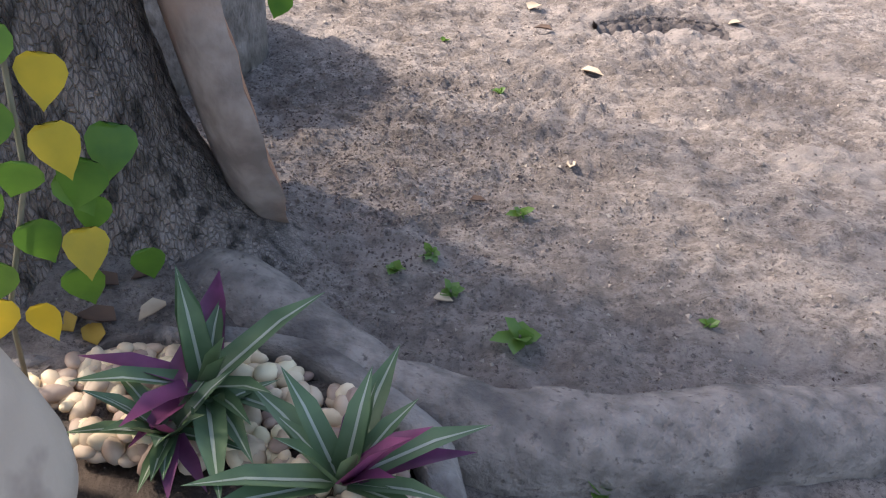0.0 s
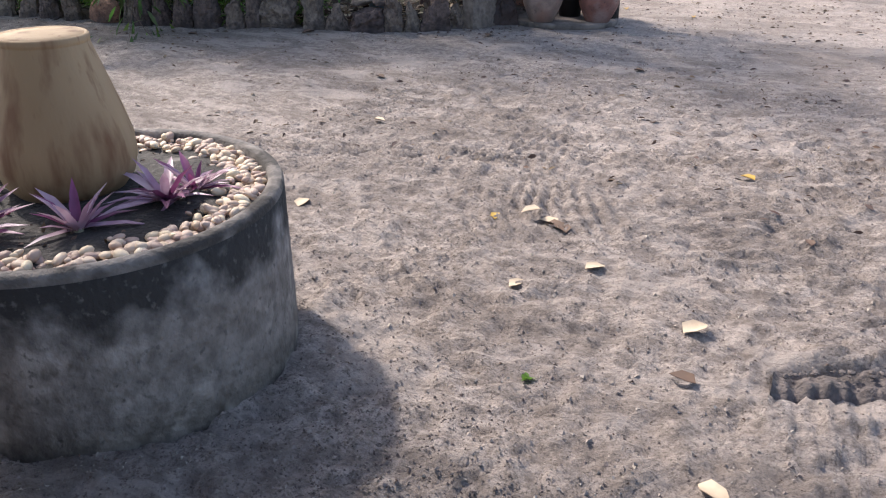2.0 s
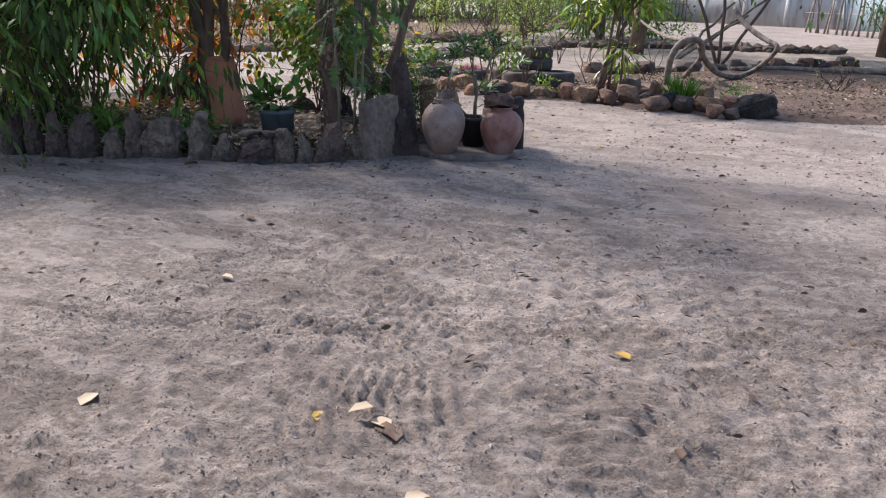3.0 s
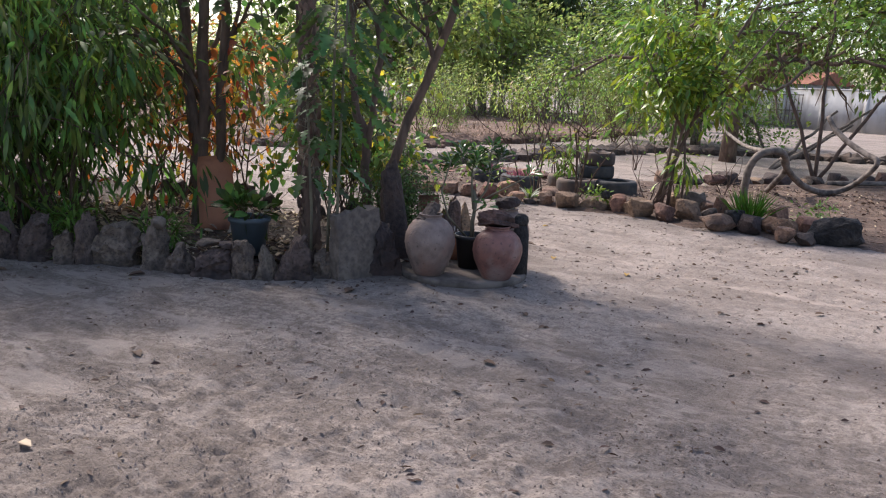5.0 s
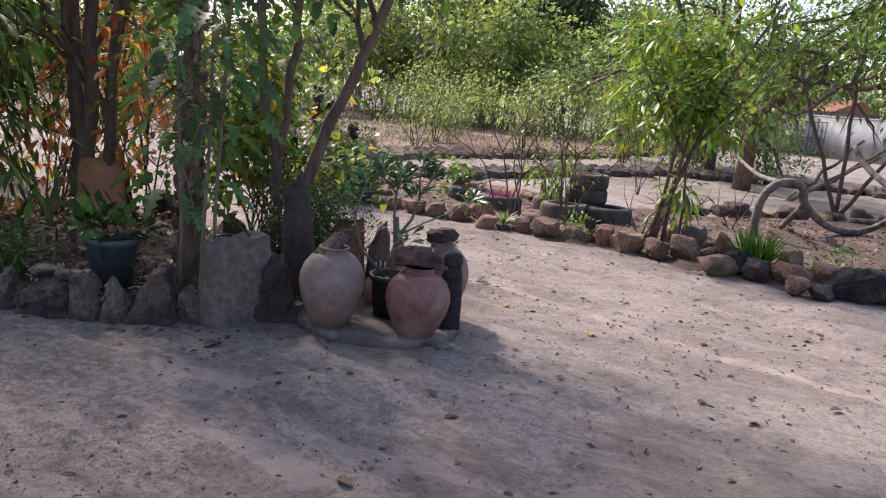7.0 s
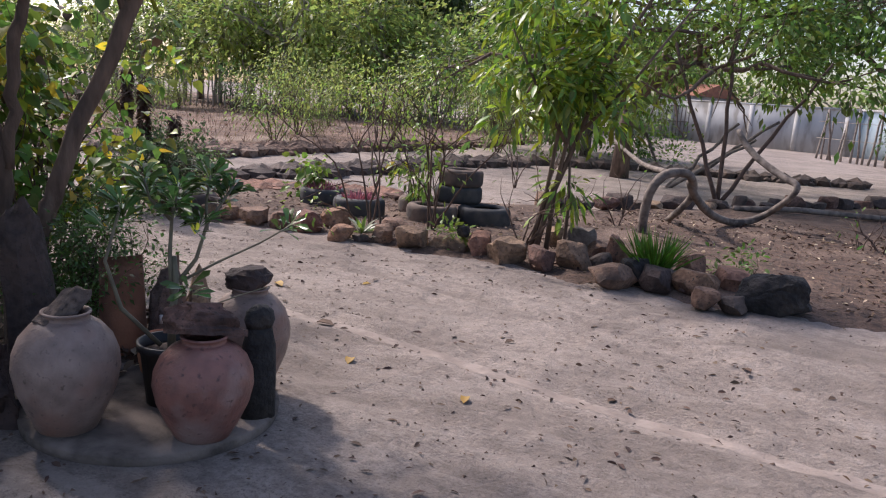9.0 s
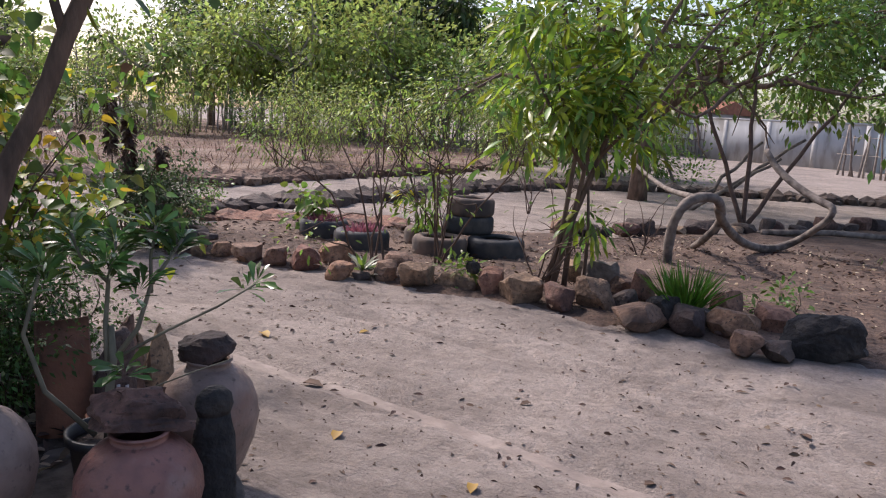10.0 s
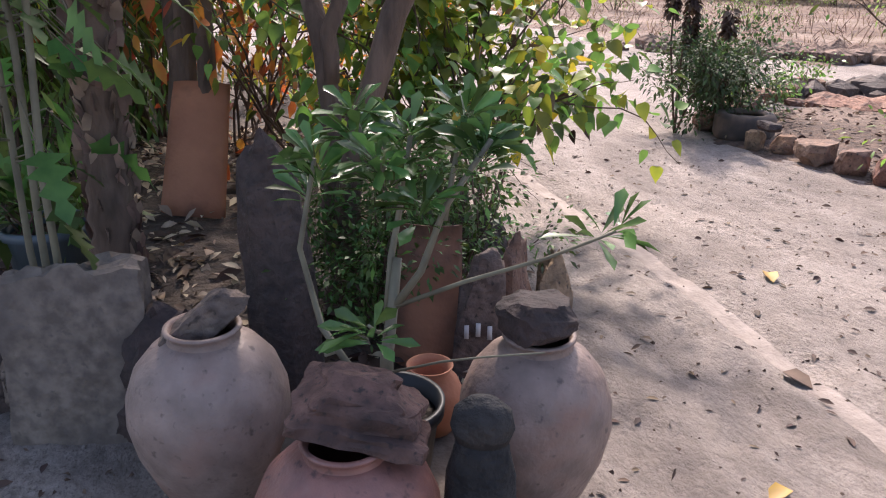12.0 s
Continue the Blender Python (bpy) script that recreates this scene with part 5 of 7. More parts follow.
lean_tree("slender_tree", (-5.03, 9.42, 0), "slender tree of several smooth brown stems in the bed",
          [([(0, 0, -0.05), (0.01, 0, 0.8), (-0.12, 0.02, 1.5), (-0.25, 0.05, 2.7)], 0.075, 0.05), ([(0.02, 0.03, -0.05), (0.04, 0.05, 1.0), (0.03, 0.1, 2.8)], 0.07, 0.05), ([(0.14, 0.14, -0.05), (0.17, 0.15, 1.0), (0.24, 0.2, 2.8)], 0.06, 0.045)],
          BARK_BROWN, 301, LEAF_DARK, 0.125, 0.085, 15, 0.05, "round", 2, LEAF_MID, 0.27, 1.0, 1.75)
lean_tree("forked_tree", (-3.21, 9.9, 0), "forked tree with dark brown trunk behind the jars",
          [([(0, 0, -0.05), (0.0, 0.02, 0.6), (-0.01, 0.02, 1.05), (-0.14, -0.04, 1.5), (-0.17, -0.05, 2.0), (-0.2, -0.05, 2.9)], 0.05, 0.028), ([(0.0, 0.02, 1.02), (0.05, 0.04, 1.5), (0.08, 0.06, 2.0), (0.13, 0.1, 2.9)], 0.036, 0.027)],
          BARK_BROWN, 302, LEAF_DARK, 0.09, 0.075, 14, 0.2, "round", 2, LEAF_LIME, 0.22, 0.9, 1.75)
lean_tree("leaning_tree", (-3.05, 9.93, 0), "leaning tree with dark trunk at the bed edge",
          [([(0, 0, -0.05), (0.04, 0.02, 0.7), (0.12, 0.07, 1.0), (0.35, 0.35, 1.9), (0.56, 0.6, 2.9)], 0.056, 0.038)],
          BARK_BROWN, 303, LEAF_DARK, 0.085, 0.075, 14, 0.3, "round", 2, LEAF_LIME, 0.2, 0.6, 1.75)


def lobed_plant():
    """Rough palm-like trunk and two thin stems, with big lobed leaves on long stalks."""
    rng = np.random.RandomState(44)
    t = thing("scaly_trunk_tree", (-3.2, 9.06, 0), "rough scaly-barked trunk in the bed", "tree")
    b = Build()
    zs = np.linspace(-0.05, 3.2, 60)
    pts = np.c_[-0.04 * zs + 0.02 * np.sin(zs * 3), 0.02 * zs, zs]
    b.tube(pts, 0.075 * (1 + 0.10 * (np.arange(60) % 2)) * np.linspace(1.1, 0.75, 60), 12, 0.14, rng)
    part("trunk", b, BARK_BROWN, t)
    sc = Build()
    p, ax = [], []
    for i in range(330):
        z, a = rng.uniform(0, 2.6), rng.uniform(0, 6.283)
        p.append((-0.04 * z + 0.078 * math.cos(a), 0.02 * z + 0.078 * math.sin(a), z))
        ax.append((0.35 * math.cos(a), 0.35 * math.sin(a), 1))
    sc.leaves(np.array(p), np.array(ax), 0.075, 0.055, 0, 0.2, "blade", rng)
    tagged(part("bark_scale", sc, material("bark_scale", (0.30, 0.20, 0.155), (0.15, 0.095, 0.075), 9.0, 0.9, 0.4, 40.0, vary=0.4, islands=True), t), kind="stuff")
    limbs, tips = [], []
    for k in range(5):
        l2, t2 = grow(rng, (-0.12, 0.06, 2.9), (rng.normal(), rng.normal(), 0.9), 0.9, 0.03, 2, 0.6)
        limbs, tips = limbs + l2, tips + t2
    c = Build()
    add_limbs(c, limbs)
    part("limbwork", c, BARK_BROWN, t)
    g = Build()
    clump_leaves(g, rng, tips, 10, 0.22, 0.13, 0.06, 0.2, 0.7)
    part("crown", g, LEAF_MID, t)
    t = thing("lobed_leaf_plant", (-2.85, 8.87, 0.03), "thin-stemmed plant with drooping blue-green lobed leaves", "plant")
    stems = [[(0, 0, -0.05), (0.02, 0.0, 0.6), (0.03, 0.02, 1.2), (0.05, 0.0, 1.9), (0.06, 0.02, 2.5)], [(-0.14, -0.04, -0.05), (-0.12, -0.06, 0.5), (-0.16, -0.06, 1.1), (-0.18, -0.08, 1.8)], [(0.06, 0.05, -0.05), (0.08, 0.04, 0.8), (0.07, 0.1, 1.7), (0.1, 0.1, 2.3)]]
    st, g = Build(), Build()
    for s in stems:
        b = Build()
        b.tube(s, np.linspace(0.014, 0.009, len(s)), 7)
        part("stem", b, GREEN_STEM, t)
        s = np.array(s)
        for i in range(42):
            u = rng.uniform(0.5, 1.0) * (len(s) - 1)
            k = min(int(u), len(s) - 2)
            p = s[k] + (s[k + 1] - s[k]) * (u - k)
            a = rng.uniform(0, 6.283)
            L = rng.uniform(0.14, 0.34)
            out = np.array([math.cos(a), math.sin(a), 0])
            e = p + out * L - np.array([0, 0, 0.45 * L])
            st.tube([p, p + out * L * 0.5 + np.array([0, 0, 0.03]), e], [0.004, 0.003, 0.0025], 4)
            sz = rng.uniform(0.7, 1.25)
            g.leaves(np.array([e]), np.array([(math.cos(a), math.sin(a), -0.45)]), 0.19 * sz, 0.115 * sz, 0.35, 0.15, "pinnate", rng)
    part("stalkwork", st, GREEN_STEM, t)
    part("foliage", g, LEAF_BLUE, t)


lobed_plant()

# ---- right bed: kerb of rounded stones ----
M = {"r": STONE_RED, "b": STONE_BROWN, "d": STONE_DARK, "p": STONE_PALE, "k": SLAG}
KERB_RIGHT = [  # x, y, width, height, stone
    (-5.32, 14.06, 0.17, 0.2, "b"), (-5.12, 14.18, 0.24, 0.17, "r"), (-4.72, 14.12, 0.37, 0.23, "b"), (-4.4, 14.18, 0.27, 0.21, "b"), (-4.1, 14.25, 0.34, 0.26, "r"),
    (-3.88, 14.5, 0.38, 0.28, "r"), (-3.52, 13.98, 0.25, 0.21, "r"), (-3.36, 14.1, 0.17, 0.1, "d"), (-3.2, 14.28, 0.27, 0.22, "b"), (-3.35, 14.85, 0.3, 0.2, "b"),
    (-2.84, 14.22, 0.35, 0.26, "b"), (-2.08, 14.3, 0.24, 0.29, "r"), (-1.79, 14.26, 0.41, 0.31, "b"), (-1.42, 14.22, 0.31, 0.26, "b")]
KERB_RIGHT_2 = [
    (-1.1, 14.38, 0.33, 0.33, "b"), (-0.66, 14.0, 0.44, 0.24, "b"), (-0.5, 14.22, 0.26, 0.3, "k"), (-0.27, 14.1, 0.33, 0.25, "d"), (0.05, 14.2, 0.38, 0.26, "r"),
    (-0.02, 14.62, 0.3, 0.33, "r"), (0.18, 13.72, 0.25, 0.2, "b"), (0.40, 13.74, 0.26, 0.16, "d"), (0.36, 14.65, 0.42, 0.24, "r"), (-0.78, 14.75, 0.24, 0.36, "r"),
    (-1.25, 15.1, 0.36, 0.36, "p"), (-1.0, 15.0, 0.24, 0.26, "b"), (-0.86, 14.5, 0.24, 0.22, "d"), (-0.6, 14.55, 0.3, 0.18, "d"), (-1.55, 15.4, 0.3, 0.28, "b"), (-0.15, 14.3, 0.16, 0.2, "p")]
for i, (x, y, w, h, k) in enumerate(KERB_RIGHT + KERB_RIGHT_2):
    single("boulder", rock_build(w * 1.14, w * 0.85 + 0.04, h * 1.08, 400 + i, 0.2, 7, 3, 0.62), M[k], (x, y, 0), {"r": "rounded reddish sandstone boulder", "b": "rounded brown sandstone boulder", "d": "dark brown broken stone", "p": "pale rounded boulder", "k": "black glassy stone"}[k] + " of the bed kerb", "stone", "garden kerb stones", rz=37 * i, smooth="crisp")
single("slag_rock", rock_build(0.62, 0.42, 0.38, 450, 0.3, 7, 4), SLAG, (0.70, 13.95, 0), "large jagged black slag rock at the bed corner", "stone", rz=20, smooth="crisp")
single("flat_stone", rock_build(0.22, 0.16, 0.09, 452, 0.1), STONE_DARK, (-5.22, 14.08, 0.19), "flat dark stone lying on the kerb", "stone", smooth="crisp")
tr = thing("stone_trough", (-2.45, 14.36, 0), "small brown stone trough planted with greenery", "trough", rz=2)
part("trough_body", slab_build(0.45, 0.24, 0.21, 453, top=0.05, rough=0.03, taper=1.0), STONE_BROWN, tr)
g = Build()
rg = np.random.RandomState(9)
clump_leaves(g, rg, [((0.05 * k - 0.12, 0.0, 0.24), (0, 0, 1)) for k in range(6)], 12, 0.05, 0.12, 0.035, 0.4, 0.0, "blade")
part("trough_plant", g, LEAF_LIGHT, tr, "bright green trailing leaves")
single("boulder", rock_build(0.14, 0.12, 0.14, 454), SLAG, (-2.28, 14.33, 0.19), "small black stone on the trough", "stone", smooth="crisp")
# far row of the bed and of the drive behind
for i in range(24):
    u = i / 23
    x, y = -2.6 + 5.4 * u + 0.06 * math.sin(i * 3), 18.6 + 6.8 * u
    single("boulder", rock_build(0.44 + 0.16 * math.sin(i * 2.1), 0.36, 0.23 + 0.08 * math.cos(i * 1.7), 460 + i, 0.2, 7, 3, 0.6), STONE_DARK if i % 3 else STONE_BROWN, (x, y, 0), "dark boulder in the back row of the bed", "stone", "back row stones", rz=50 * i, smooth="crisp")
for i in range(14):
    u = i / 13
    x, y = -5.6 - 1.9 * u, 14.6 + 3.2 * u ** 1.2
    single("boulder", rock_build(0.3 + 0.08 * math.sin(i * 2.1), 0.28, 0.2 + 0.05 * math.cos(i * 1.7), 480 + i, 0.18, 5, 2), STONE_RED if i % 2 else STONE_BROWN, (x - 0.5, y - 0.4, 0), "reddish boulder along the side of the drive", "stone", "drive side stones", rz=50 * i, smooth="crisp")


def clod_row(name, line, size, count, mat, seed, label, lift=1.0):
    """An uneven bank of clods and stones along a line, joined."""
    rng = np.random.RandomState(seed)
    bm = bmesh.new()
    bmesh.ops.create_icosphere(bm, subdivisions=1, radius=1.0)
    base, faces = np.array([p.co[:] for p in bm.verts]), [tuple(x.index for x in f.verts) for f in bm.faces]
    bm.free()
    b = Build()
    line = np.array(line, float)
    for _ in range(count):
        u = rng.uniform(0, len(line) - 1.001)
        p = line[int(u)] + (line[int(u) + 1] - line[int(u)]) * (u - int(u)) + rng.normal(0, size * 0.8, 2)
        s = size * rng.uniform(0.4, 1.2)
        k = base * s * np.array([1, 1, 0.7 * lift]) * rng.uniform(0.75, 1.25, (len(base), 1))
        a = rng.uniform(0, 6.28)
        k = np.c_[k[:, 0] * math.cos(a) - k[:, 1] * math.sin(a), k[:, 0] * math.sin(a) + k[:, 1] * math.cos(a), k[:, 2]]
        b.add(k + np.array([p[0], p[1], s * 0.25]), faces)
    return tagged(new(name, b.mesh(name, mat, False)), label, "stones", kind="stuff")


clod_row("clod_bank", [(-13, 18.3), (-10.5, 20.0), (-9.9, 25.2), (-9.0, 30.7), (-9.3, 50)], 0.26, 520, FIELD, 51, "bank of reddish-brown clods along the field edge")
clod_row("stone_bank", [(-7.6, 17.2), (-6.9, 20.0), (-6.4, 23.7), (-5.4, 27.3), (-3.2, 29.0), (3, 31)], 0.24, 330, STONE_DARK, 52, "row of dark stones along the back drive")
clod_row("earth_mound", [(-6.9, 16.4), (-6.2, 16.6), (-5.4, 17.2), (-4.8, 17.6)], 0.2, 200, STONE_RED, 53, "low heap of reddish earth and rubble", 0.6)
clod_row("rubble", [(-6.5, 15.4), (-5.5, 15.2), (-4.6, 16.4), (-2, 17)], 0.07, 220, SOIL, 54, "scattered clods on the bed")


def tyre(loc, r, h, mat, label, rz=0.0, filled=True):
    t = thing("tyre", loc, label, "tyre", "tyres", rz)
    b, n = Build(), 56
    prof = [(0.60, 0.06), (0.72, 0.0), (0.90, 0.02), (0.97, 0.12), (1.0, 0.25), (1.0, 0.75), (0.97, 0.88), (0.90, 0.98), (0.72, 1.0), (0.60, 0.94), (0.585, 0.85), (0.7, 0.8), (0.88, 0.75), (0.88, 0.25), (0.7, 0.2)]
    v = []
    for i, (q, z) in enumerate(prof):
        for j in range(n):
            a = 2 * math.pi * j / n
            groove = 0.975 if i in (4, 5) and j % 2 else 1.0
            v.append((r * q * groove * math.cos(a), r * q * groove * math.sin(a), z * h))
    m = len(prof)
    b.add(v, [(i * n + j, i * n + (j + 1) % n, ((i + 1) % m) * n + (j + 1) % n, ((i + 1) % m) * n + j) for i in range(m) for j in range(n)])
    part("rubber", b, mat, t)
    if filled:
        b = Build()
        b.lathe([(0.0, h * 0.85), (r * 0.4, h * 0.83), (r * 0.7, h * 0.7)], 24)
        part("soil", b, SOIL, t, "earth fill")
    return t


tyre((-2.75, 16.2, 0), 0.34, 0.26, RUBBER, "black car tyre lying flat in the bed")
tyre((-3.3, 15.8, 0), 0.32, 0.26, RUBBER_PALE, "dusty tyre planter filled with earth")
tyre((-3.75, 16.45, 0), 0.31, 0.24, RUBBER_PALE, "dusty tyre lying at the back of the stack")
tyre((-3.18, 16.35, 0.25), 0.31, 0.22, RUBBER, "black tyre stacked on two others")
tyre((-3.16, 16.35, 0.465), 0.29, 0.22, RUBBER_PALE, "earth-coated tyre on top of the stack")
tyre((-4.98, 15.95, 0), 0.31, 0.26, RUBBER, "black tyre planter with pink plants")
tyre((-4.2, 15.55, 0), 0.33, 0.26, RUBBER, "blue-black tyre planter with pink plants")
tyre((-5.75, 14.3, 0), 0.27, 0.24, RUBBER_PALE, "dusty half-buried tyre under a bush")


def tuft(name, loc, label, n, length, width, mat, seed, spread=0.12, group=""):
    rng = np.random.RandomState(seed)
    b = Build()
    a, el = rng.uniform(0, 6.283, n), rng.uniform(0.75, 1.5, n)
    q = rng.uniform(0, spread, n)
    b.leaves(np.c_[np.cos(a) * q, np.sin(a) * q, 0 * a - 0.01], np.c_[np.cos(a) * np.cos(el), np.sin(a) * np.cos(el), np.sin(el)], length * rng.uniform(0.6, 1.1, n), width, 0.15, 0.3, "blade", rng)
    return single(name, b, mat, loc, label, "plant", group)


for x, y, z, i in ((-4.98, 15.95, 0.2, 1), (-4.2, 15.55, 0.2, 2)):
    tuft("pink_plant", (x, y, z), "pink-purple low plant growing in a tyre", 170, 0.20, 0.022, LEAF_PINK, 500 + i, 0.2, "tyre plants")
tuft("grass_tuft", (-0.36, 14.42, 0.1), "bright green grass-like tuft among stones", 190, 0.52, 0.02, GRASS_BLADE, 510, 0.13)
tuft("grass_tuft", (-3.5, 15.9, 0.2), "small dry tuft in a tyre", 30, 0.12, 0.02, LEAF_BROWN, 511, 0.15)


def driftwood():
    t = thing("driftwood_branch", (0, 0, 0), "thick grey twisted dead branch arching over the bed", "branch")
    rng = np.random.RandomState(3)

    def smooth(pts, r, n=34):
        pts = np.array(pts, float)
        u = np.linspace(0, len(pts) - 1, n)
        k = np.minimum(u.astype(int), len(pts) - 2)
        f = (u - k)[:, None]
        p0, p1, p2, p3 = pts[np.maximum(k - 1, 0)], pts[k], pts[k + 1], pts[np.minimum(k + 2, len(pts) - 1)]
        q = 0.5 * (2 * p1 + (p2 - p0) * f + (2 * p0 - 5 * p1 + 4 * p2 - p3) * f**2 + (3 * p1 - p0 - 3 * p2 + p3) * f**3)
        return q, np.interp(u, np.arange(len(r)), r)

    for nm, pts, r in (("arch", [(-0.91, 17.19, -0.05), (-0.90, 17.12, 0.38), (-0.82, 17.08, 0.69), (-0.66, 17.21, 0.85), (-0.44, 17.43, 0.83), (-0.42, 17.93, 0.55), (-0.58, 18.1, 0.29), (-0.79, 18.7, 0.06)], (0.085, 0.085, 0.09, 0.09, 0.085, 0.075, 0.07, 0.06)),
                       ("long_limb", [(-0.44, 17.6, 0.74), (-0.38, 17.93, 0.52), (-0.18, 18.63, 0.22), (0.14, 19.16, 0.09), (0.465, 19.4, 0.19), (0.79, 19.04, 0.53), (0.87, 19.0, 0.73), (0.68, 19.17, 0.82), (0.36, 19.4, 1.0), (0.10, 19.6, 1.22), (-0.04, 19.7, 1.43)], (0.075, 0.08, 0.08, 0.085, 0.075, 0.065, 0.07, 0.075, 0.075, 0.07, 0.055)),
                       ("side_limb", [(-0.66, 17.25, 0.85), (-1.17, 18.3, 0.86), (-1.72, 19.5, 1.01), (-2.0, 19.9, 1.17)], (0.06, 0.045, 0.04, 0.03))):
        b = Build()
        p, q = smooth(pts, r)
        b.tube(p, 0.68 * q * (1 + rng.uniform(-0.05, 0.05, len(q))), 12, 0.05, rng)
        part(nm, b, DRIFTWOOD, t)


driftwood()


def poles(name, loc, label, tops, r, mat, group=""):
    t = thing(name, loc, label, "stems", group)
    rng = np.random.RandomState(int(abs(loc[0] * 100)) + 7)
    for p in tops:
        b = Build()
        q = np.linspace((0, 0, -0.05), p, 9)
        q[1:-1] += rng.normal(0, 0.02, (7, 3))
        b.tube(q, np.linspace(r, r * 0.6, 9), 7)
        part("stem", b, mat, t)
    return t


poles("bare_stems", (-0.36, 22.5, 0), "three dark bare stems rising from one foot", [(-1.1, -0.2, 2.9), (-0.1, 0.3, 3.6), (1.6, 0.4, 2.7)], 0.045, TWIG)
poles("bare_stems", (-1.6, 24.5, 0), "leaning grey poles crossing one another", [(1.3, 0.6, 1.5), (1.7, 0.2, 1.2), (2.1, 0.4, 1.6)], 0.05, DRIFTWOOD)
b = Build()
b.tube([(0.0, 21.0, 0.10), (1.0, 21.6, 0.14), (2.4, 22.2, 0.10), (3.4, 22.6, 0.1)], 0.05, 8)
single("fallen_pole", b, DRIFTWOOD, (0, 0, 0), "long fallen pole on the soil", "branch")
for i, (x, y, h) in enumerate(((-1.75, 14.75, 1.1), (-2.0, 17.2, 0.9), (-1.3, 17.6, 1.0), (-3.05, 20.2, 1.6), (-3.9, 21.0, 1.8), (1.75, 18.3, 0.75))):
    bushy("thin_shrub", (x, y, 0), "thin nearly bare reddish-stemmed shrub", "shrub", 520 + i, 4, h, 0.35, "tips", 1, LEAF_MID, 0.06, 0.03, 0.3, radius=0.011, depth=1, group="thin shrubs", clump=0.05)


def mango_tree():
    rng = np.random.RandomState(77)
    t = thing("mango_tree", (-1.66, 14.78, 0), "young multi-stemmed tree with bunches of long light-green leaves", "tree")
    b, tips = Build(), []
    S = [[(0, 0, -0.05), (0.1, 0.1, 0.6), (0.28, 0.2, 1.2), (0.5, 0.3, 2.0), (1.0, 0.5, 3.0)], [(-0.06, 0.02, -0.05), (0.06, 0.1, 0.7), (0.12, 0.12, 1.4), (-0.2, 0.1, 2.2)], [(0.12, 0.05, -0.05), (0.14, 0.1, 0.7), (0.22, 0.2, 1.4), (0.1, 0.0, 2.0)], [(0.3, 0.1, -0.05), (0.3, 0.12, 0.6), (0.22, 0.2, 1.3)], [(0.2, 0.15, 1.2), (-0.1, 0.0, 1.7), (-0.4, -0.1, 2.3)], [(0.3, 0.2, 1.3), (0.8, 0.3, 1.9), (1.3, 0.5, 2.7)]]
    for s, r in zip(S, (0.035, 0.03, 0.03, 0.022, 0.022, 0.02)):
        b.tube(s, np.linspace(r, r * 0.5, len(s)), 7)
        for k in range(3, len(s)):
            for _ in range(3):
                tips.append((np.array(s[k]) + rng.normal(0, 0.2, 3) + np.array([-0.1, 0, -0.05]), rng.normal(0, 1, 3)))
    for _ in range(46):
        a, rr = rng.uniform(0, 6.283), rng.uniform(0.1, 0.72)
        tips.append((np.array([0.12 + rr * math.cos(a), 0.15 + rr * math.sin(a), rng.uniform(1.35, 2.75)]), rng.normal(0, 1, 3)))
    for _ in range(2):
        tips.append((np.array([0.24 + rng.normal(0, 0.06), 0.1, rng.uniform(0.5, 1.0)]), (0, 0, -1)))
    part("trunk", b, BARK_BROWN, t)
    g, g2 = Build(), Build()
    clump_leaves(g, rng, tips, 26, 0.12, 0.16, 0.05, 0.2, 0.05, "lance")
    # Second, darker leaf set at the same tips puts crown shade into colour.
    clump_leaves(g2, rng, tips, 15, 0.12, 0.16, 0.05, 0.25, 0.25, "lance")
    part("crown", g, LEAF_MANGO, t)
    part("shaded_foliage", g2, LEAF_MID, t, "darker leaves, crown shade put into their colour")


mango_tree()
bushy("tyre_seedling", (-3.62, 16.05, 0.15), "slim green seedling with yellow lower leaves by the tyres", "plant", 541, 2, 1.15, 0.12, "all", 9, LEAF_LIGHT, 0.12, 0.055, 0.8, radius=0.012, depth=1, extra=(("yellow_foliage", LEAF_YELLOW, 0.2),), clump=0.09)
bushy("tyre_seedling", (-5.15, 16.1, 0.0), "yellow-green climbing seedling by the tyre", "plant", 542, 2, 0.85, 0.12, "all", 7, LEAF_LIGHT, 0.11, 0.075, 0.8, shape="round", radius=0.01, depth=1, clump=0.07)
for i, (x, y, h) in enumerate(((-3.48, 14.6, 1.9), (-3.0, 15.2, 2.0), (-4.3, 17.4, 2.0))):
    bushy("airy_shrub", (x, y, 0), "airy shrub with thin brown stems and small leaves", "shrub", 550 + i, 5, h, 0.5, "tips", 10, LEAF_LIGHT, 0.07, 0.028, 0.2, radius=0.014, depth=2, group="airy shrubs", clump=0.12)
rosette((-3.4, 14.2, 0.05), "kerb_plant", "pale green leafy plant between the kerb stones", 16, 0.3, 0.06, (LEAF_LIGHT, LEAF_STRIPE), 556, 1.0)
bushy("round_bush", (-6.05, 14.35, 0.0), "round dark green bush at the bend of the drive", "shrub", 560, 20, 1.05, 0.42, "all", 14, LEAF_FAR_DARK, 0.06, 0.026, 0.0, shape="far", radius=0.008, clump=0.08)
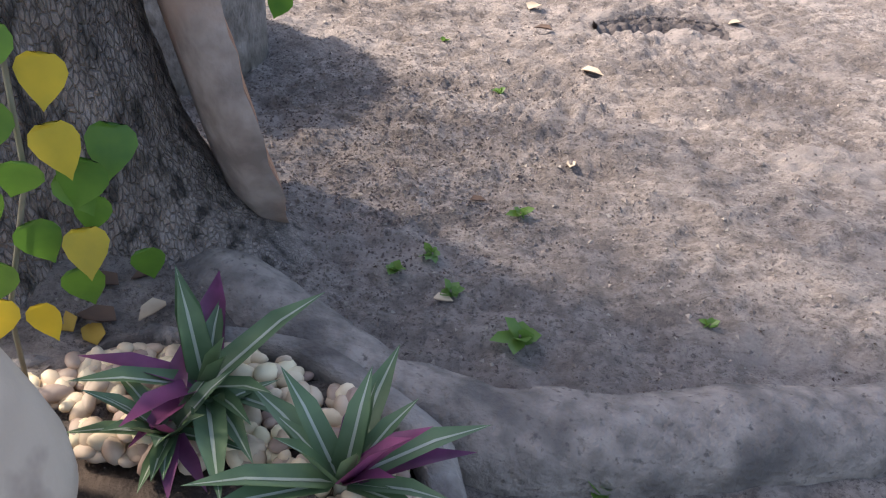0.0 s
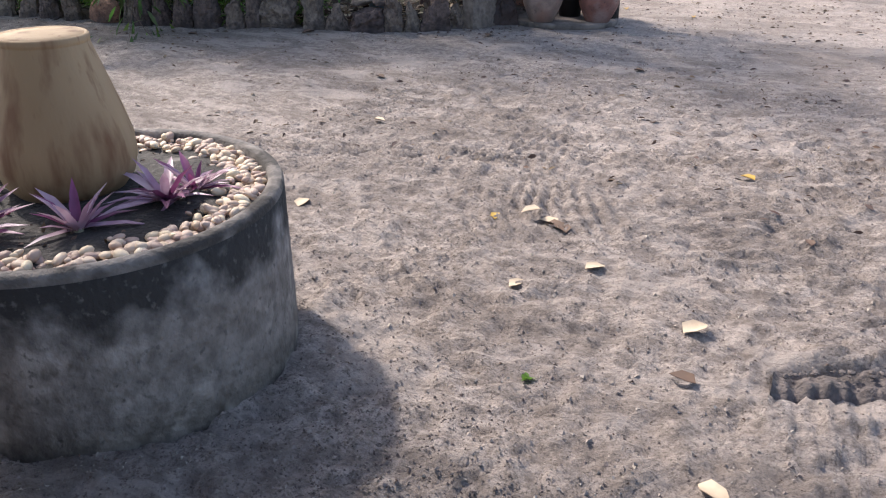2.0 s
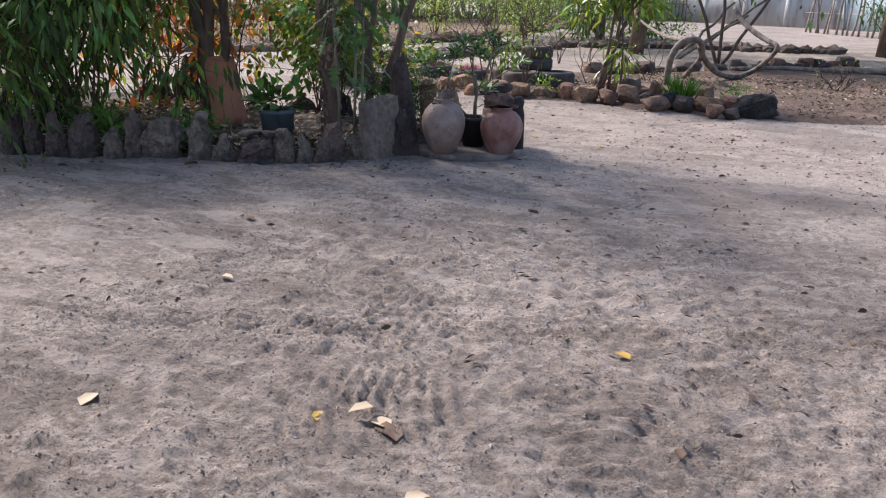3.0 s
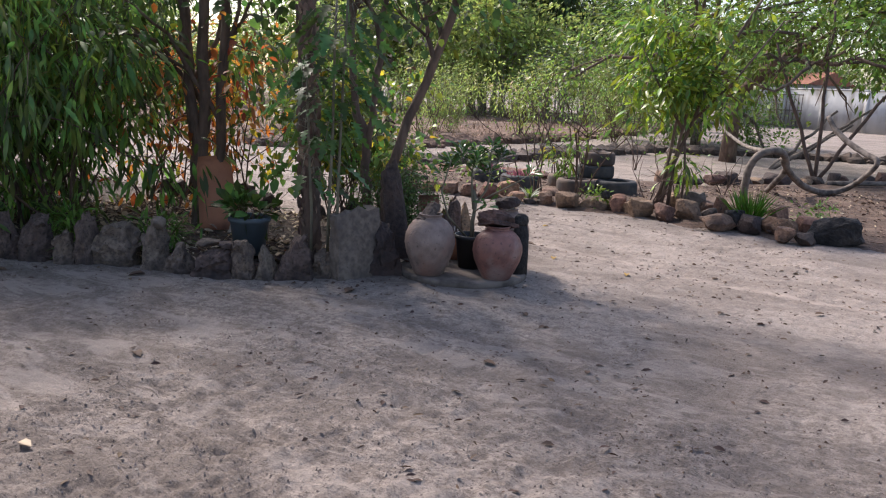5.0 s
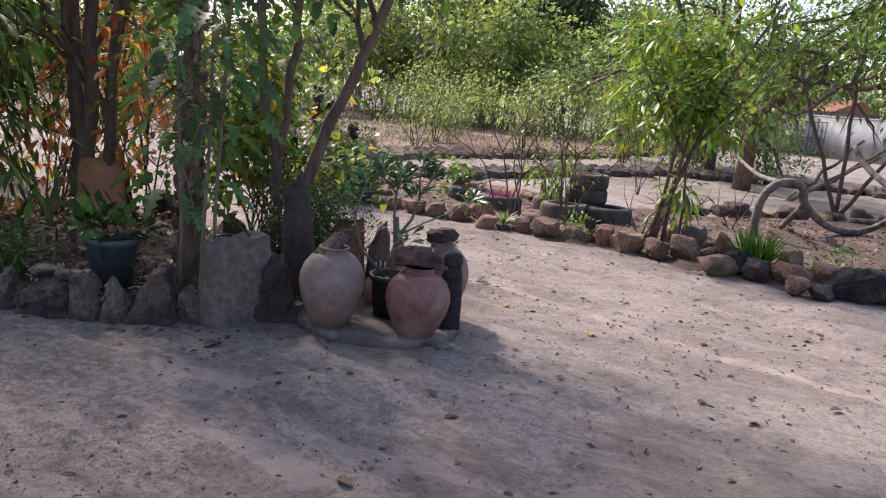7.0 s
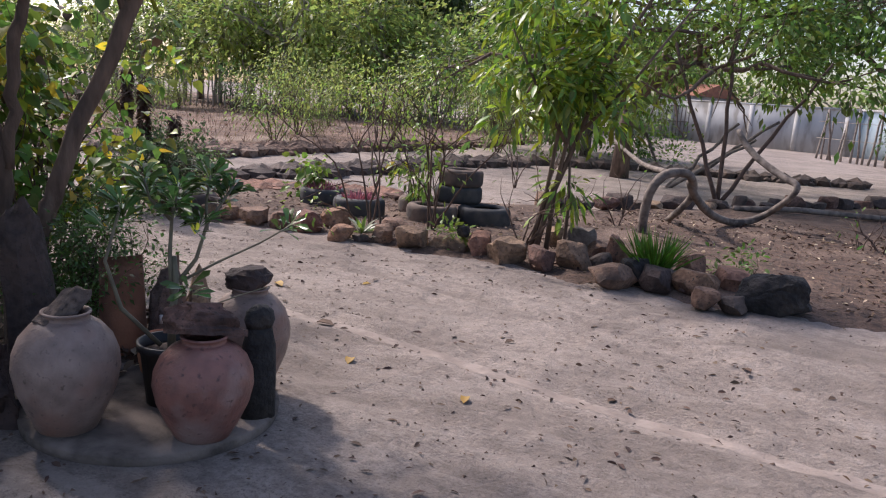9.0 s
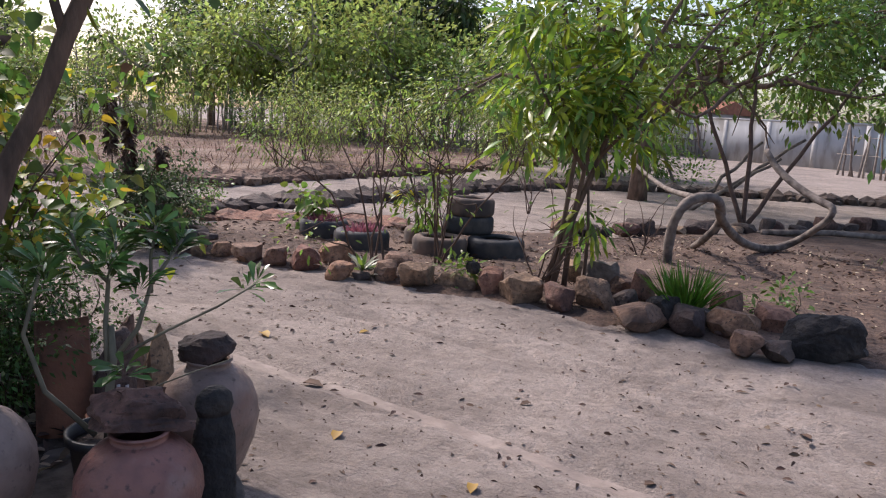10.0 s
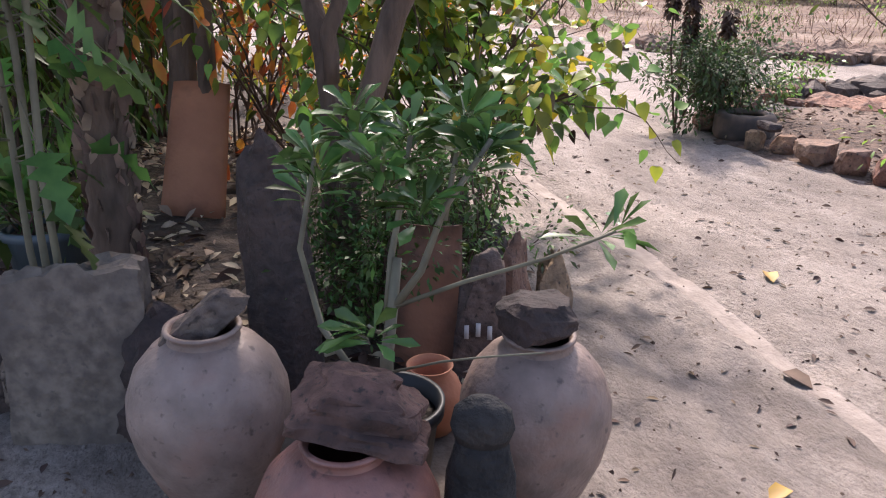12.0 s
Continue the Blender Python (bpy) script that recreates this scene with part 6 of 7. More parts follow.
def seed_spikes():
    """Tall stems that carry dense dark dry seed heads."""
    rng = np.random.RandomState(91)
    t = thing("seed_spike_plant", (-6.25, 13.75, 0), "tall stems with dark brown dried seed heads", "plant")
    for x, y, top, long in ((0.0, 0.0, 1.6, 0.55), (0.16, 0.1, 1.42, 0.6), (0.42, 0.3, 1.12, 0.22)):
        b = Build()
        b.tube([(0.1, 0.1, -0.03), (x * 0.6 + 0.03, y * 0.6, top * 0.5), (x, y, top)], [0.012, 0.01, 0.006], 6)
        part("stem", b, TWIG, t)
        n = int(420 * long)
        z, a = rng.uniform(top - long, top, n), rng.uniform(0, 6.283, n)
        b = Build()
        b.leaves(np.c_[x + 0.02 * np.cos(a), y + 0.02 * np.sin(a), z], np.c_[np.cos(a), np.sin(a), rng.normal(-0.2, 0.5, n)], 0.075, 0.04, 0.4, 0.4, "round", rng)
        part("seed_head", b, LEAF_BROWN, t, "dark brown dry seed head")


seed_spikes()
bushy("round_bush", (0.35, 15.2, 0.0), "small green sprig on the bed", "plant", 561, 4, 0.45, 0.6, "all", 5, LEAF_MID, 0.08, 0.03, 0.2, radius=0.006, depth=1, clump=0.05)
for i, (x, y) in enumerate(((-7.1, 16.2), (-6.9, 15.1), (-8.0, 17.2))):
    bushy("low_sapling", (x, y, 0), "low sapling on the reddish earth", "plant", 565 + i, 3, 0.6, 0.5, "all", 6, LEAF_MID, 0.07, 0.035, 0.3, radius=0.006, depth=1, clump=0.06)

# ---- distance ----


def big_tree(name, loc, label, seed, height, radius, crown_r, mat, leaf, per, start=0.35, squash=0.75, bark=BARK_PALE, depth=3, light=None, group="", clump=0.55, low=0.0):
    rng = np.random.RandomState(seed)
    t = thing(name, loc, label, "tree", group)
    b = Build()
    h0 = height * start
    b.tube([(0, 0, -0.1), (0.1 * radius, 0, h0 * 0.5), (0.05, 0.05, h0)], [radius, radius * 0.8, radius * 0.7], 10)
    limbs, tips = [], []
    for k in range(6):
        a = k * 1.05 + rng.uniform(0, 0.6)
        l2, t2 = grow(rng, (0.05, 0.05, h0 * rng.uniform(0.85, 1.0)), (math.cos(a) * squash, math.sin(a) * squash, rng.uniform(0.35, 1.2) + (0.45 if low else 0)), crown_r * 0.62, radius * 0.5, depth, 0.6, 0.0, (2, 3), 0.66)
        limbs, tips = limbs + l2, tips + t2
    add_limbs(b, limbs, 6)
    part("trunk", b, bark, t)
    tips = [q for q in tips if q[0][2] > low]
    g = Build()
    clump_leaves(g, rng, tips, per, clump, leaf, leaf * 0.5, 0.2, 0.3, "far")
    part("crown", g, mat, t)
    # Second leaf tone at every third tip: sun and shade told by colour.
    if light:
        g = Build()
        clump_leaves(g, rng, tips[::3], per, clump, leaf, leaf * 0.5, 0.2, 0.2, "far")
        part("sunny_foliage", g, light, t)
    return t


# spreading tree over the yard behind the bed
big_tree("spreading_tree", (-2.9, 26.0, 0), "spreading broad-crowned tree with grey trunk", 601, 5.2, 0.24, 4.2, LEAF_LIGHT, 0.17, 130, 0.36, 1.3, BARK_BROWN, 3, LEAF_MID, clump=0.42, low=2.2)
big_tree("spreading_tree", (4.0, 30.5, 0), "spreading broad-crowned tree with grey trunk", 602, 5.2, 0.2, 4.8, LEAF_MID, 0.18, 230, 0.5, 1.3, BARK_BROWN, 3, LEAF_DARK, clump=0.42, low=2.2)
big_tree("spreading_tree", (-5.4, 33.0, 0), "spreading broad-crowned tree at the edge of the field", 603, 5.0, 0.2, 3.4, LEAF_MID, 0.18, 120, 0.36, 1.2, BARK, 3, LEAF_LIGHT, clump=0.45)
WOOD = [
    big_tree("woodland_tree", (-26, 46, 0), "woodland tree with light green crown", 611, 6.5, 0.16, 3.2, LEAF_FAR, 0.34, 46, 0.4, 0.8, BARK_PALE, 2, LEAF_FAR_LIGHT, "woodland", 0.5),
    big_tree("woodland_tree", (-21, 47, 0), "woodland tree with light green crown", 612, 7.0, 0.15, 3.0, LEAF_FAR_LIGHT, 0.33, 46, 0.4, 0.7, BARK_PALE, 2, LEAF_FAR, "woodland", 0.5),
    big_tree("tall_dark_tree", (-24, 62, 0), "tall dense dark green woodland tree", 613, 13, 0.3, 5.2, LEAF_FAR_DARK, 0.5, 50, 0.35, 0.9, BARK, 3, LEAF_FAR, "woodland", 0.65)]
SCREEN = big_tree("woodland_tree", (0, -40, 0), "woodland tree with light green crown", 614, 6.5, 0.16, 3.2, LEAF_FAR, 0.6, 12, 0.4, 0.8, BARK_PALE, 2, None, "woodland", 0.6)
rw = random.Random(61)
for i in range(38):
    u = i / 37
    ang = radians(-92 + 88 * u)
    r = rw.uniform(42, 60) if u < 0.85 else rw.uniform(58, 70)
    x, y = -1 + r * math.sin(ang), 6 + r * math.cos(ang)
    k = rw.choice((0, 0, 1, 1))
    s = rw.uniform(0.85, 1.35) * (0.78 if u < 0.62 else 1.0)
    o = copy_thing(WOOD[k], pose(x, y, 0, 0, 0, rw.uniform(0, 360)))
    o.scale = (s, s, s * rw.uniform(0.85, 1.2))
for x, y, s in ((-25.5, 54, 1.15), (-38, 52, 0.9), (-31, 64, 1.05), (-17, 66, 0.95), (-46, 38, 0.8), (-12, 72, 0.8), (-55, 26, 0.9)):
    o = copy_thing(WOOD[2], pose(x, y, 0, 0, 0, x * 7))
    o.scale = (s, s, s)
for i in range(16):
    x = -8 + i * 4.2
    o = copy_thing(SCREEN, pose(x, 76 + 5 * math.sin(i * 2), 0, 0, 0, i * 77))
    o.scale = (1.15, 1.15, 1.0)
# far screen of woods all round, behind and beside the walk as well
for i in range(26):
    a = radians(20 + 245 * i / 25)
    o = copy_thing(SCREEN, pose(48 * math.sin(a), 8 + 48 * math.cos(a), 0, 0, 0, i * 50))
    o.scale = (1.3, 1.3, 1.2)

# field shrubs
protos = []
for i in range(15):
    u = rw.random()
    x, y = -10.5 - 26 * rw.random() ** 1.1, 0
    y = rw.uniform(20, 44) if x < -11 else rw.uniform(24, 44)
    if i < 3:
        bushy("field_shrub", (x, y, 0.05), "airy light green shrub in the dry field", "shrub", 640 + i, 6, 2.4, 0.5, "all", 10, (LEAF_FAR, LEAF_FAR_LIGHT, LEAF_DARK)[i], 0.12, 0.05, 0.3, shape="far", radius=0.02, depth=2, group="field shrubs", clump=0.2)
        protos.append([o for o in bpy.data.objects if o.name.startswith("field_shrub")][-1])
        proto = protos[0]
    else:
        o = copy_thing(proto, pose(x, y, 0.05, 0, 0, i * 47))
        q = rw.uniform(0.35, 0.8)
        o.scale = (q, q, q)
for i, (x, y, q) in enumerate(((-7.6, 30.5, 0.9), (-8.4, 33, 1.1), (-6.6, 36, 1.2), (-9.0, 37, 1.3), (-10.2, 28, 1.0), (-7.4, 41, 1.4), (-11.5, 24, 0.8), (-12.8, 27, 1.0))):
    o = copy_thing(protos[i % 3], pose(x, y, 0.05, 0, 0, i * 61))
    o.scale = (q, q, q * 1.15)


for i in range(16):
    u = i / 15
    x, y = (-42 + 36 * u, 32.5 + 10 * u if u < 0.5 else 26.5 + 22 * u)
    q = 0.75 + 0.5 * abs(math.sin(i * 2.7))
    o = copy_thing(protos[i % 3], pose(x, y - 1.5, 0.0, 0, 0, i * 83))
    o.scale = (q * 1.2, q * 1.2, q)


def pale_saplings():
    """Thin pale stems standing close along the edge of the woods."""
    rng = np.random.RandomState(72)
    shapes = []
    for k in range(5):
        b = Build()
        q = np.linspace((0, 0, -0.1), (rng.normal(0, 0.35), rng.normal(0, 0.35), rng.uniform(3.0, 5.0)), 7)
        q[1:-1] += rng.normal(0, 0.05, (5, 3))
        b.tube(q, np.linspace(0.07, 0.03, 7), 6)
        for _ in range(3):
            p = q[rng.randint(3, 6)]
            b.tube([p, p + rng.normal(0, 0.3, 3) + np.array([0, 0, 0.5]), p + rng.normal(0, 0.4, 3) + np.array([0, 0, 1.0])], [0.03, 0.02, 0.01], 5)
        shapes.append(b.mesh("pale_sapling", BARK_PALE))
    for i in range(70):
        u = rng.uniform(0, 1)
        x, y = (-44 + 20 * u, 35 + 9 * u) if i % 2 else (-24 + 14.5 * u, 43.5 + 11 * u)
        o = tagged(new("pale_sapling", shapes[rng.randint(5)]), "thin pale bare sapling at the edge of the woods", "sapling", "pale saplings")
        o.matrix_basis = pose(x + rng.normal(0, 0.5), y + rng.uniform(-0.5, 5), 0, 0, 0, rng.uniform(0, 360))


pale_saplings()


def straw_field():
    rng = np.random.RandomState(71)
    b = Build()
    n = 15000
    x, y = rng.uniform(-42, -9.4, n), 18.5 + 30 * rng.uniform(0, 1, n) ** 1.3
    m = inside(x, y, FIELD_EDGE)
    x, y = x[m], y[m]
    n = len(x)
    a, el = rng.uniform(0, 6.283, n), rng.uniform(0.3, 1.4, n)
    b.leaves(np.c_[x, y, 0.04 + 0 * x], np.c_[np.cos(a) * np.cos(el), np.sin(a) * np.cos(el), np.sin(el)], rng.uniform(0.12, 0.55, n), 0.022, 0.2, 0.2, "far", rng)
    tagged(new("dry_grass", b.mesh("dry_grass", STRAW)), "dry reddish straw and dead weeds on the field", "grass", kind="stuff")


straw_field()


def stake_fence(name, line, step, h, r, label, seed, lean=0.08):
    t = thing(name, (0, 0, 0), label, "fence")
    rng = np.random.RandomState(seed)
    (x1, y1), (x2, y2) = line
    n = int(math.hypot(x2 - x1, y2 - y1) / step)
    shapes = []
    for k in range(6):
        b = Build()
        q = np.linspace((0, 0, -0.1), (rng.normal(0, lean), rng.normal(0, lean), h * rng.uniform(0.8, 1.15)), 5)
        q[1:-1] += rng.normal(0, 0.03, (3, 3))
        b.tube(q, np.linspace(r, r * 0.7, 5), 6)
        shapes.append(b.mesh("stake", DRY_WOOD))
    for i in range(n + 1):
        u = i / n
        o = new("stake", shapes[rng.randint(6)])
        o.parent = t
        o.location = (x1 + (x2 - x1) * u + rng.normal(0, step * 0.2), y1 + (y2 - y1) * u, 0)
        o.rotation_euler[2] = rng.uniform(0, 6.283)
    for zz in (0.45, 0.8):
        b = Build()
        b.tube([(x1, y1, h * zz), ((x1 + x2) / 2, (y1 + y2) / 2, h * zz), (x2, y2, h * zz)], 0.012, 5)
        part("rail", b, DRY_WOOD, t)


stake_fence("stake_fence", ((-46, 33), (-24, 42.5)), 0.30, 1.5, 0.05, "fence of pale rough sticks along the woods", 81)
stake_fence("stake_fence", ((-24, 42.5), (-9.5, 54)), 0.30, 1.6, 0.055, "fence of pale rough sticks along the woods", 82)
stake_fence("yard_fence", ((2.2, 50), (9, 40)), 0.42, 2.3, 0.06, "tall fence of rough leaning wooden stakes", 83, 0.22)


def farm_wall():
    t = thing("boundary_wall", (0, 0, 0), "long whitewashed boundary wall with a pale blue stretch", "wall")
    for nm, a, c, mat in (("white_wall", (-9.2, 64.5), (4.5, 57.0), PLASTER), ("blue_wall", (4.55, 56.97), (18, 49.5), PLASTER_BLUE)):
        b = Build()
        L = math.hypot(c[0] - a[0], c[1] - a[1])
        ang = math.atan2(c[1] - a[1], c[0] - a[0])
        b.box(((a[0] + c[0]) / 2, (a[1] + c[1]) / 2, 1.25), (L, 0.25, 2.7), ang)
        part(nm, b, mat, t)
        b = Build()
        b.box(((a[0] + c[0]) / 2, (a[1] + c[1]) / 2, 2.65), (L, 0.36, 0.12), ang)
        part("coping", b, PLASTER, t)
        for q in range(int(L / 3.0) + 1):
            b = Build()
            u = min(1.0, (0.1 + 3.0 * q) / L)
            b.box((a[0] + (c[0] - a[0]) * u + 0.15 * math.sin(ang), a[1] + (c[1] - a[1]) * u - 0.15 * math.cos(ang), 1.25), (0.3, 0.12, 2.66), ang)
            part("pier", b, mat, t)
    g = thing("yard_gate", (-6.3, 62.72, 0), "grey lattice gate in the wall", "gate", rz=-28.7)
    for k in range(9):
        b = Build()
        b.tube([(-1.2 + 0.3 * k, -0.05, 0.1), (-1.2 + 0.3 * k, -0.05, 2.3)], 0.03, 6)
        part("bar", b, DRIFTWOOD, g)
    for z in (0.15, 1.2, 2.25):
        b = Build()
        b.tube([(-1.3, -0.1, z), (1.3, -0.1, z)], 0.035, 6)
        part("crossbar", b, DRIFTWOOD, g)
    h = thing("farm_house", (-7.0, 67, 0), "small house with red tiled roof behind the wall", "house", rz=-32)
    b = Build()
    b.box((0, 0, 1.5), (7, 4.5, 3.0))
    part("house_wall", b, PLASTER, h)
    b = Build()
    b.add([(-3.8, -2.6, 3.0), (3.8, -2.6, 3.0), (3.8, 2.6, 3.0), (-3.8, 2.6, 3.0), (-3.8, 0, 3.9), (3.8, 0, 3.9)], [(0, 1, 5, 4), (2, 3, 4, 5), (0, 4, 3), (1, 2, 5), (0, 3, 2, 1)])
    part("roof", b, ROOF_TILE, h, smooth=False)


farm_wall()

bushy("yard_sapling", (5.6, 43.5, 0), "dark green slim sapling by the stake fence", "tree", 571, 5, 2.4, 0.35, "all", 14, LEAF_DARK, 0.2, 0.05, 0.9, radius=0.03, depth=1, clump=0.16)
bushy("thin_shrub", (2.0, 18.4, 0), "thin nearly bare reddish-stemmed shrub", "shrub", 572, 5, 0.7, 0.5, "tips", 2, LEAF_MID, 0.09, 0.03, 0.3, radius=0.02, depth=1, group="thin shrubs", clump=0.06)

# ---- litter and small things ----


def lying_leaf(x, y, size, mat, label, seed):
    rng = np.random.RandomState(seed)
    b = Build()
    a = rng.uniform(0, 6.283)
    b.leaves(np.array([(0, 0, 0.006)]), np.array([(math.cos(a), math.sin(a), 0.12)]), size, size * 0.55, 0.15, 0.45, "round", None)
    v = b.v[0]
    b.add(v - np.array([0, 0, 0.0025]), [f[::-1] for f in b.f])
    return single("fallen_leaf", b, mat, (x, y, float(relief(np.array(x), np.array(y))) + 0.004), label, "leaf", "fallen leaves")


PALE_SPOTS = [(-0.33, 3.96, 0.09), (-0.10, 4.2, 0.09), (0.34, 3.89, 0.12), (0.51, 3.16, 0.1), (-1.5, 4.22, 0.11), (-0.45, 4.66, 0.1), (-0.34, 4.6, 0.11), (0.36, 2.24, 0.05), (-1.9, 5.6, 0.08), (1.9, 4.9, 0.09), (1.45, 5.6, 0.09), (1.42, 3.98, 0.08), (-0.62, 1.40, 0.075), (-0.04, 1.56, 0.05)]
for i, (x, y, s) in enumerate(PALE_SPOTS):
    lying_leaf(x, y, s, LEAF_PALE, "pale dry curled leaf on the sand", 700 + i)
for i, (x, y, s) in enumerate(((-0.62, 4.52, 0.08), (0.40, 5.52, 0.09), (-3.0, 12.1, 0.13), (-1.6, 10.9, 0.1), (-0.8, 10.75, 0.09), (-2.4, 12.6, 0.09), (-0.78, 1.30, 0.09), (-0.72, 1.27, 0.08))):
    lying_leaf(x, y, s, LEAF_OCHRE, "ochre yellow fallen leaf on the sand", 730 + i)
for i, (x, y, s) in enumerate(((-0.40, 4.58, 0.13), (-0.28, 4.52, 0.1), (-2.19, 11.44, 0.14), (0.7, 4.81, 0.07), (-0.75, 8.75, 0.07), (-1.0, 8.9, 0.08), (-0.77, 7.84, 0.09), (-2.51, 6.67, 0.1), (-0.17, 8.04, 0.06), (0.43, 3.6, 0.09), (-0.12, 11.2, 0.07), (-2.35, 8.5, 0.14), (-3.9, 7.85, 0.14), (-4.9, 7.2, 0.1), (-0.73, 1.43, 0.08), (-0.70, 1.33, 0.09), (-0.66, 1.48, 0.06), (0.05, 2.05, 0.05), (0.9, 10.4, 0.08), (0.2, 9.9, 0.07), (-0.9, 11.9, 0.08), (0.6, 12.2, 0.08))):
    lying_leaf(x, y, s, LEAF_BROWN, "dark brown curled dead leaf on the sand", 750 + i)


def litter(name, n, xr, yr, poly, size, mat, seed, label, lift=0.004, outside=False, flat=0.12):
    rng = np.random.RandomState(seed)
    x, y = rng.uniform(*xr, n), rng.uniform(*yr, n)
    m = inside(x, y, poly)
    if outside:
        m = ~m & ~inside(x, y, LEFT_BED)
    x, y = x[m], y[m]
    keep = lattice(x * 0.8, y * 0.8, seed) + rng.uniform(-0.3, 0.3, len(x)) > -0.1
    x, y = x[keep], y[keep]
    n = len(x)
    a = rng.uniform(0, 6.283, n)
    s = size * rng.uniform(0.4, 1.3, n)
    b = Build()
    b.leaves(np.c_[x, y, relief(x, y) + lift], np.c_[np.cos(a), np.sin(a), rng.normal(0.1, flat, n)], s, s * rng.uniform(0.22, 0.5, n), 0.1, 0.4, "lance", rng)
    return tagged(new(name, b.mesh(name, mat)), label, "leaf litter", kind="stuff")


litter("leaf_litter", 5200, (-9, 4.5), (5.0, 14.2), RIGHT_BED, 0.052, LEAF_BROWN, 91, "small dark dead leaves scattered over the sand", outside=True)
litter("bed_litter", 6500, (-11, -2.2), (7.2, 11.2), LEFT_BED, 0.11, LEAF_BROWN, 92, "thick brown leaf litter in the bed", 0.075, flat=0.35)
litter("bed_litter_pale", 2600, (-7, -2.2), (7.6, 11.0), LEFT_BED, 0.10, LEAF_PALE, 93, "pale dry leaves and twigs in the bed", 0.085, flat=0.35)
litter("soil_litter", 8000, (-7, 6), (14, 20), RIGHT_BED, 0.075, LEAF_BROWN, 94, "dead leaves and chips on the brown soil", 0.065, flat=0.35)
litter("soil_litter_pale", 2600, (-7, 6), (14, 20), RIGHT_BED, 0.06, LEAF_PALE, 104, "pale dry chips on the brown soil", 0.065, flat=0.35)
clod_row("soil_clods", [(-4.5, 15.0), (-1.0, 15.6), (1.5, 15.0), (3.2, 15.8), (1.0, 16.8), (-1.5, 17.2), (3.5, 18.5)], 0.05, 420, SOIL, 105, "small dark clods on the bare soil")


def crumbs(name, n, xr, yr, size, mat, seed, label, heap=False):
    """Grains and small clods on the sand, joined."""
    rng = np.random.RandomState(seed)
    base = np.array([(1, 0, 0), (-0.5, 0.87, 0), (-0.5, -0.87, 0), (0, 0, 0.9)])
    x, y = (rng.normal(*xr, n), rng.normal(*yr, n)) if heap else (rng.uniform(*xr, n), rng.uniform(*yr, n))
    z = relief(x, y)
    s, a = size * rng.uniform(0.3, 1.2, n) ** 1.5, rng.uniform(0, 6.283, n)
    jit = base[None] + rng.normal(0, 0.25, (n, 4, 3))
    v = np.stack([(jit[..., 0] * np.cos(a)[:, None] - jit[..., 1] * np.sin(a)[:, None]) * s[:, None] + x[:, None], (jit[..., 0] * np.sin(a)[:, None] + jit[..., 1] * np.cos(a)[:, None]) * s[:, None] + y[:, None], np.clip(jit[..., 2], -0.2, 1.2) * s[:, None] + z[:, None]], -1)
    b = Build()
    b.v.append(v.reshape(-1, 3))
    b.f = [tuple(4 * i + k for k in f) for i in range(n) for f in ((0, 1, 3), (1, 2, 3), (2, 0, 3))]
    b.n = 4 * n
    return tagged(new(name, b.mesh(name, mat, False)), label, "grit", kind="stuff")


def strip(name, mat, xs, centre, offs, lift, label):
    """A thin band of another tone that follows the ground."""
    v, m = [], len(offs)
    for x in xs:
        for o in offs:
            y = centre(x) + o + 0.03 * float(lattice(np.array(x * 4.0), np.array(o * 9.0 + 3), 17))
            edge = -0.01 if o in (offs[0], offs[-1]) else lift
            v.append((x, y, float(relief(np.array(x), np.array(y))) + edge))
    b = Build()
    b.add(v, [(i * m + j, (i + 1) * m + j, (i + 1) * m + j + 1, i * m + j + 1) for i in range(len(xs) - 1) for j in range(m - 1)])
    return tagged(new(name, b.mesh(name, mat)), label, "ground", kind="structure")


# Dark tone for the scraped hollow: its soft shade put into the colour.
HOLLOW_SHADE = material("hollow_shade_tone", (0.12, 0.097, 0.09), (0.065, 0.053, 0.05), 18.0, 0.95, 1.0, 45.0, dist=0.02)
PACKED = material("packed_pale_sand", (0.32, 0.264, 0.233), (0.215, 0.174, 0.152), 9.0, 0.97, 0.5, 60.0, c3=(0.2, 0.16, 0.14), scale3=2.0, edge3=(0.5, 0.7), dist=0.015)
strip("dark_hollow", HOLLOW_SHADE, np.linspace(0.64, 1.3, 150), lambda x: 3.745 + 0.19 * math.sin(min(math.pi, (x - 0.63) * 3.6)), (-0.12, -0.085, -0.05, -0.02, 0.0, 0.012, 0.03), 0.035, "dark strip in the scraped hollow, its shade put into colour")
strip("wheel_track", PACKED, np.linspace(-9, 3.4, 260), lambda x: 12.4 - 0.148 * (x + 9) - 0.12 * math.sin(x * 0.7), (-0.07, -0.045, -0.015, 0.015, 0.045, 0.07), 0.004, "pale packed wheel track along the drive")


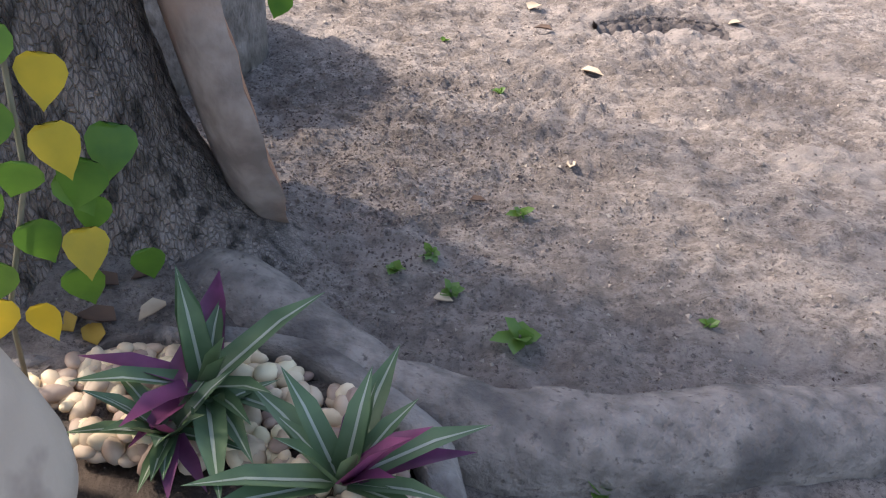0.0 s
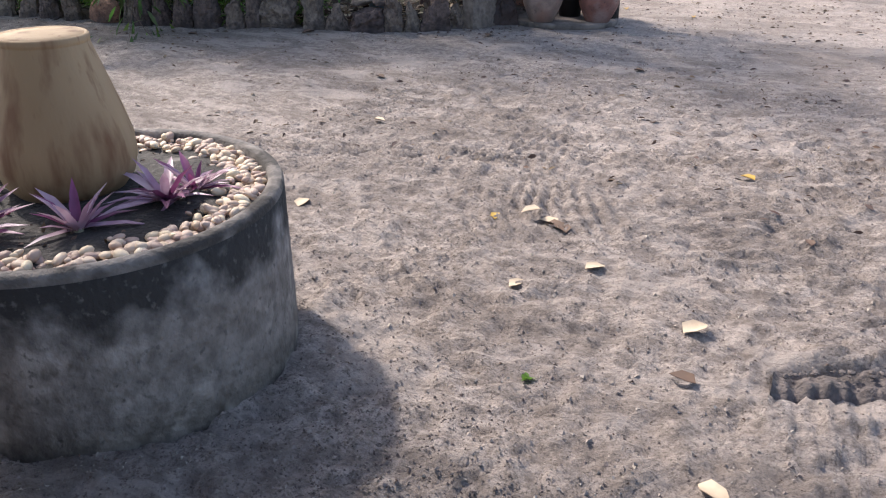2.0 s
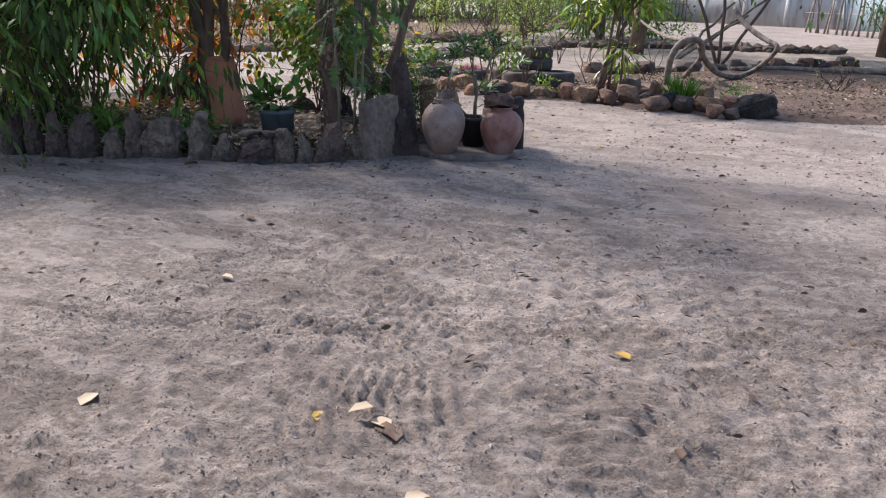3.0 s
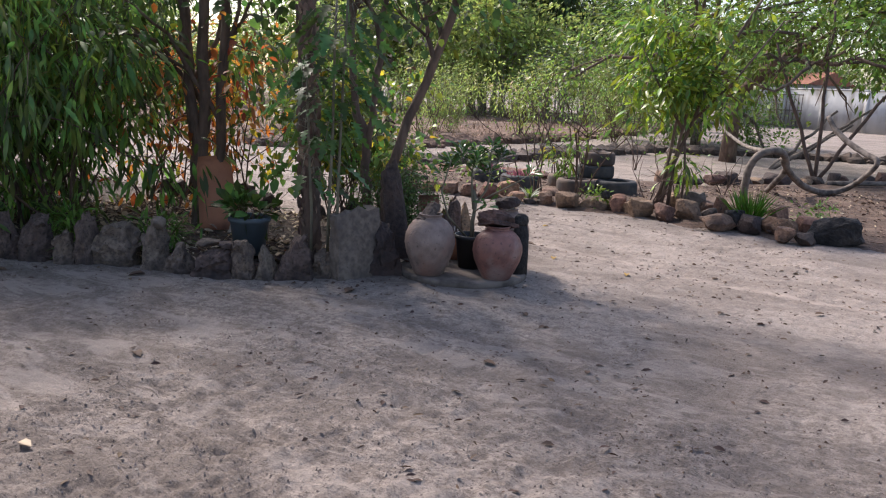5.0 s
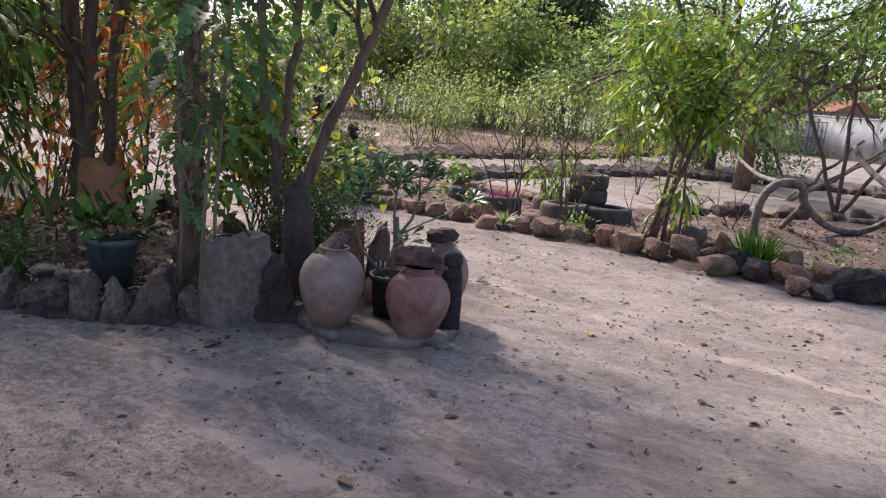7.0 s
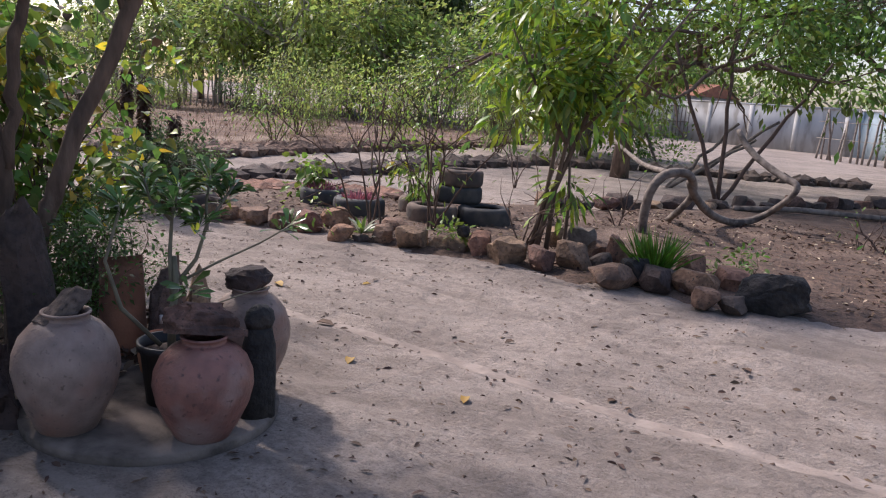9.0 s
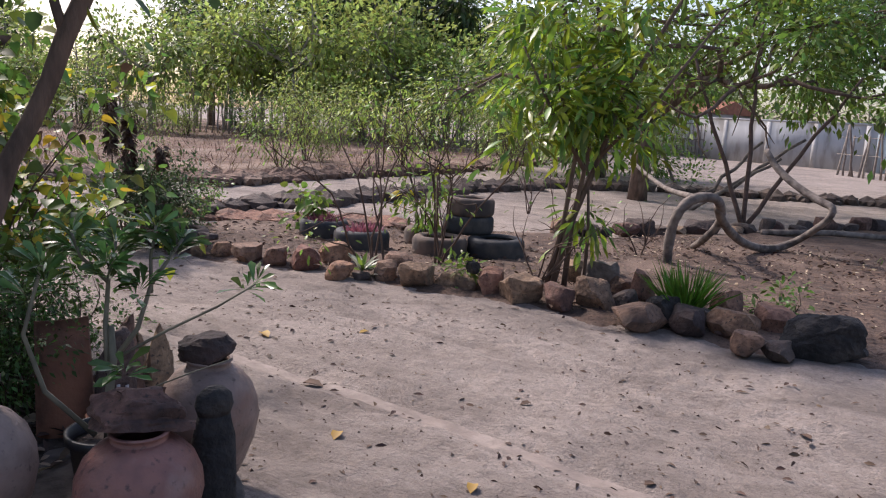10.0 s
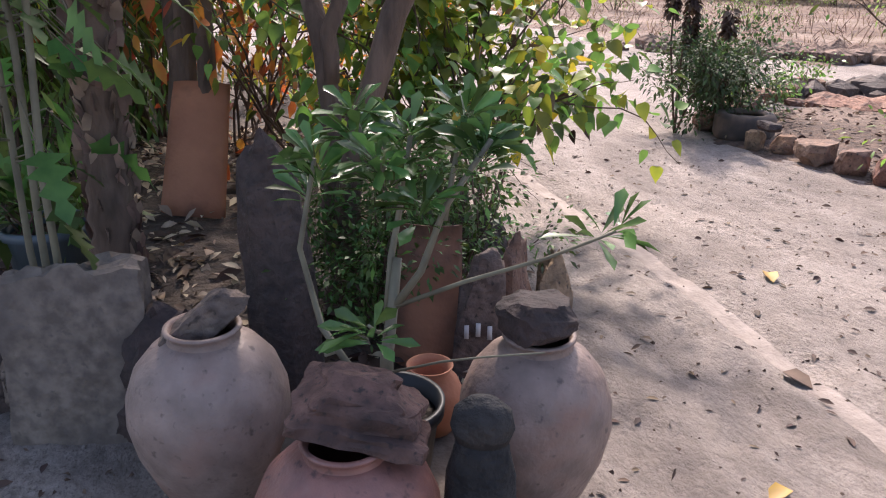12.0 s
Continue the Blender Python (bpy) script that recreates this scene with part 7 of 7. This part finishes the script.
# Added dark clods that roughen the painted shade of the hollow.
clod_row("dark_clods", [(0.66 + 0.062 * i, 3.73 + 0.19 * math.sin((0.03 + 0.062 * i) * 3.6)) for i in range(11)], 0.012, 80, HOLLOW_SHADE, 99, "clods added along the scraped hollow, shade put into their colour", 0.8)
CLOD = material("sand_clod", (0.31, 0.256, 0.225), (0.19, 0.154, 0.135), 30.0, 0.97, 0.0, vary=0.4, islands=True)
CRUMB = material("earth_crumb", (0.20, 0.158, 0.137), (0.11, 0.085, 0.073), 30.0, 0.95, 0.0, vary=0.4, islands=True)
crumbs("sand_grit", 26000, (-2.4, 2.9), (1.3, 7.6), 0.0068, CLOD, 95, "small clods of sand on the yard")
crumbs("drive_grit", 3200, (-6.5, 4.5), (6.8, 13.6), 0.010, SOIL, 106, "dark crumbs of earth and bark on the drive")
crumbs("dark_grit", 2600, (-2.5, 2.8), (1.3, 4.6), 0.0045, SOIL, 96, "dark crumbs of earth and bark on the sand")
# Crumbs heaped this dense and dark also paint in the planter's shade.
crumbs("bark_crumbs", 15000, (-0.35, 0.46), (2.35, 0.46), 0.0052, CRUMB, 97, "dense dark crumbs of earth and bark that also deepen the planter's shade", True)
crumbs("bark_crumbs", 2500, (-0.25, 0.35), (1.6, 0.3), 0.005, CRUMB, 98, "dark crumbs of earth and bark by the old tree", True)


def weed(x, y, s, seed):
    rng = np.random.RandomState(seed)
    t = thing("weed_seedling", (x, y, float(relief(np.array(x), np.array(y)))), "tiny green weed seedling in the sand", "weed", "weeds")
    b = Build()
    b.tube([(0, 0, -0.02), (0, 0, 0.0), (0, 0, 0.02 * s)], 0.003, 5)
    part("stem", b, GREEN_STEM, t)
    for k in range(8):
        a, el = k * 2.4 + rng.uniform(0, 0.6), rng.uniform(0.1, 1.0)
        b = Build()
        b.leaves(np.array([(0, 0, 0.01 * s)]), np.array([(math.cos(a) * math.cos(el), math.sin(a) * math.cos(el), math.sin(el))]), 0.07 * s * rng.uniform(0.5, 1.1), 0.036 * s, 0.2, 0.25, "round", rng)
        part("leaf", b, LEAF_MID, t)


for i, (x, y, s) in enumerate(((0.16, 1.43, 1.1), (0.0, 1.58, 0.7), (0.19, 1.95, 0.7), (0.16, 2.85, 0.6), (0.32, 1.12, 1.1), (0.63, 1.55, 0.5), (-0.14, 1.64, 0.7), (-0.06, 3.43, 0.5), (-0.05, 1.72, 0.6))):
    weed(x, y, s, 800 + i)
